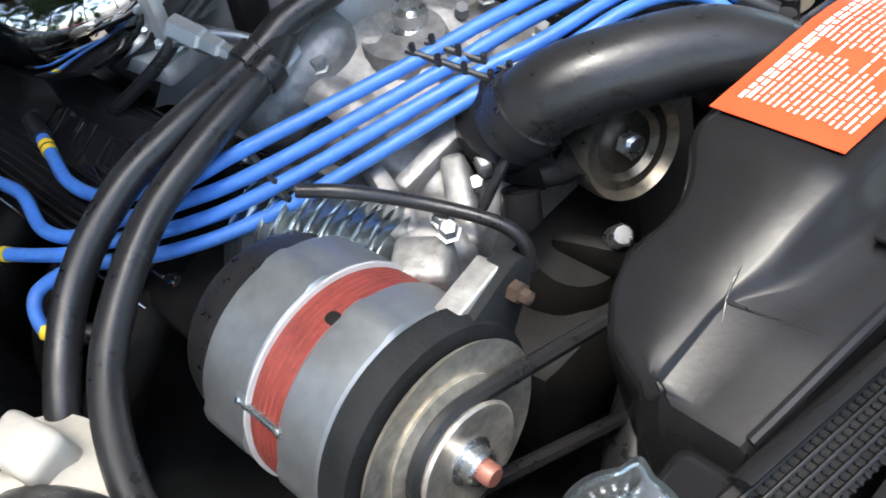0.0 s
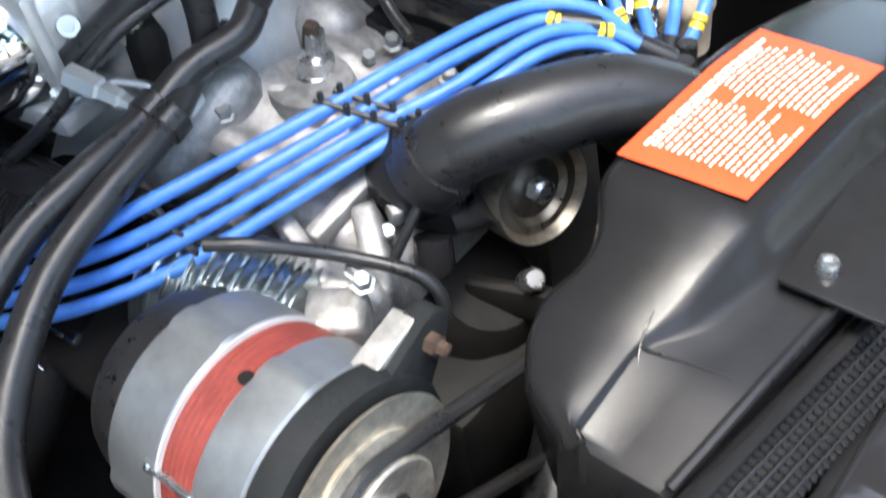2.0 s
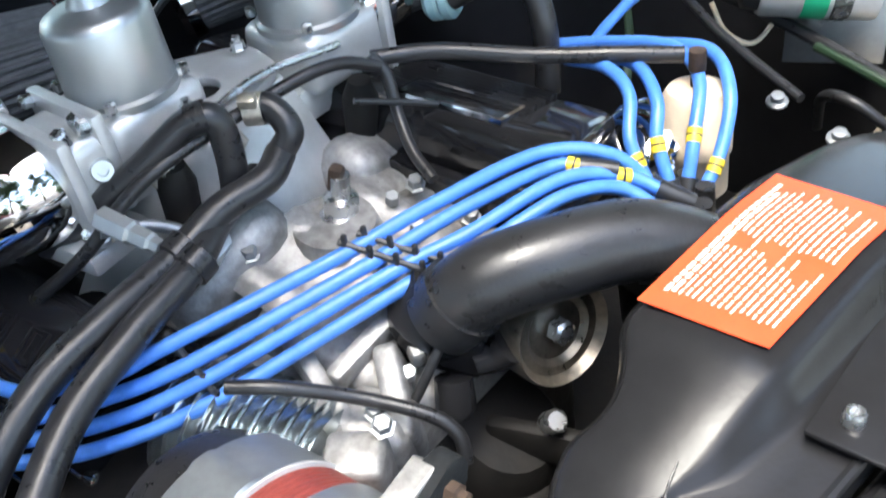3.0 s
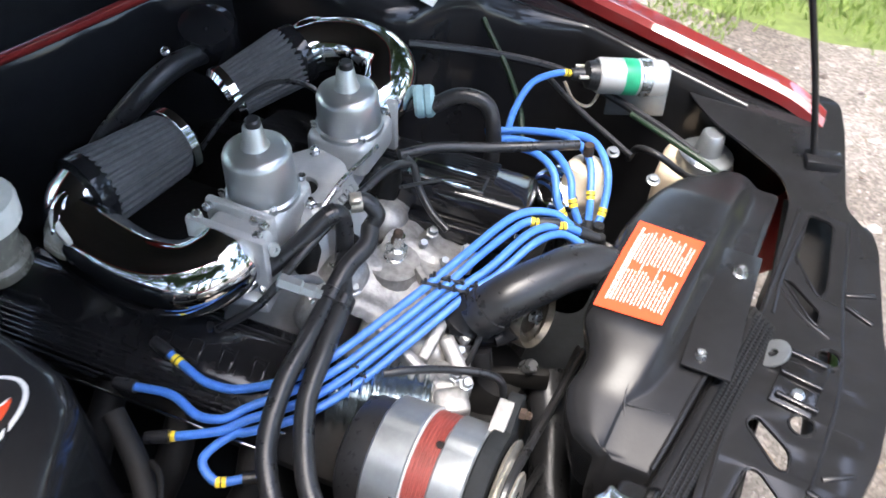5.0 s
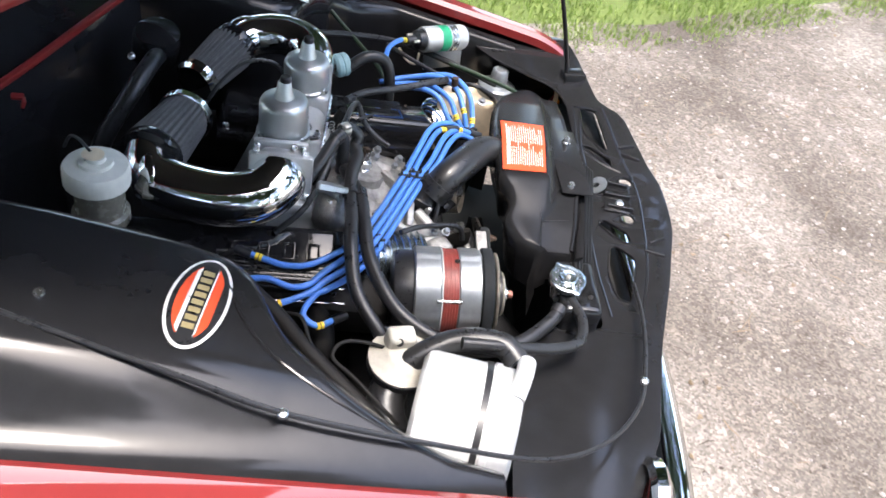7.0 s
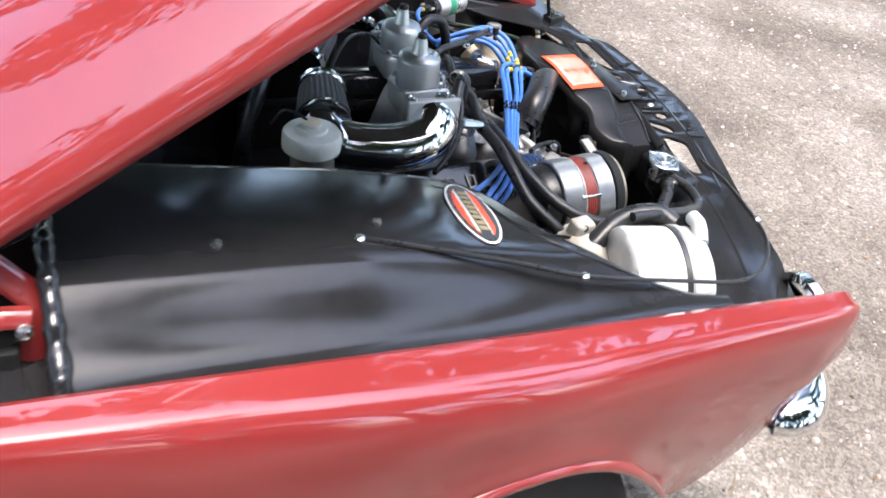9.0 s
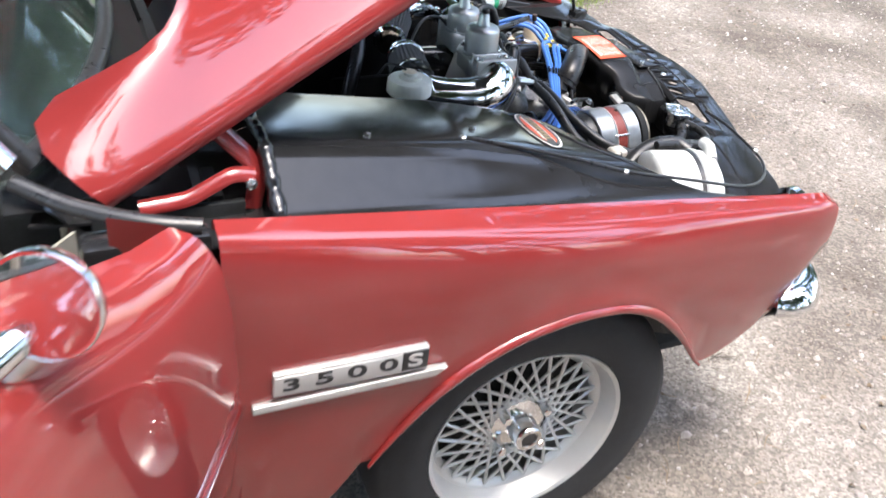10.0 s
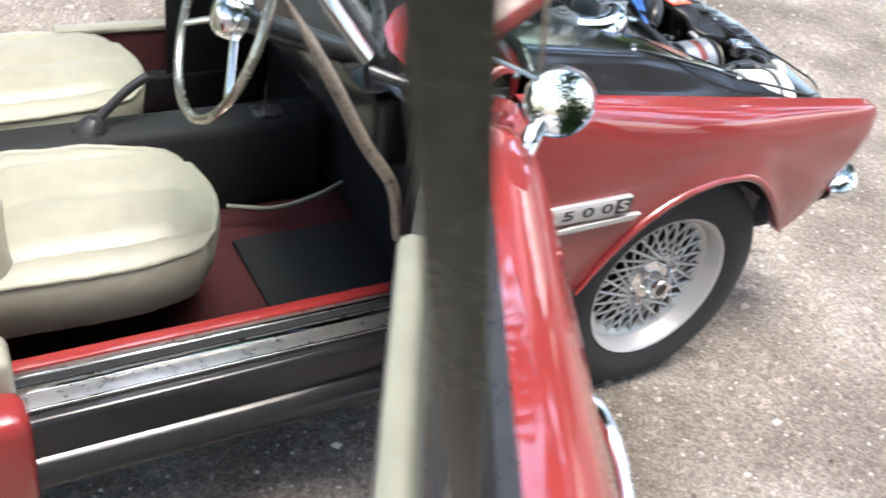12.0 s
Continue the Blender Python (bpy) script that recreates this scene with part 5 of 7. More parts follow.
part("body", bm_lathe([(0.018, 0.0), (0.0235, 0.006), (0.0235, 0.035), (0.0255, 0.038), (0.0255, 0.050), (0.0235, 0.053), (0.0235, 0.078), (0.020, 0.084), (0.008, 0.086), (0, 0.086)], axis_matrix((0.394, 0.203, 0.650), (-0.05, 0.05, 1)), 36), M_CREAMPL, bottle)
part("spout", bm_lathe([(0.0045, 0), (0.0045, 0.012), (0.0062, 0.014), (0.0062, 0.028), (0, 0.029)], axis_matrix((0.390, 0.207, 0.734), (-0.05, 0.05, 1)), 10), M_RUST, bottle, "brown spout")

reservoir = empty_thing("brake_fluid_reservoir", (-0.105, -0.213, 0.735), "smoky plastic fluid reservoir with a milky screw cap", "fluid reservoir")
part("tank", bm_lathe([(0.034, 0.0), (0.037, 0.004), (0.037, 0.016), (0.032, 0.020), (0.032, 0.075), (0.028, 0.08)], axis_matrix((-0.104, -0.214, 0.738), (0, 0, 1)), 40), M_FLUID, reservoir)
lidp = part("cap", bm_lathe([(0.039, 0.0), (0.0415, 0.002), (0.0415, 0.024), (0.039, 0.028), (0.022, 0.030), (0.021, 0.035), (0.013, 0.036), (0.012, 0.041), (0, 0.042)], axis_matrix((-0.106, -0.212, 0.800), (0.02, 0.03, 1)), 72, wobble=lambda i, n, z: 1 + (0.012 if i % 3 == 0 and 0.001 < z < 0.025 else 0)), M_PLASTIC, reservoir, "milky white screw cap")
part("cap_stain", bm_lathe([(0.0, 0.0), (0.010, 0.0002), (0.014, 0.0008), (0.0, 0.0010)], axis_matrix((-0.108, -0.211, 0.8425), (0.02, 0.03, 1)), 20), M_CREAMPL, lidp, "brown stain on the cap")
part("cap_wire", bm_tube([(-0.112, -0.206, 0.843), (-0.128, -0.192, 0.849), (-0.142, -0.182, 0.846), (-0.155, -0.172, 0.82)], 0.002, 8, 6), M_RUBBER, lidp)
part("lower_clamp", bm_box((0.075, 0.012, 0.012), pose(-0.11, -0.255, 0.744, 0, 0, 6), 0.003), M_BLACK, reservoir)
part("pipe", bm_tube([(-0.12, -0.235, 0.745), (-0.17, -0.245, 0.752), (-0.23, -0.25, 0.762), (-0.30, -0.24, 0.775)], 0.009, 10, 6), M_RUBBER, reservoir)

# washer pump with a toothed cap on the far side
washer = empty_thing("washer_bottle", (0.51, 0.44, 0.50), "pale plastic washer bottle with a toothed grey cap", "washer bottle")
part("bottle", bm_box((0.10, 0.08, 0.14), pose(0.50, 0.43, 0.532), 0.014, 3), M_CREAMPL, washer)
part("cap", bm_lathe([(0.037, 0), (0.038, 0.003), (0.038, 0.018), (0.032, 0.022), (0.019, 0.023), (0.016, 0.052), (0.013, 0.055), (0, 0.055)], axis_matrix((0.508, 0.436, 0.600), (0.05, 0.05, 1)), 72, wobble=lambda i, n, z: 1 + (0.03 if i % 3 == 0 and z < 0.017 else 0)), M_ALT, washer, "grey toothed cap")
hose("washer_pipe", "thin black washer pipe looping to the cap", [(0.508, 0.40, 0.60), (0.490, 0.36, 0.635), (0.455, 0.345, 0.665), (0.425, 0.36, 0.655), (0.41, 0.40, 0.60)], 0.0045)

# white blower drum beside the headlamp well
blower = empty_thing("air_blower", (0.39, -0.44, 0.56), "white enamelled blower drum with a black strap", "blower")
BL = Matrix.Translation((0.385, -0.445, 0.660)) @ Matrix.Rotation(radians(-12), 4, "Z") @ Matrix.Rotation(radians(14), 4, "X")
part("drum", bm_lathe([(0.0, -0.066), (0.058, -0.066), (0.066, -0.060), (0.068, -0.052), (0.068, 0.052), (0.066, 0.060), (0.058, 0.066), (0, 0.066)], BL @ Matrix.Rotation(radians(90), 4, "Y") @ Matrix.Diagonal((1.05, 1.25, 1.0, 1)), 56), M_WHITEPAINT, blower)
part("rim", bm_lathe([(0.066, 0.024), (0.0705, 0.026), (0.0705, 0.034), (0.066, 0.036)], BL @ Matrix.Rotation(radians(90), 4, "Y") @ Matrix.Diagonal((1.05, 1.25, 1.0, 1)), 56), M_WHITEPAINT, blower)
part("strap", bm_lathe([(0.0665, 0.014), (0.0700, 0.0145), (0.0700, 0.0225), (0.0665, 0.023)], BL @ Matrix.Rotation(radians(90), 4, "Y") @ Matrix.Diagonal((1.05, 1.25, 1.0, 1)), 56), M_RUBBER, blower, "grey strap line")
part("outlet", bm_tube([BL @ Vector(p) for p in ((0.055, 0.02, 0.062), (0.060, 0.05, 0.066), (0.062, 0.075, 0.056))], 0.012, 14, 6), M_WHITEPAINT, blower)

M_SWITCH = mat("ivory_plastic", (0.52, 0.49, 0.42), 0.45)
horn = empty_thing("switch_unit", (0.30, -0.345, 0.60), "white plastic switch with a round foot", "switch")
part("head", bm_box((0.038, 0.028, 0.030), pose(0.302, -0.337, 0.688, 8, 6, 15), 0.006, 3), M_SWITCH, horn)
part("eyelet", bm_lathe([(0.0055, 0), (0.0055, 0.002), (0, 0.002)], axis_matrix((0.300, -0.3505, 0.697), (0, -0.9, 0.5)), 14), M_RUBBER, horn)
part("foot", bm_lathe([(0.046, 0), (0.047, 0.003), (0.030, 0.010), (0.024, 0.016), (0.020, 0.018)], axis_matrix((0.308, -0.352, 0.666), (0.05, -0.1, 1)), 36), M_SWITCH, horn)
part("seal", bm_lathe([(0.040, -0.014), (0.047, -0.012), (0.048, 0.0), (0.04, 0.001)], axis_matrix((0.308, -0.352, 0.666), (0.05, -0.1, 1)), 36), M_RUBBER, horn)
hose("air_duct", "wide black flexible duct beside the white blower", [(0.30, -0.36, 0.64), (0.29, -0.40, 0.62), (0.31, -0.44, 0.60), (0.35, -0.46, 0.60)], 0.026)
hose("blower_duct", "thick glossy black duct over the white blower", [(0.285, -0.372, 0.648), (0.313, -0.362, 0.668), (0.342, -0.350, 0.684), (0.372, -0.340, 0.694), (0.406, -0.338, 0.700), (0.440, -0.345, 0.700), (0.458, -0.364, 0.692)], 0.0175)
hose("wire_loop", "thin dusty wire looped beside the inner wing", [(0.300, -0.345, 0.672), (0.255, -0.345, 0.685), (0.225, -0.352, 0.688), (0.215, -0.372, 0.680), (0.245, -0.395, 0.670), (0.285, -0.430, 0.655), (0.305, -0.440, 0.64)], 0.0028, M_DIRT_SHADE, category="wire", seg=8)
hose("wiring_loom", "dusty black taped wiring loom along the inner wing", [(0.10, -0.300, 0.72), (0.14, -0.325, 0.70), (0.18, -0.36, 0.68), (0.23, -0.40, 0.66), (0.28, -0.44, 0.64)], 0.011, M_DIRT_SHADE, category="wiring", seg=10)

hose("wire_loop", "thin dusty wire running along the inner wing", [(0.150, -0.318, 0.700), (0.170, -0.330, 0.706), (0.182, -0.350, 0.690), (0.200, -0.375, 0.672), (0.235, -0.405, 0.655), (0.280, -0.445, 0.640), (0.330, -0.470, 0.630)], 0.0026, M_DIRT_SHADE, category="wire", seg=8)

# ---- oval sticker ----
sticker = empty_thing("sticker", (0.055, -0.422, 0.81), "oval sticker in black, orange and white on the inner wing", "sticker")


def oval(u0, a, b, up, squeeze=1.0, clip=None):
    """A filled oval lying on the inner wing; clip keeps a slice of it."""
    bm = bmesh.new()
    rings = []
    for k in range(6):
        f = k / 5
        ring = []
        for i in range(48):
            t = 2 * math.pi * i / 48
            p, q = a * f * math.cos(t), b * f * math.sin(t)
            if clip:
                q = max(clip[0], min(clip[1], q))
            x, y = 0.055 + q + 0.10 * p, -0.422 + p
            ring.append((x, y, inner_z(x, -y) + up))
        rings.append(ring)
    v = [[bm.verts.new(p) for p in r] for r in rings]
    for r0, r1 in zip(v, v[1:]):
        for i in range(48):
            bm.faces.new((r0[i], r0[(i + 1) % 48], r1[(i + 1) % 48], r1[i]))
    bmesh.ops.remove_doubles(bm, verts=bm.verts, dist=1e-5)
    return bm


part("white_edge", oval(0, 0.080, 0.033, 0.0022), M_WHITE, sticker)
part("black_field", oval(0, 0.0755, 0.0295, 0.0028), M_RUBBER, sticker)
part("orange_field", oval(0, 0.066, 0.024, 0.0034, clip=(-0.024, -0.0095)), M_ORANGE, sticker)
part("orange_field", oval(0, 0.066, 0.024, 0.0034, clip=(0.0095, 0.020)), M_ORANGE, sticker)
part("white_line", oval(0, 0.064, 0.022, 0.0038, clip=(-0.0135, -0.009)), M_WHITE, sticker)
part("white_line", oval(0, 0.064, 0.022, 0.0038, clip=(0.008, 0.0098)), M_WHITE, sticker)
for k in range(8):
    y = -0.422 - 0.050 + 0.0135 * k
    x = 0.055 + 0.10 * (y + 0.422)
    part("print_bar", bm_loft([[(x - 0.0065, y, inner_z(x - 0.0065, -y) + 0.004), (x - 0.0065, y + 0.009, inner_z(x - 0.0065, -y - 0.009) + 0.004)], [(x + 0.0065, y, inner_z(x + 0.0065, -y) + 0.004), (x + 0.0065, y + 0.009, inner_z(x + 0.0065, -y - 0.009) + 0.004)]]), M_GOLD, sticker, smooth=False)

# bonnet prop and clip
prop = empty_thing("bonnet_prop", (0.656, 0.424, 0.63), "thin black rod propping the bonnet up", "bonnet prop")
part("rod", bm_tube([(0.652, 0.424, 0.632), (0.58, 0.424, 0.86), (0.36, 0.41, 1.46)], 0.0045, 10, 6), M_BLACK, prop)
part("foot", bm_box((0.046, 0.030, 0.020), pose(0.652, 0.424, 0.668, 0, 0, 15), 0.003), M_BLACK, prop)

# ---- more of the far side ----
hose("breather_hose", "black hose arching down from the breather filter", [(0.205, 0.175, 0.778), (0.232, 0.190, 0.792), (0.262, 0.198, 0.785), (0.275, 0.195, 0.755), (0.278, 0.190, 0.71)], 0.0095)
breather = empty_thing("breather_filter", (0.19, 0.185, 0.765), "small pale teal plastic breather filter", "breather filter")
part("disc", bm_lathe([(0.0, -0.012), (0.016, -0.012), (0.0195, -0.008), (0.0195, -0.002), (0.0175, 0.0), (0.0195, 0.002), (0.0195, 0.008), (0.016, 0.012), (0.0, 0.012)], axis_matrix((0.192, 0.180, 0.777), (0.75, 0.35, 0.1)), 36), M_TEAL, breather)
part("stub", bm_tube([(0.182, 0.175, 0.776), (0.168, 0.160, 0.772), (0.158, 0.135, 0.765)], 0.008, 12, 4), M_RUBBER, breather)
M_GREENWIRE = mat("green_wire", (0.012, 0.030, 0.012), 0.45)
hose("wire", "thin dark green wire hanging on the far panel", [(0.13, 0.47, 0.76), (0.17, 0.435, 0.73), (0.225, 0.385, 0.70), (0.265, 0.33, 0.685), (0.285, 0.29, 0.665)], 0.004, M_GREENWIRE, category="wire", seg=8)
hose("wire", "thin dark green wire hanging on the far panel", [(0.40, 0.40, 0.675), (0.46, 0.375, 0.672), (0.52, 0.36, 0.66), (0.56, 0.36, 0.64)], 0.004, M_GREENWIRE, category="wire", seg=8)
hose("wire", "thin pale wire looping below the coil", [(0.345, 0.455, 0.668), (0.338, 0.42, 0.655), (0.318, 0.405, 0.668), (0.300, 0.41, 0.69)], 0.0022, M_CREAMPL, category="wire", seg=8)
hose("stay_rod", "thin black rod across the far inner wing", [(0.275, 0.40, 0.700), (0.34, 0.355, 0.692), (0.425, 0.310, 0.680)], 0.004, M_RUBBER, category="rod", seg=8)
hose("choke_cable", "black choke cable over the air filters", [(-0.02, 0.02, 0.742), (0.01, 0.06, 0.790), (0.045, 0.09, 0.815), (0.085, 0.105, 0.812), (0.11, 0.10, 0.79)], 0.0032, category="cable", seg=8)
sheet = tagged(part("notice_sticker", thicken(bm_loft([[(x, y, inner_z(x, y) + 0.0015) for y in (0.352, 0.370, 0.390, 0.410)] for x in (0.085, 0.105, 0.125)]), 0.0006), M_WHITE, None), "small white printed notice on the far inner wing", "sticker")
for k in range(3):
    part("print_bar", bm_loft([[(x, y, inner_z(x, y) + 0.0028) for y in (0.358, 0.380, 0.404)] for x in (0.091 + 0.011 * k, 0.095 + 0.011 * k)]), M_RUBBER, sheet, smooth=False)
for x, y, z in ((0.397, 0.336, 0.655), (0.46, 0.30, 0.66)):
    tagged(part("bolt", bm_lathe([(0.009, 0), (0.009, 0.002), (0.0055, 0.003), (0.0055, 0.008), (0, 0.009)], axis_matrix((x, y, z), (0.1, -0.2, 1)), 12), M_ALT, radiator), "bright bolt on the far panel")

# ---- linkages, clips and screws ----
hose("throttle_rod", "thin steel throttle rod between the carburettors", [(0.172, -0.075, 0.770), (0.178, 0.00, 0.790), (0.180, 0.08, 0.780)], 0.0028, M_STEEL, category="rod", seg=8)
spring = empty_thing("return_spring", (0.186, -0.03, 0.775), "small bright throttle return spring", "spring")
part("coil", bm_tube([(0.186 + 0.004 * math.cos(k * 0.9), -0.055 + 0.0011 * k, 0.778 + 0.004 * math.sin(k * 0.9)) for k in range(60)], 0.0008, 5, 1, smooth=False), M_STEEL, spring)
lever = empty_thing("throttle_lever", (0.172, -0.075, 0.76), "plated throttle lever on the carburettor", "lever")
part("plate", bm_box((0.004, 0.018, 0.040), pose(0.172, -0.078, 0.765, 25, 0, 10), 0.001), M_BRONZE, lever)
part("pivot", bm_lathe([(0.006, 0), (0.006, 0.008), (0.003, 0.010), (0, 0.010)], axis_matrix((0.174, -0.076, 0.768), (1, 0, 0.1)), 10), M_STEEL, lever)
for p, d in (((0.165, -0.040, 0.786), (0, 0, 1)), ((0.098, -0.030, 0.786), (0, 0, 1)), ((0.128, 0.034, 0.786), (0, 0, 1)), ((0.197, -0.060, 0.728), (0.8, -0.2, 0.6)), ((0.190, -0.095, 0.708), (0.6, -0.6, 0.5))):
    part("nut", bm_lathe([(0.0065, 0), (0.0065, 0.001), (0.005, 0.0015), (0.005, 0.006), (0.003, 0.007), (0.003, 0.010), (0, 0.010)], axis_matrix(p, d), 6), M_STEEL, engine, smooth=False)
hose("fuel_pipe", "bent steel fuel pipe beside the carburettor", [(0.172, -0.128, 0.752), (0.182, -0.100, 0.742), (0.196, -0.085, 0.728), (0.205, -0.095, 0.710)], 0.0042, M_ALT, category="pipe", seg=10)
for k, (x, y) in enumerate(((-0.30, 0.52), (-0.10, 0.47), (0.25, 0.61))):
    part("panel_screw", bm_lathe([(0.006, 0), (0.0055, 0.003), (0, 0.004)], axis_matrix((x, -y, inner_z(x, y) + 0.001), (0, -0.1, 1)), 12), M_STEEL, car)
hose("loom_branch", "black taped wires along the far inner wing", [(0.10, 0.33, 0.74), (0.20, 0.40, 0.71), (0.30, 0.43, 0.69), (0.42, 0.42, 0.66), (0.50, 0.40, 0.64)], 0.006, category="wiring", seg=8)
hose("wire", "thin black wire beside the distributor", [(0.36, 0.17, 0.66), (0.345, 0.12, 0.68), (0.33, 0.06, 0.665), (0.345, 0.02, 0.645)], 0.0025, category="wire", seg=8)
hose("wire", "thin black wire over the rocker cover", [(0.225, 0.045, 0.765), (0.245, 0.09, 0.745), (0.262, 0.11, 0.735), (0.31, 0.125, 0.725)], 0.0022, category="wire", seg=8)

heater = empty_thing("heater_motor", (-0.11, 0.17, 0.74), "black heater motor housing beside the bulkhead", "heater motor")
part("housing", bm_lathe([(0.0, -0.03), (0.034, -0.028), (0.038, -0.02), (0.038, 0.022), (0.034, 0.030), (0.016, 0.036), (0, 0.037)], axis_matrix((-0.105, 0.178, 0.772), (0.15, -0.2, 1)), 32), M_BLACKGLOSS, heater)
part("screw", bm_lathe([(0.006, 0), (0.006, 0.005), (0.003, 0.007), (0, 0.007)], axis_matrix((-0.135, 0.130, 0.775), (0.2, -0.6, 0.7)), 10), M_STEEL, heater, "bright screw")


# ---- driver's door, standing open ----
def D(s, o, z):
    """A place on the open door: s along it from the hinge, o outwards from its top rail."""
    return Vector((-0.66 - 0.491 * s + 0.871 * o, -0.692 - 0.871 * s - 0.491 * o, z))


DOOR_TOP = ((0.0, 0.918), (0.1, 0.942), (0.2, 0.978), (0.3, 1.022), (0.4, 1.068), (0.5, 1.086), (1.14, 1.161))
DOOR_RAIL = ((0.0, 0.056), (0.1, 0.040), (0.2, 0.020), (0.3, 0.006), (0.4, 0.0), (1.14, 0.0))
door = new("driver_door")
door.location = D(0.5, 0.05, 0.36)
door.empty_display_size = 0.05
door.parent = car
tagged(door, "open red door with chrome handle and strip")


def door_skin():
    rows = []
    for i in range(41):
        s = 0.014 + i / 40 * 1.116
        t, r = lerp(DOOR_TOP, s), lerp(DOOR_RAIL, s)
        row = [(r - 0.004, t - 0.012), (r, t), (r + 0.012, t - 0.003)]
        for k in range(1, 9):
            a = k / 8 * math.pi / 2
            row.append((r + 0.012 + (0.130 - r - 0.012) * math.sin(a), t - 0.003 - (t - 0.003 - 0.74) * (1 - math.cos(a)) ** 1.15))
        row += [(0.133, 0.69), (0.132, 0.635), (0.128, 0.56), (0.118, 0.47), (0.098, 0.385), (0.085, 0.365), (0.06, 0.362)]
        crease = [0.004 * math.exp(-((z - (t - 0.055)) / 0.012) ** 2) for _, z in row]
        rows.append([D(s, o + c, z) for (o, z), c in zip(row, crease)])
    return bm_loft(rows)


part("skin", thicken(door_skin(), 0.0015), M_RED, door, "glossy red outer skin")
part("inner_panel", thicken(bm_loft([[D(s, -0.058 + 0.02 * (z < 0.5), z) for z in (0.40, 0.47, 0.55, 0.70, 0.85, lerp(DOOR_TOP, s) - 0.02)] for s in np.linspace(0.03, 1.12, 24)]), 0.004), M_CREAM, door, "cream trimmed inner panel")
part("rear_edge", bm_loft([[D(1.13, -0.055, z), D(1.134, 0.03, z), D(1.13, 0.125 if z < 0.9 else 0.09 * (1.154 - z) / 0.25, z)] for z in np.linspace(0.38, 1.14, 12)]), M_RED, door)
part("front_edge", bm_loft([[D(0.0, -0.030, z), D(-0.003, 0.03, z), D(0.0, min(0.128, 0.056 + (0.918 - z) * 0.9), z)] for z in np.linspace(0.38, 0.91, 10)]), M_RED, door)
rail = [(s, lerp(DOOR_RAIL, s), lerp(DOOR_TOP, s)) for s in np.linspace(0.24, 1.13, 20)]
part("waist_seal", bm_loft([[D(s, o - 0.060, z - 0.014), D(s, o - 0.056, z + 0.002), D(s, o - 0.040, z + 0.005), D(s, o - 0.032, z - 0.005), D(s, o - 0.024, z - 0.005), D(s, o - 0.016, z + 0.004), D(s, o - 0.001, z + 0.002), D(s, o, z - 0.008)] for s, o, z in rail]), M_RUBBER, door, "black rubber waist seal")
part("waist_rail", bm_tube([D(s, o - 0.044, z + 0.006) for s, o, z in rail[6:]], 0.004, 8, 3), M_ALT, door)
pad_rows = []
for s in np.linspace(0.63, 1.125, 18):
    z, k = lerp(DOOR_TOP, s) - 0.052, min(1.0, 0.25 + ((s - 0.63) / 0.05) ** 0.5)
    pad_rows.append([D(s, -0.056 - o * k, z - 0.05 + (q + 0.05) * k) for o, q in ((0.0, -0.004), (0.008, 0.002), (0.022, 0.003), (0.031, -0.003), (0.034, -0.014), (0.030, -0.035), (0.012, -0.062), (0.0, -0.070))])
part("inner_top_pad", bm_loft(pad_rows, closed=True), M_CREAM, door, "padded cream capping along the door top")
strip = part("chrome_strip", bm_tube([D(s, 0.1345, 0.635) for s in np.linspace(0.004, 1.12, 12)], 0.0065, 8, 2, flat=0.5), M_CHROME, door, "thin chrome side strip")
handle = part("door_handle", bm_tube([D(0.872, 0.070, 1.058), D(0.880, 0.090, 1.052), D(0.905, 0.108, 1.036), D(0.955, 0.114, 1.026), D(1.005, 0.110, 1.016), D(1.028, 0.100, 1.006), D(1.038, 0.084, 1.003)], 0.0085, 14, 8, radius=lambda t: 1.25 - 0.5 * math.sin(t * math.pi)), M_CHROME, door, "chrome pull handle")
part("handle_plate", bm_lathe([(0.018, 0), (0.016, 0.004), (0, 0.006)], axis_matrix(D(0.872, 0.070, 1.058), (0.871, -0.491, 0.7)) @ Matrix.Diagonal((1, 1.7, 1, 1)), 24), M_CHROME, handle)
part("inner_pull", bm_tube([D(1.00, -0.045, 0.96), D(0.985, -0.075, 0.93), D(0.985, -0.080, 0.86), D(1.0, -0.05, 0.82)], 0.008, 10, 8), M_CHROME, door)
# window glass standing up, with front divider and rear post
GT = 0.34


def pane_at(s, v):
    """A place on the raised window glass: s along the door, v up."""
    return D(s, -0.028 - 0.075 * v, lerp(DOOR_TOP, s) - 0.012 + GT * v)


glass = part("window_glass", thicken(bm_loft([[pane_at((0.57 + 0.09 * v) * (1 - u) + (1.13 + 0.09 * v) * u, v) for v in np.linspace(0, 1, 8)] for u in np.linspace(0, 1, 12)]), 0.004), M_GLASS, door, "raised clear window glass")
glass.visible_shadow = False
M_OLIVE_EDGE = mat("tan_bare_edge", (0.23, 0.19, 0.15), 0.35, 0.3, 0.3, 30.0)


def post_bar(s0, o0, z0, s1, o1, z1, half, deep):
    """A straight square-edged bar standing on the door top."""
    return bm_loft([[D(s0 + (s1 - s0) * v + e * half, o0 + (o1 - o0) * v + w * deep, z0 + (z1 - z0) * v) for e, w in ((-1, -0.7), (-0.7, -1), (0.7, -1), (1, -0.7), (1, 0.7), (0.7, 1), (-0.7, 1), (-1, 0.7))] for v in np.linspace(0, 1, 5)], closed=True)


part("divider", post_bar(0.566, -0.020, 1.080, 0.690, -0.098, 1.385, 0.016, 0.0085), M_RUBBER, door, "black window divider")
part("divider_edge", post_bar(0.549, -0.015, 1.083, 0.673, -0.093, 1.385, 0.003, 0.0065), M_OLIVE_EDGE, door, "tan front edge of the window divider")
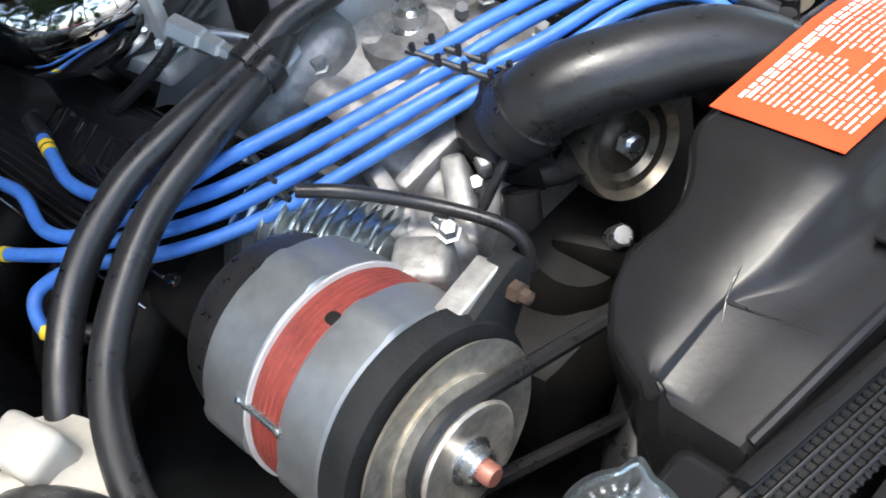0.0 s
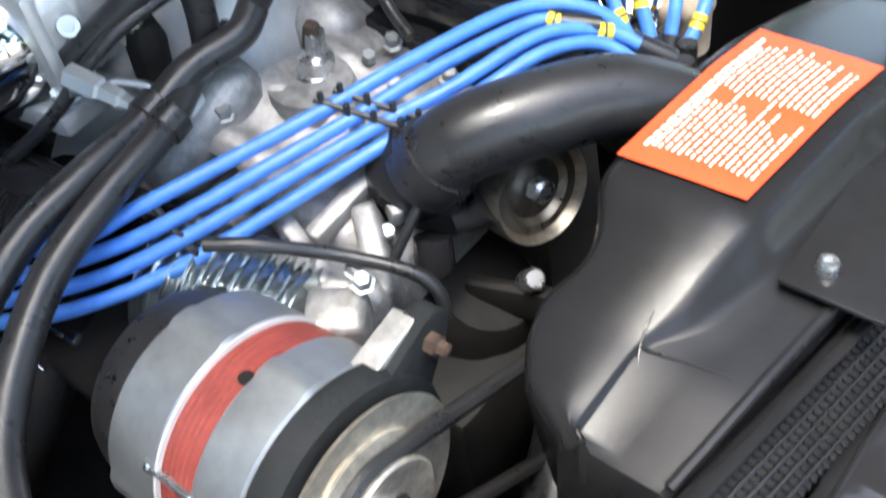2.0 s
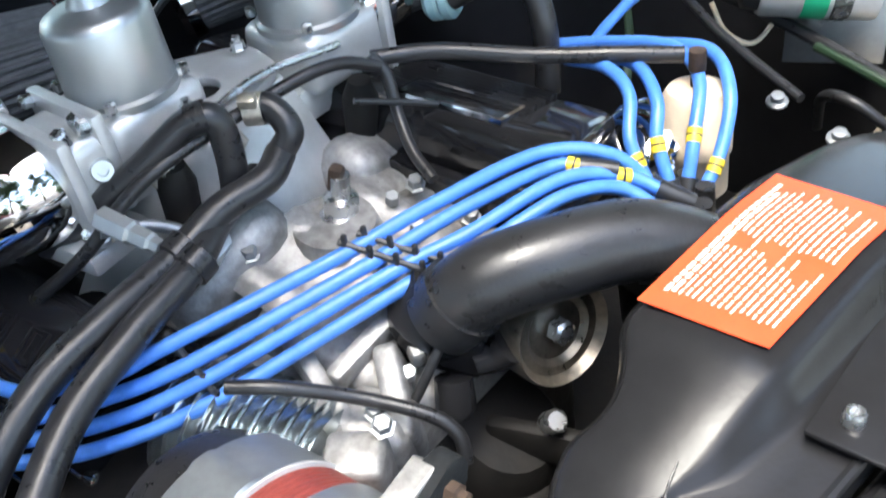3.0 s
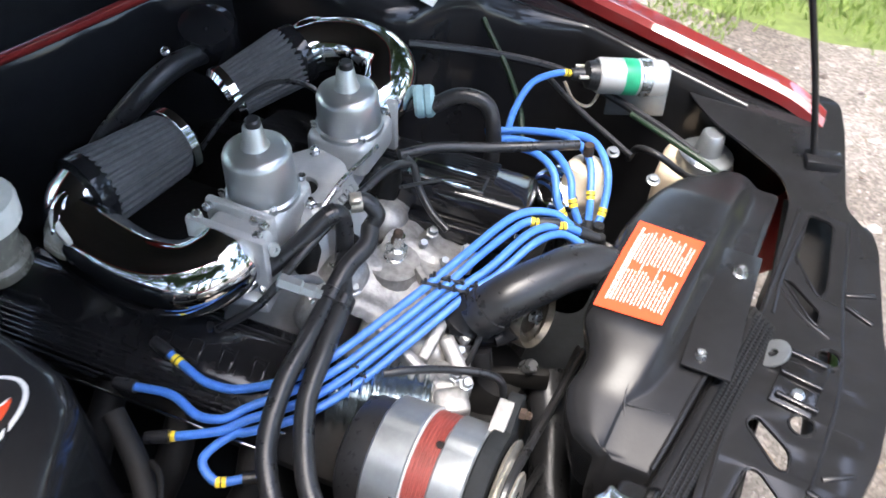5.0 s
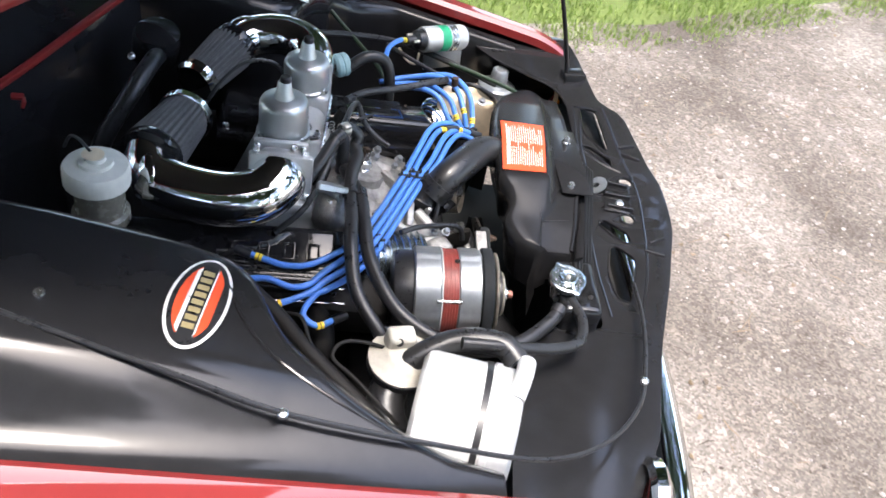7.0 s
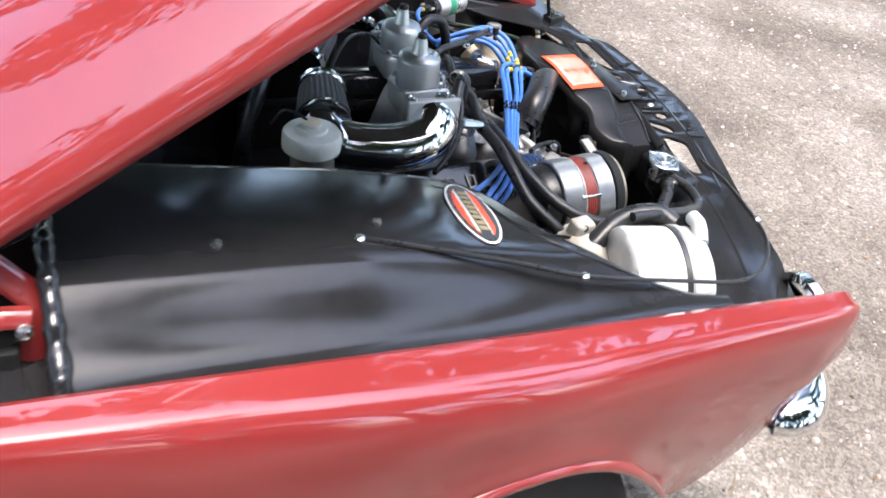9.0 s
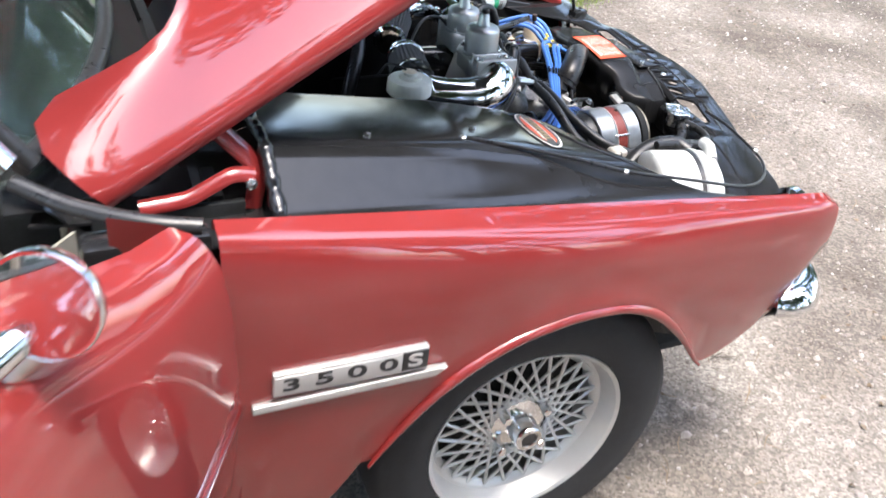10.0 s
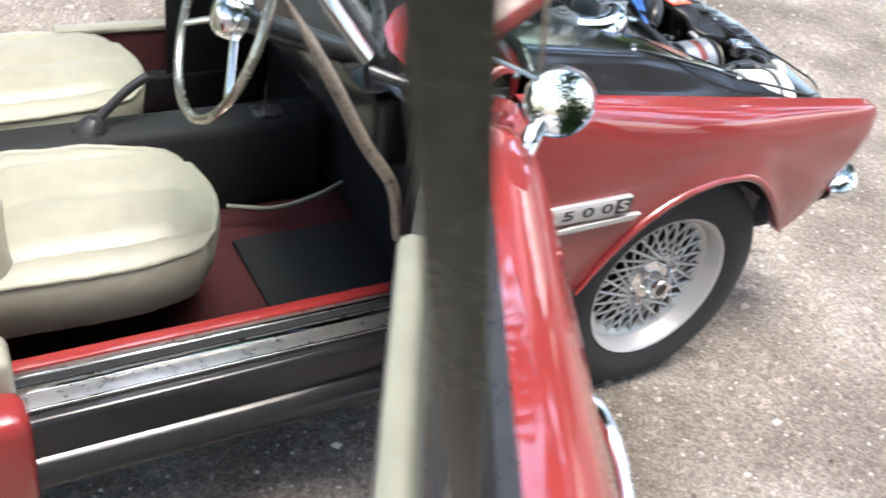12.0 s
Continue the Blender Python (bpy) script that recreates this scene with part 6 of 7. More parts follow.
M_OLIVE = mat("weathered_olive_trim", (0.020, 0.022, 0.016), 0.25, 0.0, 0.35, 14.0, color2=(0.055, 0.055, 0.030))
part("rear_post", bm_loft([[D(1.123 + 0.115 * v + e * (0.003 + 0.006 * v), -0.022 - 0.068 * v + w * (0.004 + 0.0075 * v), 1.08 + 0.42 * v) for e, w in ((-1, -0.8), (-0.8, -1), (0.8, -1), (1, -0.8), (1, 0.8), (0.8, 1), (-0.8, 1), (-1, 0.8))] for v in np.linspace(-0.05, 1.5, 8)], closed=True), M_OLIVE, door, "dark olive window post")
part("post_seal", bm_loft([[D(1.111 + 0.108 * v + e * 0.004, -0.022 - 0.07 * v + w * 0.007, 1.08 + 0.42 * v) for e, w in ((-1, -1), (1, -1), (1, 1), (-1, 1))] for v in np.linspace(-0.05, 1.5, 8)], closed=True), M_RUBBER, door)
QUARTER = ((0.330, -0.006, 1.022), (0.392, -0.020, 1.118), (0.590, -0.060, 1.215), (0.560, -0.020, 1.085))


def quarter_at(u, v):
    """A place on the quarter light: u along the door, v up."""
    a, b, c, e = (Vector(q) for q in QUARTER)
    q = (a * (1 - v) + b * v) * (1 - u) + (e * (1 - v) + c * v) * u
    return D(q.x, q.y, q.z)


quarter = part("quarter_light", thicken(bm_loft([[quarter_at(u, v) for v in np.linspace(0, 1, 5)] for u in np.linspace(0, 1, 5)]), 0.004), M_SCREEN, door, "small tinted quarter light")
quarter.visible_shadow = False
part("quarter_frame", bm_tube([quarter_at(0, 0), quarter_at(0, 0.5), quarter_at(0, 0.94), quarter_at(0.05, 1), quarter_at(0.5, 1), quarter_at(0.97, 1)], 0.0028, 8, 5), M_ALT, door, "pale metal quarter light edge")
part("quarter_channel", bm_tube([quarter_at(u, 0.0) + Vector((0, 0, 0.004)) for u in np.linspace(0, 1, 5)], 0.007, 8, 3), M_ALT, door, "bare metal channel under the quarter light")

# swivelled vent pane standing out from the divider
VENT = Vector((-1.020, -1.345, 1.280))
VENT_RUN = Vector((-0.36, 0.93, 0.02)).normalized()


def vent_at(u, v):
    return VENT + VENT_RUN * (0.082 * u) + Vector((-0.045 * v, -0.03 * v, 0.20 * v))


vent = part("vent_pane", thicken(bm_loft([[vent_at(u, v) for v in np.linspace(0, 1, 4)] for u in np.linspace(0, 1, 4)]), 0.004), M_SCREEN, door, "small glass vent pane turned open")
vent.visible_shadow = False
part("vent_edge", bm_tube([vent_at(1, 0), vent_at(0.5, 0), vent_at(0, 0)], 0.0022, 8, 2), M_ALT, door, "pale lower edge of the vent pane")
part("vent_edge", bm_tube([vent_at(0, 0), vent_at(0, 0.5), vent_at(0, 1)], 0.0018, 8, 2), M_OLIVE_EDGE, door)

# round mirror
M_MIRROR = mat("mirror_glass", (0.92, 0.93, 0.93), 0.015, 1.0, 0.01, 5.0, rough_var=0.004)
mirror = empty_thing("door_mirror", D(0.457, 0.04, 1.03), "round chrome door mirror on a curved stem", "wing mirror")
MC = Vector((-0.757, -1.059, 1.088))
MN = Vector((-0.45, -0.86, 0.24)).normalized()
part("glass", bm_lathe([(0.0, 0.0016), (0.015, 0.0014), (0.030, 0.0009), (0.0425, 0.0), (0.0425, -0.003)], axis_matrix(MC + MN * 0.004, MN), 48), M_MIRROR, mirror, "slightly domed mirror glass")
part("shell", bm_lathe([(0.0425, 0.004), (0.0455, 0.005), (0.047, 0.002), (0.046, -0.006), (0.034, -0.024), (0.016, -0.032), (0, -0.033)], axis_matrix(MC, MN), 48), M_CHROME, mirror)
part("stem", bm_tube([D(0.470, 0.040, 1.022), D(0.455, 0.045, 1.040), MC - MN * 0.05 + Vector((0, 0, -0.012)), MC - MN * 0.028], 0.012, 14, 8, radius=lambda t: 1.75 - 1.2 * t), M_CHROME, mirror)
part("foot", bm_lathe([(0.016, 0), (0.015, 0.006), (0.010, 0.014), (0, 0.016)], axis_matrix(D(0.472, 0.040, 1.016), (0.3, -0.3, 1)) @ Matrix.Diagonal((1.0, 2.0, 1, 1)), 24), M_CHROME, mirror)

# ---- wing badge, strip ----
badge = part("badge", bm_box((0.227, 0.012, 0.041), pose(-0.391, -0.7627, 0.6655, 0, 0.4, 0), 0.0015), M_SILVERPAINT, front_wing, "bright model badge with dark figures")
part("badge_field", bm_box((0.186, 0.002, 0.030), pose(-0.410, -0.7687, 0.6655, 0, 0.4, 0), 0.0004), M_SILVERPAINT, badge)
part("badge_square", bm_box((0.040, 0.0024, 0.034), pose(-0.2985, -0.7687, 0.6650, 0, 0.4, 0), 0.0004), M_RUBBER, badge)
for k, ch in enumerate("3500"):
    part("figure", text_bm(ch, 0.0300, Matrix.Translation((-0.480 + 0.047 * k, -0.7702, 0.6655)) @ Matrix.Rotation(radians(90), 4, "X") @ Matrix.Diagonal((1.95, 1, 1, 1)), 0.0008, 0.0005), M_RUBBER, badge, smooth=False)
part("figure", text_bm("S", 0.032, Matrix.Translation((-0.2985, -0.7706, 0.6650)) @ Matrix.Rotation(radians(90), 4, "X") @ Matrix.Diagonal((1.6, 1, 1, 1)), 0.0008, 0.0006), M_SILVERPAINT, badge, smooth=False)
part("side_strip", bm_prism([(-0.533, 0.621), (-0.262, 0.6245), (-0.243, 0.6375), (-0.262, 0.6385), (-0.533, 0.6345)], -0.008, 0.004, Matrix.Translation((0, -0.7655, 0)) @ Matrix.Rotation(radians(90), 4, "X"), 0.0015), M_SILVERPAINT, front_wing, "bright side strip")

# ---- wheel spokes and hub ----
wheel_ob = bpy.data.objects["wheel"]
HUB = axis_matrix((0, -0.655, 0.31), (0, -1, 0))


def share(name, mesh, parent, m, label=""):
    ob = new(name, mesh)
    ob.parent = parent
    ob.matrix_parent_inverse = world_of(parent).inverted()
    ob.matrix_basis = m
    if label:
        tagged(ob, label)
    return ob


for twist in (45, -45):
    b = radians(twist)
    bm = bm_tube([(0.060 + (0.168 * math.cos(b) - 0.060) * q, 0.168 * math.sin(b) * q, -0.034 + 0.010 * (1 - q)) for q in (0, 0.5, 1)], 0.0036, 6, 2)
    me = finish(bm, "spoke", M_SILVERPAINT)
    for k in range(24):
        share("spoke", me, wheel_ob, HUB @ Matrix.Rotation(2 * math.pi * k / 24, 4, "Z"))
# Added black disc: paints in the shade behind the open spokes.
part("spoke_shade", bm_lathe([(0.0, -0.075), (0.165, -0.075), (0.165, -0.08)], HUB, 40), M_DIRT_SHADE, wheel_ob, "black disc standing in for the shade behind the spokes")
part("spoke_ring", bm_lathe([(0.158, -0.040), (0.170, -0.030), (0.172, -0.036), (0.166, -0.044)], HUB, 64, closed=True), M_SILVERPAINT, wheel_ob)
hubp = part("hub", bm_lathe([(0.062, -0.036), (0.056, -0.026), (0.030, -0.020), (0.028, 0.016), (0.025, 0.020), (0.017, 0.020), (0.016, 0.017), (0, 0.017)], HUB, 32), M_CHROME, wheel_ob, "bright hub cap")
part("hub_centre", bm_lathe([(0.0155, 0.0165), (0.015, 0.0185), (0, 0.019)], HUB, 24), M_RUBBER, hubp, "dark centre disc")
for k in range(4):
    part("wheel_nut", bm_lathe([(0.011, -0.03), (0.011, -0.002), (0.008, 0.003), (0, 0.004)], HUB @ Matrix.Rotation(math.pi / 4 + k * math.pi / 2, 4, "Z") @ Matrix.Translation((0.058, 0, 0)), 6), M_CHROME, wheel_ob)
part("arch_liner", thicken(bm_loft([[(x, y, 0.02 + lerp(WING_LOW, x)) for y in (-0.67, -0.60, -0.45)] for x in np.linspace(-0.38, 0.29, 24)]), 0.003), M_DIRT_SHADE, car, "dark wheel arch")

# ---- nose: bumper and lamps ----
bumper = part("bumper", bm_tube([(0.572, -0.600, 0.462), (0.598, -0.618, 0.468), (0.640, -0.610, 0.470), (0.695, -0.550, 0.466), (0.745, -0.40, 0.462), (0.765, 0.0, 0.462), (0.745, 0.40, 0.462), (0.700, 0.56, 0.460), (0.640, 0.615, 0.455)], 0.036, 20, 8, radius=lambda t: min(1.0, 0.5 + 12 * min(t, 1 - t)), flat=0.85), M_CHROME, car, "chrome front bumper")
part("bumper_bracket", bm_tube([(0.50, -0.56, 0.400), (0.56, -0.575, 0.415), (0.62, -0.59, 0.43)], 0.014, 10, 4), M_DIRT_SHADE, car)
for side in (-1, 1):
    lamp = part("headlamp", bm_lathe([(0.076, -0.02), (0.088, -0.012), (0.090, 0.004), (0.080, 0.012), (0.074, 0.008)], axis_matrix((0.645, side * 0.515, 0.590), (1, side * 0.10, 0.06)) @ Matrix.Scale(0.82, 4), 48, closed=True), M_CHROME, car, "chrome headlamp rim")
    part("lens", bm_lathe([(0.074, 0.006), (0.060, 0.022), (0.035, 0.032), (0, 0.036)], axis_matrix((0.645, side * 0.515, 0.590), (1, side * 0.10, 0.06)) @ Matrix.Scale(0.82, 4), 40), M_GLASS, lamp)
    part("indicator", bm_lathe([(0.026, 0), (0.024, 0.014), (0.012, 0.022), (0, 0.023)], axis_matrix((0.640, side * 0.40, 0.560), (1, side * 0.1, 0)), 24), M_AMBER, car, "amber indicator lens")

# ---- windscreen ----
screen = empty_thing("windscreen", (-0.78, 0, 0.92), "raked windscreen in a chrome and black frame", "windscreen")


def screen_at(u, v):
    """u across from -1 to 1, v up."""
    x = -0.775 + 0.155 * (1 - abs(u) ** 2.4) - 0.27 * v
    return Vector((x, u * (0.555 - 0.05 * v), 0.925 + 0.03 * (1 - u * u) + 0.36 * v))


pane = part("pane", thicken(bm_loft([[screen_at(u, v) for v in np.linspace(0, 1, 8)] for u in np.linspace(-1, 1, 24)]), 0.004), M_SCREEN, screen, "faintly green glass pane with sky reflections")
pane.visible_shadow = False
part("lower_seal", bm_tube([screen_at(u, -0.01) for u in np.linspace(-1, 1, 24)], 0.014, 10, 2), M_RUBBER, screen)
part("top_rail", bm_tube([screen_at(u, 1.0) for u in np.linspace(-1, 1, 24)], 0.014, 10, 2), M_CHROME, screen)
for side in (-1, 1):
    part("pillar", bm_tube([screen_at(side, v) + Vector((-0.006, side * 0.012, 0)) for v in (0.02, 0.3, 0.6, 1.0)], 0.020, 12, 4, flat=0.55), M_CHROME, screen, "chrome screen pillar")
    part("pillar_seal", bm_tube([screen_at(side, v) + Vector((0.012, -side * 0.004, 0.004)) for v in (-0.02, 0.3, 0.6, 1.0)], 0.013, 10, 4), M_RUBBER, screen)

# scuttle and hinge posts between bonnet and screen
part("scuttle_top", thicken(bm_loft([[(x, y, 0.885 + 0.015 * (1 - (y / 0.6) ** 2) - 0.06 * abs(x + 0.72) - 0.05 * max(0.0, (abs(y) - 0.45) / 0.15) * (x > -0.72)) for x in np.linspace(-0.80, -0.56, 6)] for y in np.linspace(-0.60, 0.60, 24)]), 0.003), M_BLACK, car)
part("screen_base", bm_tube([(-0.575, -0.690, 0.888), (-0.64, -0.672, 0.893), (-0.72, -0.625, 0.898), (-0.785, -0.575, 0.912)], 0.011, 12, 6, flat=0.7), M_RUBBER, car, "black rubber seal at the screen base")
part("hinge_well", thicken(bm_loft([[(x, -0.70, 0.86), (x, -0.64, 0.84), (x, -0.52, 0.84), (x, -0.50, 0.86), (x, -0.49, 0.87 + 0.4 * max(0.0, x + 0.58))] for x in (-0.66, -0.58, -0.50, -0.462)]), 0.003), M_BLACK, car, "dark hinge well")
hinge = part("hinge_arm", bm_tube([(-0.535, -0.550, 0.955), (-0.510, -0.560, 0.930), (-0.484, -0.570, 0.902), (-0.480, -0.580, 0.880), (-0.488, -0.590, 0.840)], 0.014, 10, 5, flat=0.35), M_RED, car, "red painted bonnet hinge arm")
part("hinge_rail", bm_tube([(-0.640, -0.600, 0.868), (-0.580, -0.598, 0.872), (-0.545, -0.595, 0.886), (-0.515, -0.592, 0.898), (-0.485, -0.590, 0.893)], 0.011, 10, 5, flat=0.4), M_RED, car, "red painted hinge rail")
part("hinge_bolt", bm_lathe([(0.008, 0), (0.008, 0.005), (0.005, 0.007), (0, 0.007)], axis_matrix((-0.492, -0.598, 0.885), (0, -1, 0.2)), 10), M_STEEL, hinge, "bright bolt")
# Black panel and strip stand in for the shade in the door's front gap.
part("side_panel_inner", bm_box((0.16, 0.05, 0.42), pose(-0.64, -0.66, 0.66), 0.01), M_BLACK, car)
part("door_gap_shade", bm_box((0.012, 0.020, 0.50), pose(-0.573, -0.744, 0.610), 0.003), M_RUBBER, car, "black strip standing in for the shaded gap in front of the door")
part("lower_wing_edge", bm_box((0.14, 0.012, 0.05), pose(-0.49, -0.745, 0.325), 0.004), M_BLACK, car)

# ---- sill and cabin ----
part("sill", bm_box((0.98, 0.14, 0.16), pose(-1.07, -0.63, 0.315), 0.012, 3), M_BLACK, car, "black sill")
part("sill_skirt", bm_tube([(-1.70, -0.695, 0.285), (-1.0, -0.70, 0.285), (-0.57, -0.715, 0.290)], 0.035, 12, 3, flat=0.7), M_BLACK, car)
M_TREAD = mat("polished_sill_plate", (0.34, 0.34, 0.33), 0.30, 0.9, 0.08, 20.0, rough_var=0.06)
tread = part("tread_plate", bm_box((0.86, 0.105, 0.006), pose(-1.02, -0.625, 0.399), 0.002), M_TREAD, car, "polished alloy sill tread plate")
for y, w, m in ((-0.590, 0.006, M_CHROME), (-0.607, 0.020, M_MAT), (-0.630, 0.012, M_CHROME), (-0.676, 0.005, M_CHROME)):
    part("tread_line", bm_box((0.86, w, 0.004), pose(-1.02, y, 0.4035), 0.001), m, tread)
part("sill_carpet", bm_box((0.90, 0.03, 0.02), pose(-1.02, -0.560, 0.398), 0.006), M_RED, car)
part("floor_carpet", bm_box((1.30, 1.10, 0.02), pose(-1.15, 0.0, 0.225), 0.004), M_CARPET, car, "dark red carpet")
part("floor_mat", bm_box((0.34, 0.34, 0.012), pose(-0.70, -0.26, 0.242, 0, 0, 0), 0.005), M_MAT, car, "black rubber floor mat")
part("toe_board", bm_box((0.02, 1.10, 0.50), pose(-0.50, 0, 0.46, 0, -12, 0), 0.004), M_CARPET, car)
part("footwell_side", bm_box((0.20, 0.012, 0.56), pose(-0.60, -0.595, 0.58), 0.003), M_MAT, car, "dark footwell side panel")
part("footwell_side", bm_box((0.36, 0.012, 0.56), pose(-0.66, 0.60, 0.58), 0.003), M_MAT, car)
part("toe_cover", bm_box((0.02, 1.16, 0.60), pose(-0.535, 0, 0.56), 0.003), M_MAT, car)
part("tunnel", bm_box((0.95, 0.13, 0.25), pose(-1.05, 0.12, 0.355), 0.03, 3), M_MAT, car, "black transmission tunnel")
part("ashtray", bm_box((0.075, 0.055, 0.012), pose(-0.72, 0.10, 0.486), 0.003), M_STEEL, car)
part("dashboard", bm_box((0.16, 1.08, 0.20), pose(-0.66, 0, 0.77), 0.04, 3), M_BLACK, car, "black padded dashboard")
part("post_trim", bm_tube([(-0.945, -0.575, 1.05), (-0.906, -0.597, 0.985), (-0.860, -0.61, 0.90), (-0.800, -0.615, 0.79), (-0.735, -0.615, 0.69), (-0.70, -0.60, 0.56)], 0.0125, 10, 5, radius=lambda t: 0.25 + 0.75 * min(1, t * 3)), M_OLIVE_EDGE, car, "greyish trimmed door opening edge")
part("rear_post_trim", bm_box((0.09, 0.09, 0.10), pose(-1.46, -0.60, 0.44), 0.02, 3), M_CREAM, car)
part("rear_wing", bm_box((0.30, 0.10, 0.22), pose(-1.555, -0.69, 0.33), 0.03, 3), M_RED, car)
part("far_door_panel", bm_box((0.62, 0.03, 0.34), pose(-0.80, 0.64, 0.33), 0.01), M_CARPET, car)
part("far_door_trim", bm_box((0.66, 0.05, 0.018), pose(-0.80, 0.645, 0.498 - 0.0), 0.006), M_CREAM, car)
part("heater_pipe", bm_tube([(-0.86, -0.02, 0.30), (-0.74, -0.04, 0.285), (-0.62, -0.03, 0.30), (-0.53, 0.0, 0.31)], 0.006, 8, 6), M_CREAM, car)
handbrake = empty_thing("handbrake", (-1.12, 0.13, 0.48), "black handbrake lever between the seats", "handbrake")
part("lever", bm_tube([(-1.15, 0.11, 0.475), (-1.10, 0.125, 0.520), (-1.05, 0.135, 0.560), (-1.00, 0.14, 0.590)], 0.011, 10, 4), M_RUBBER, handbrake)
part("gaiter", bm_lathe([(0.045, 0), (0.035, 0.02), (0.018, 0.04), (0, 0.042)], axis_matrix((-1.14, 0.115, 0.470), (0.3, 0, 1)), 20), M_RUBBER, handbrake)


def seat(place, turn, back):
    """A low cushion with piped edge and a backrest."""
    thing = new("seat")
    thing.location, thing.parent = place, car
    tagged(thing, "cream leather seat with piped edges")
    m = Matrix.Translation(place) @ Matrix.Rotation(turn, 4, "Z")
    rows = []
    L, W, Hh = 0.47, 0.47, 0.13

    def edge(v):
        return 1 - abs(v) ** 5
    n = 36
    for i in range(n + 1):
        u = -1 + 2 * i / n
        row = []
        for j in range(n + 1):
            v = -1 + 2 * j / n
            # rounded front corners
            uu, vv = u * math.sqrt(max(0, 1 - 0.46 * v * v)) if u > 0 else u, v * math.sqrt(1 - 0.36 * u * u * (u > 0))
            z = 0.030 * (1 - abs(u) ** 4) * (1 - abs(v) ** 4) + 0.006 * noise.noise((u * 2.6, v * 2.6, 1.0)) + 0.003 * noise.noise((u * 7.0, v * 3.0, 4.0)) - 0.008 * math.exp(-(v / 0.07) ** 2) * (abs(u) < 0.8) - 0.012 * math.exp(-((abs(v) - 0.72) / 0.06) ** 2)
            row.append(m @ Vector((uu * L / 2, vv * W / 2, Hh + z)))
        rows.append(row)
    part("cushion_top", thicken(bm_loft(rows), 0.006), M_CREAM, thing)
    rim = [rows[i][0] for i in range(n + 1)] + [rows[n][j] for j in range(1, n + 1)] + [rows[i][n] for i in range(n - 1, -1, -1)] + [rows[0][j] for j in range(n - 1, 0, -1)]
    part("piping", bm_tube(rim + [rim[0]], 0.0055, 8, 1, smooth=False), M_CREAM, thing)
    part("cushion_side", bm_loft([[p + Vector((0, 0, 0.0)), p + Vector((0, 0, -0.03)) + (p - m.translation).normalized() * 0.008, p + Vector((0, 0, -0.08)), m @ Vector((0, 0, 0.0)) + (p - (m @ Vector((0, 0, Hh)))) * 0.92] for p in rim + [rim[0]]]), M_CREAM, thing)
    if back:
        part("backrest", bm_box((0.13, W * 0.95, 0.56), m @ Matrix.Translation((-L / 2 - 0.05, 0, 0.34)) @ Matrix.Rotation(radians(-14), 4, "Y"), 0.05, 4), M_CREAM, thing)
    return thing


seat(Vector((-1.20, -0.235, 0.37)), radians(-3), True)
seat(Vector((-1.20, 0.40, 0.37)), radians(3), True)

wheel_thing = empty_thing("steering_wheel", (-0.98, -0.30, 0.80), "steering wheel with a slim wood rim and bright spokes", "steering wheel")
SW = axis_matrix((-1.005, -0.455, 0.985), (-0.93, 0.05, 0.36))
part("rim", bm_tube([SW @ Vector((0.185 * math.cos(a), 0.185 * math.sin(a), 0)) for a in np.linspace(0, 2 * math.pi, 48)], 0.0085, 10, 1, smooth=False), M_WOOD, wheel_thing, "slim polished wood rim")
for a in (90, 210, 330):
    part("spoke", bm_tube([SW @ Vector((0.03 * math.cos(radians(a)), 0.03 * math.sin(radians(a)), -0.02)), SW @ Vector((0.18 * math.cos(radians(a)), 0.18 * math.sin(radians(a)), 0))], 0.009, 8, 1, smooth=False, flat=0.35), M_CHROME, wheel_thing)
part("boss", bm_lathe([(0.045, -0.03), (0.042, 0.0), (0.03, 0.012), (0, 0.016)], SW, 28), M_CHROME, wheel_thing)
part("column", bm_tube([SW @ Vector((0, 0, -0.02)), SW @ Vector((0, 0, -0.28))], 0.022, 12, 1, smooth=False), M_RUBBER, wheel_thing)


# ---- rest of the body behind the seats ----
def tail():
    """The rear of the open body: rounded deck, crowned wings and a sloping tail."""
    rows = []
    for i in range(19):
        f = i / 18
        x = -1.56 - 1.20 * f
        half = 0.745 - 0.10 * f ** 2.5
        top = 0.86 - 0.14 * f ** 1.8
        low = 0.36 + 0.16 * f ** 2
        row = []
        for j in range(25):
            a = math.pi * j / 24
            c, q = math.cos(a), math.sin(a)
            row.append((x, half * math.copysign(abs(c) ** 0.45, c), low + (top - low) * abs(q) ** 0.42))
        rows.append(row)
    bm = bm_loft(rows)
    for r in (rows[0], rows[-1]):
        bm.faces.new([bm.verts.new(p) for p in r])
    return bm


part("rear_body", tail(), M_RED, car, "rounded red tail behind the seats")
for side in (-1, 1):
    part("rear_wheel", bm_lathe([(0.0, -0.05), (0.10, -0.055), (0.19, -0.02), (0.200, 0.006), (0.25, 0.02), (0.295, 0.0), (0.309, -0.03), (0.308, -0.14), (0.19, -0.17), (0.0, -0.17)], axis_matrix((-2.20, side * 0.735, 0.31), (0, side, 0)), 48), M_TYRE, car, "black tyre on the rear wheel")
part("wheel_far", bm_lathe([(0.0, -0.05), (0.10, -0.055), (0.19, -0.02), (0.200, 0.006), (0.25, 0.02), (0.295, 0.0), (0.309, -0.03), (0.308, -0.14), (0.19, -0.17), (0.0, -0.17)], axis_matrix((0.0, 0.655, 0.31), (0, 1, 0)), 48), M_TYRE, car, "black tyre on the far front wheel")
part("far_sill", bm_box((1.05, 0.12, 0.12), pose(-1.07, 0.64, 0.31), 0.012, 3), M_BLACK, car)
part("cabin_back", bm_box((0.02, 1.30, 0.55), pose(-1.555, 0, 0.50), 0.004), M_CARPET, car)


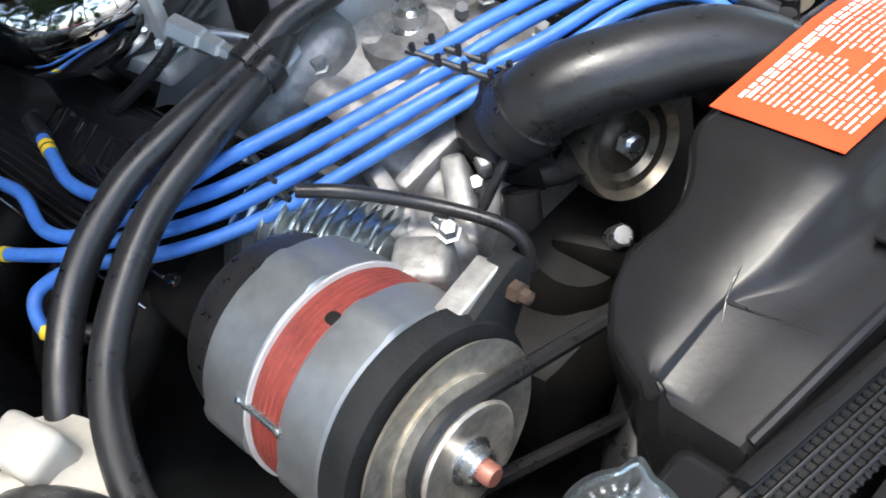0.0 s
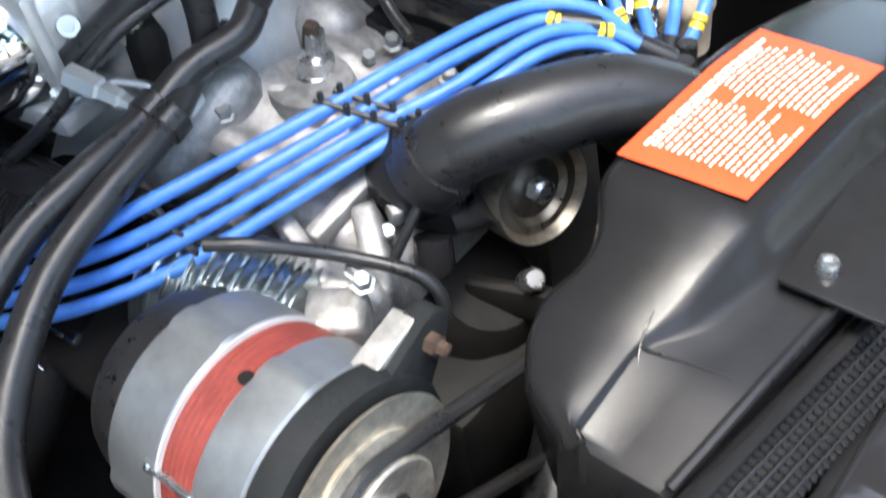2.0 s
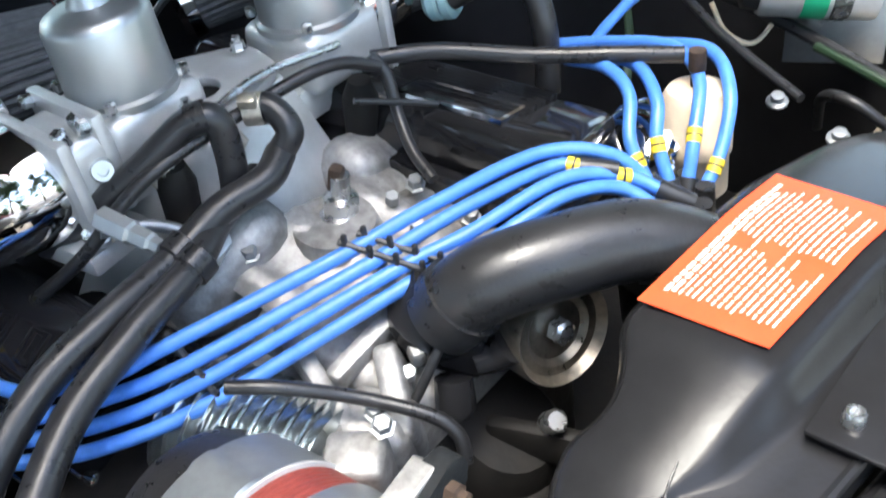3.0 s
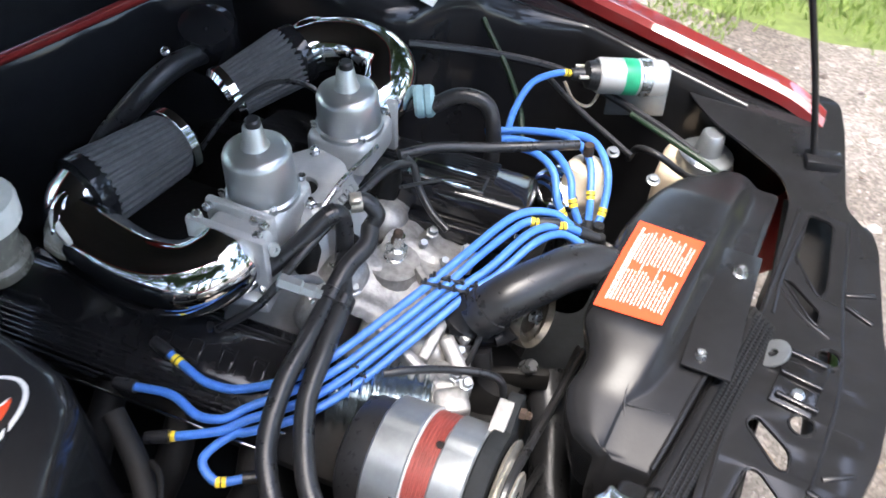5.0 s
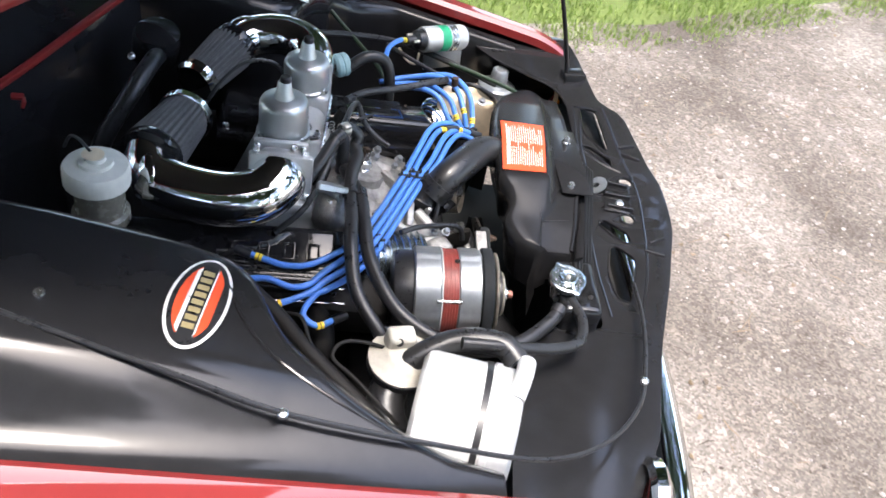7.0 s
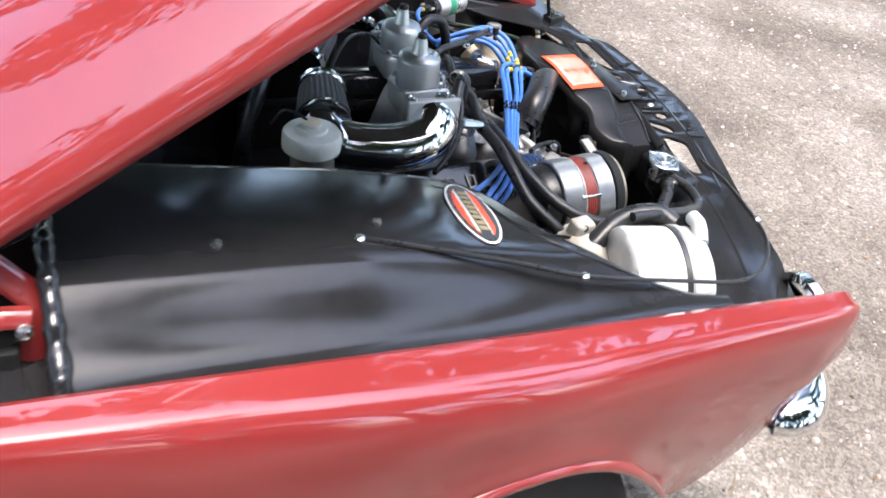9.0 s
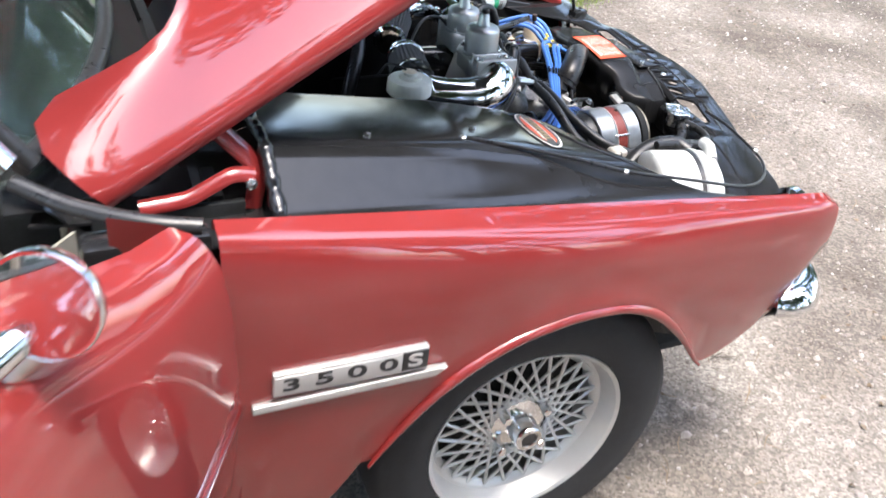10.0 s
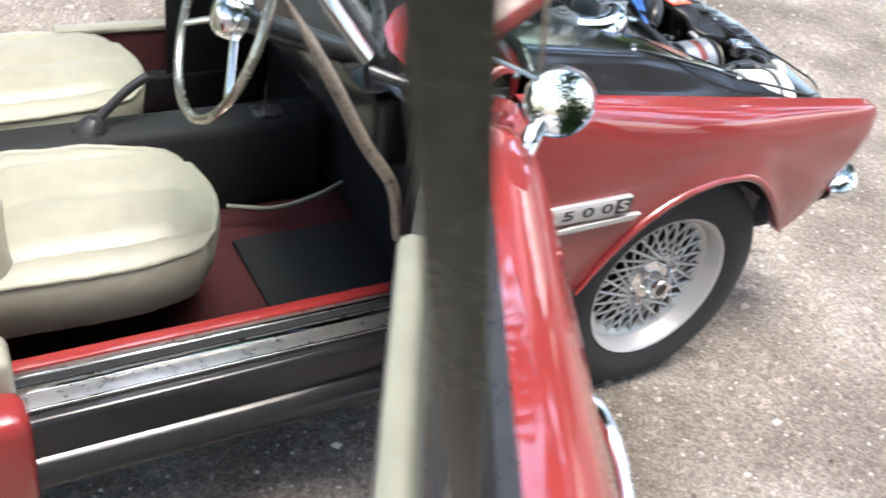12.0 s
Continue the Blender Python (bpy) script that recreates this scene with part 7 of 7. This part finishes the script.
# ---- grass verge ----
VERGE = ((-8.0, 4.6), (-2.5, 3.2), (-1.0, 2.5), (-0.45, 2.2), (0.0, 1.80), (0.42, 1.74), (0.77, 1.73), (1.10, 1.84), (1.36, 1.92), (1.73, 2.08), (2.27, 2.37), (5.0, 3.6), (9.0, 5.2))


def leaf_material(name, dark, light):
    m = mat(name, dark, 0.5, 0.0, 0.2, 3.0, color2=light)
    nt = m.node_tree
    b = nt.nodes["Principled BSDF"]
    geo = nt.nodes.new("ShaderNodeNewGeometry")
    ramp = nt.nodes.new("ShaderNodeValToRGB")
    ramp.color_ramp.elements[0].color, ramp.color_ramp.elements[1].color = (*dark, 1), (*light, 1)
    nt.links.new(geo.outputs["Random Per Island"], ramp.inputs[0])
    nt.links.new(ramp.outputs[0], b.inputs["Base Color"])
    return m


def raw(name, verts, faces, material, label, category, kind=""):
    me = bpy.data.meshes.new(name)
    me.from_pydata([tuple(v) for v in verts], [], faces)
    me.materials.append(material)
    return tagged(new(name, me), label, category, "", kind)


M_GRASS = leaf_material("grass_blade", (0.14, 0.22, 0.04), (0.32, 0.42, 0.11))
M_LEAF = leaf_material("tree_leaf", (0.020, 0.050, 0.012), (0.07, 0.13, 0.03))
M_BARK = mat("bark", (0.09, 0.07, 0.05), 0.9, 0.0, 0.4, 20.0, 0.8, 60.0, color2=(0.18, 0.15, 0.12))


def grass():
    rnd = random.Random(7)
    verts, faces = [], []
    for k in range(85000):
        x = rnd.uniform(-3.0, 5.0)
        edge = lerp(VERGE, x)
        depth = rnd.random() ** 1.8 * 4.5
        y = edge + depth + rnd.gauss(0, 0.05)
        if noise.noise((x * 2.5, y * 2.5, 5)) < -0.45 + 0.35 * (depth < 0.15):
            continue
        h = rnd.uniform(0.02, 0.07) * (0.5 + min(1.0, depth * 1.5))
        w, a = rnd.uniform(0.0014, 0.0034), rnd.uniform(0, 6.28)
        lean, b = rnd.uniform(0.1, 0.8) * h, rnd.uniform(0, 6.28)
        z = ground_z(x, y) - 0.004
        n = len(verts)
        dx, dy = w * math.cos(a), w * math.sin(a)
        lx, ly = lean * math.cos(b), lean * math.sin(b)
        verts += [(x - dx, y - dy, z), (x + dx, y + dy, z), (x + dx * 0.8 + lx * 0.4, y + dy * 0.8 + ly * 0.4, z + h * 0.65), (x - dx * 0.8 + lx * 0.4, y - dy * 0.8 + ly * 0.4, z + h * 0.65), (x + lx, y + ly, z + h)]
        faces += [(n, n + 1, n + 2, n + 3), (n + 3, n + 2, n + 4)]
    raw("grass", verts, faces, M_GRASS, "short green grass along the edge of the track", "grass", "stuff")
    single("verge_soil", bm_loft([[(x, y + d, ground_z(x, y + d) + (0.004 if d else -0.01)) for d in (0.0, 0.15, 1.0, 3.0, 12.0)] for x, y in [(q, lerp(VERGE, q) + 0.02) for q in np.linspace(-8, 9, 60)]]),
           mat("mossy_soil", (0.09, 0.12, 0.03), 0.95, 0.0, 0.3, 8.0, 0.6, 90.0, color2=(0.17, 0.22, 0.06)), "mossy green soil of the verge", "verge", kind="structure")


grass()


# ---- loose chips, twigs and fallen leaves on the track ----
def chips():
    rnd = random.Random(11)
    verts, faces = [], []
    for k in range(34000):
        x, y = rnd.uniform(-2.6, 4.6), rnd.uniform(-2.6, 3.6)
        if y > lerp(VERGE, x):
            continue
        if -1.6 < x < 0.5 and -0.5 < y < 0.5:
            continue
        r = 0.0022 + 0.0062 * rnd.random() ** 2.0 + (0.011 * rnd.random() if rnd.random() < 0.05 else 0)
        z, n, a = ground_z(x, y), len(verts), rnd.uniform(0, 6.28)
        for i in range(5):
            q = r * rnd.uniform(0.7, 1.3)
            verts.append((x + q * math.cos(a + i * 1.2566), y + q * math.sin(a + i * 1.2566) * 0.8, z - 0.001 + rnd.uniform(0, 0.3) * r))
        for i in range(3):
            q = r * rnd.uniform(0.2, 0.7)
            verts.append((x + q * math.cos(a + i * 2.094), y + q * math.sin(a + i * 2.094) * 0.8, z + r * rnd.uniform(0.5, 0.95)))
        faces += [(n + 5, n + 6, n + 7), (n, n + 1, n + 5), (n + 1, n + 2, n + 6, n + 5), (n + 2, n + 3, n + 6), (n + 3, n + 4, n + 7, n + 6), (n + 4, n, n + 5, n + 7)]
    raw("gravel_chips", verts, faces, leaf_material("stone_chip", (0.13, 0.105, 0.09), (0.46, 0.42, 0.385)), "loose pale stone chips lying on the track", "gravel", "stuff")
    verts, faces = [], []
    for k in range(2600):
        x, y = rnd.uniform(-2.6, 4.6), rnd.uniform(-2.6, 3.0)
        if y > lerp(VERGE, x):
            continue
        z, n, a = ground_z(x, y) + 0.004, len(verts), rnd.uniform(0, 6.28)
        ln, w = (rnd.uniform(0.02, 0.09), rnd.uniform(0.0012, 0.0025)) if rnd.random() < 0.75 else (rnd.uniform(0.010, 0.022), rnd.uniform(0.005, 0.010))
        c, s = math.cos(a), math.sin(a)
        bend = rnd.uniform(-0.15, 0.15) * ln
        for u, wid, up in ((-1, 0.4, 0.0), (0, 1.0, 0.004), (1, 0.3, 0.001)):
            ox = bend if u == 0 else 0
            for e in (-1, 1):
                verts.append((x + c * u * ln / 2 - s * (e * w * wid + ox), y + s * u * ln / 2 + c * (e * w * wid + ox), z + up))
        faces += [(n, n + 1, n + 3, n + 2), (n + 2, n + 3, n + 5, n + 4)]
    raw("twigs", verts, faces, leaf_material("dry_twig", (0.05, 0.035, 0.022), (0.22, 0.16, 0.10)), "dry twigs and leaf litter on the track", "twigs", "stuff")


chips()


# ---- trees and undergrowth round the track, seen in the paint, chrome and glass ----
def leaf_mesh(rnd, centres, leaves, w0, w1):
    """Many small leaves scattered in clumps, thicker towards the middle of each clump."""
    verts, faces = [], []
    for k in range(leaves):
        c, r = rnd.choice(centres)
        d = Vector((rnd.gauss(0, 1), rnd.gauss(0, 1), rnd.gauss(0, 0.8)))
        p = c + d.normalized() * r * rnd.random() ** 0.5
        q = Euler((rnd.uniform(-1.0, 1.0), rnd.uniform(-1.0, 1.0), rnd.uniform(0, 6.28))).to_matrix()
        w = rnd.uniform(w0, w1)
        n = len(verts)
        verts += [tuple(p + q @ Vector(v)) for v in ((-w, 0, 0), (0, -w * 0.5, 0.01), (w, 0, 0), (0, w * 0.5, 0.01))]
        faces.append((n, n + 1, n + 2, n + 3))
    me = bpy.data.meshes.new("crown")
    me.from_pydata(verts, [], faces)
    me.materials.append(M_LEAF)
    return me


def under(name, mesh, thing):
    ob = new(name, mesh)
    ob.parent = thing
    ob.matrix_parent_inverse = world_of(thing).inverted()
    return ob


def tree(place, seed, height, leaves, low, reach, limbs):
    """A trunk with rising limbs; low: where the limbs begin, as a share of the height; reach: their length."""
    rnd = random.Random(seed)
    thing = empty_thing("tree", place, "tall leafy green tree beside the track", "tree", "trees round the track")
    x0, y0, _ = place
    trunk = part("trunk", bm_tube([(x0, y0, -0.1), (x0 + 0.08, y0, height * 0.3), (x0 - 0.05, y0 + 0.1, height * 0.62), (x0 + 0.05, y0, height * 0.95)], 0.17, 10, 5, radius=lambda t: 1.25 - 1.1 * t), M_BARK, thing)
    centres = []
    for k in range(limbs):
        z0 = height * rnd.uniform(low, 0.85)
        a, ln = rnd.uniform(0, 6.28), rnd.uniform(0.45, 1.0) * reach * (1.15 - 0.6 * z0 / height)
        p0 = Vector((x0, y0, z0))
        p2 = p0 + Vector((math.cos(a) * ln, math.sin(a) * ln, rnd.uniform(0.05, 0.5) * ln))
        mid = (p0 + p2) / 2 + Vector((0, 0, 0.10 * ln))
        part("limb", bm_tube([p0, mid, p2], 0.05, 6, 4, radius=lambda t: 1 - 0.8 * t), M_BARK, trunk)
        centres += [(mid, 0.6), (p2, 0.75), ((mid + p2) / 2, 0.65)]
    centres += [(Vector((x0, y0, height * f)), 0.7) for f in (0.8, 0.9, 1.0)]
    under("crown", leaf_mesh(rnd, centres, leaves, 0.07, 0.15), thing)
    return thing


def shrub(place, seed):
    """Undergrowth with leaves down to the ground."""
    rnd = random.Random(seed)
    thing = empty_thing("shrub", place, "dense green bush at the edge of the track", "shrub", "bushes round the track")
    base = Vector(place)
    centres = []
    for k in range(9):
        a = rnd.uniform(0, 6.28)
        tip = base + Vector((math.cos(a) * rnd.uniform(0.3, 1.3), math.sin(a) * rnd.uniform(0.2, 0.8), rnd.uniform(0.7, 2.6)))
        part("stem", bm_tube([base, (base + tip) / 2 + Vector((0, 0, 0.12)), tip], 0.025, 6, 4, radius=lambda t: 1 - 0.7 * t), M_BARK, thing)
        centres += [(tip, 0.50), ((base + tip) / 2, 0.50), (base * 0.75 + tip * 0.25, 0.40)]
    under("foliage", leaf_mesh(rnd, centres, 5200, 0.04, 0.085), thing)
    return thing


first = tree((-1.5, -8.2, 0.0), 3, 8.5, 11000, 0.20, 3.6, 20)
second = tree((1.6, 6.0, 0.0), 8, 9.0, 10000, 0.20, 3.6, 20)
tall = tree((3.4, -6.4, 0.0), 21, 11.0, 13000, 0.42, 4.9, 24)
bush = shrub((-2.0, -7.4, 0.0), 5)
for base, spots in ((first, ((1.9, -8.4, 40), (5.8, -6.6, 130), (-4.8, -7.4, 200), (-7.6, -2.0, 300), (8.2, -1.0, 20), (0.3, -10.8, 75))), (second, ((-1.6, 6.4, 70), (-4.9, 5.8, 160), (5.0, 6.8, 250), (-7.5, 3.4, 10), (8.6, 3.8, 100))),
                    (tall, ((-3.6, -6.6, 95), (-2.4, 4.8, 200), (3.4, 5.4, 310))),
                    (bush, ((-4.2, -7.0, 50), (0.2, -7.7, 120), (2.2, -7.4, 200), (4.6, -6.8, 260), (-6.4, -5.4, 20), (-0.8, -8.4, 330), (6.8, -4.8, 80), (-1.8, 5.6, 140), (3.2, 5.8, 10), (-4.4, 5.0, 75), (0.8, 6.2, 190), (5.6, 5.4, 100), (7.2, 2.0, 230)))):
    for x, y, turn in spots:
        copy_thing(base, Matrix.Translation((x, y, 0)) @ Matrix.Rotation(radians(turn), 4, "Z"))
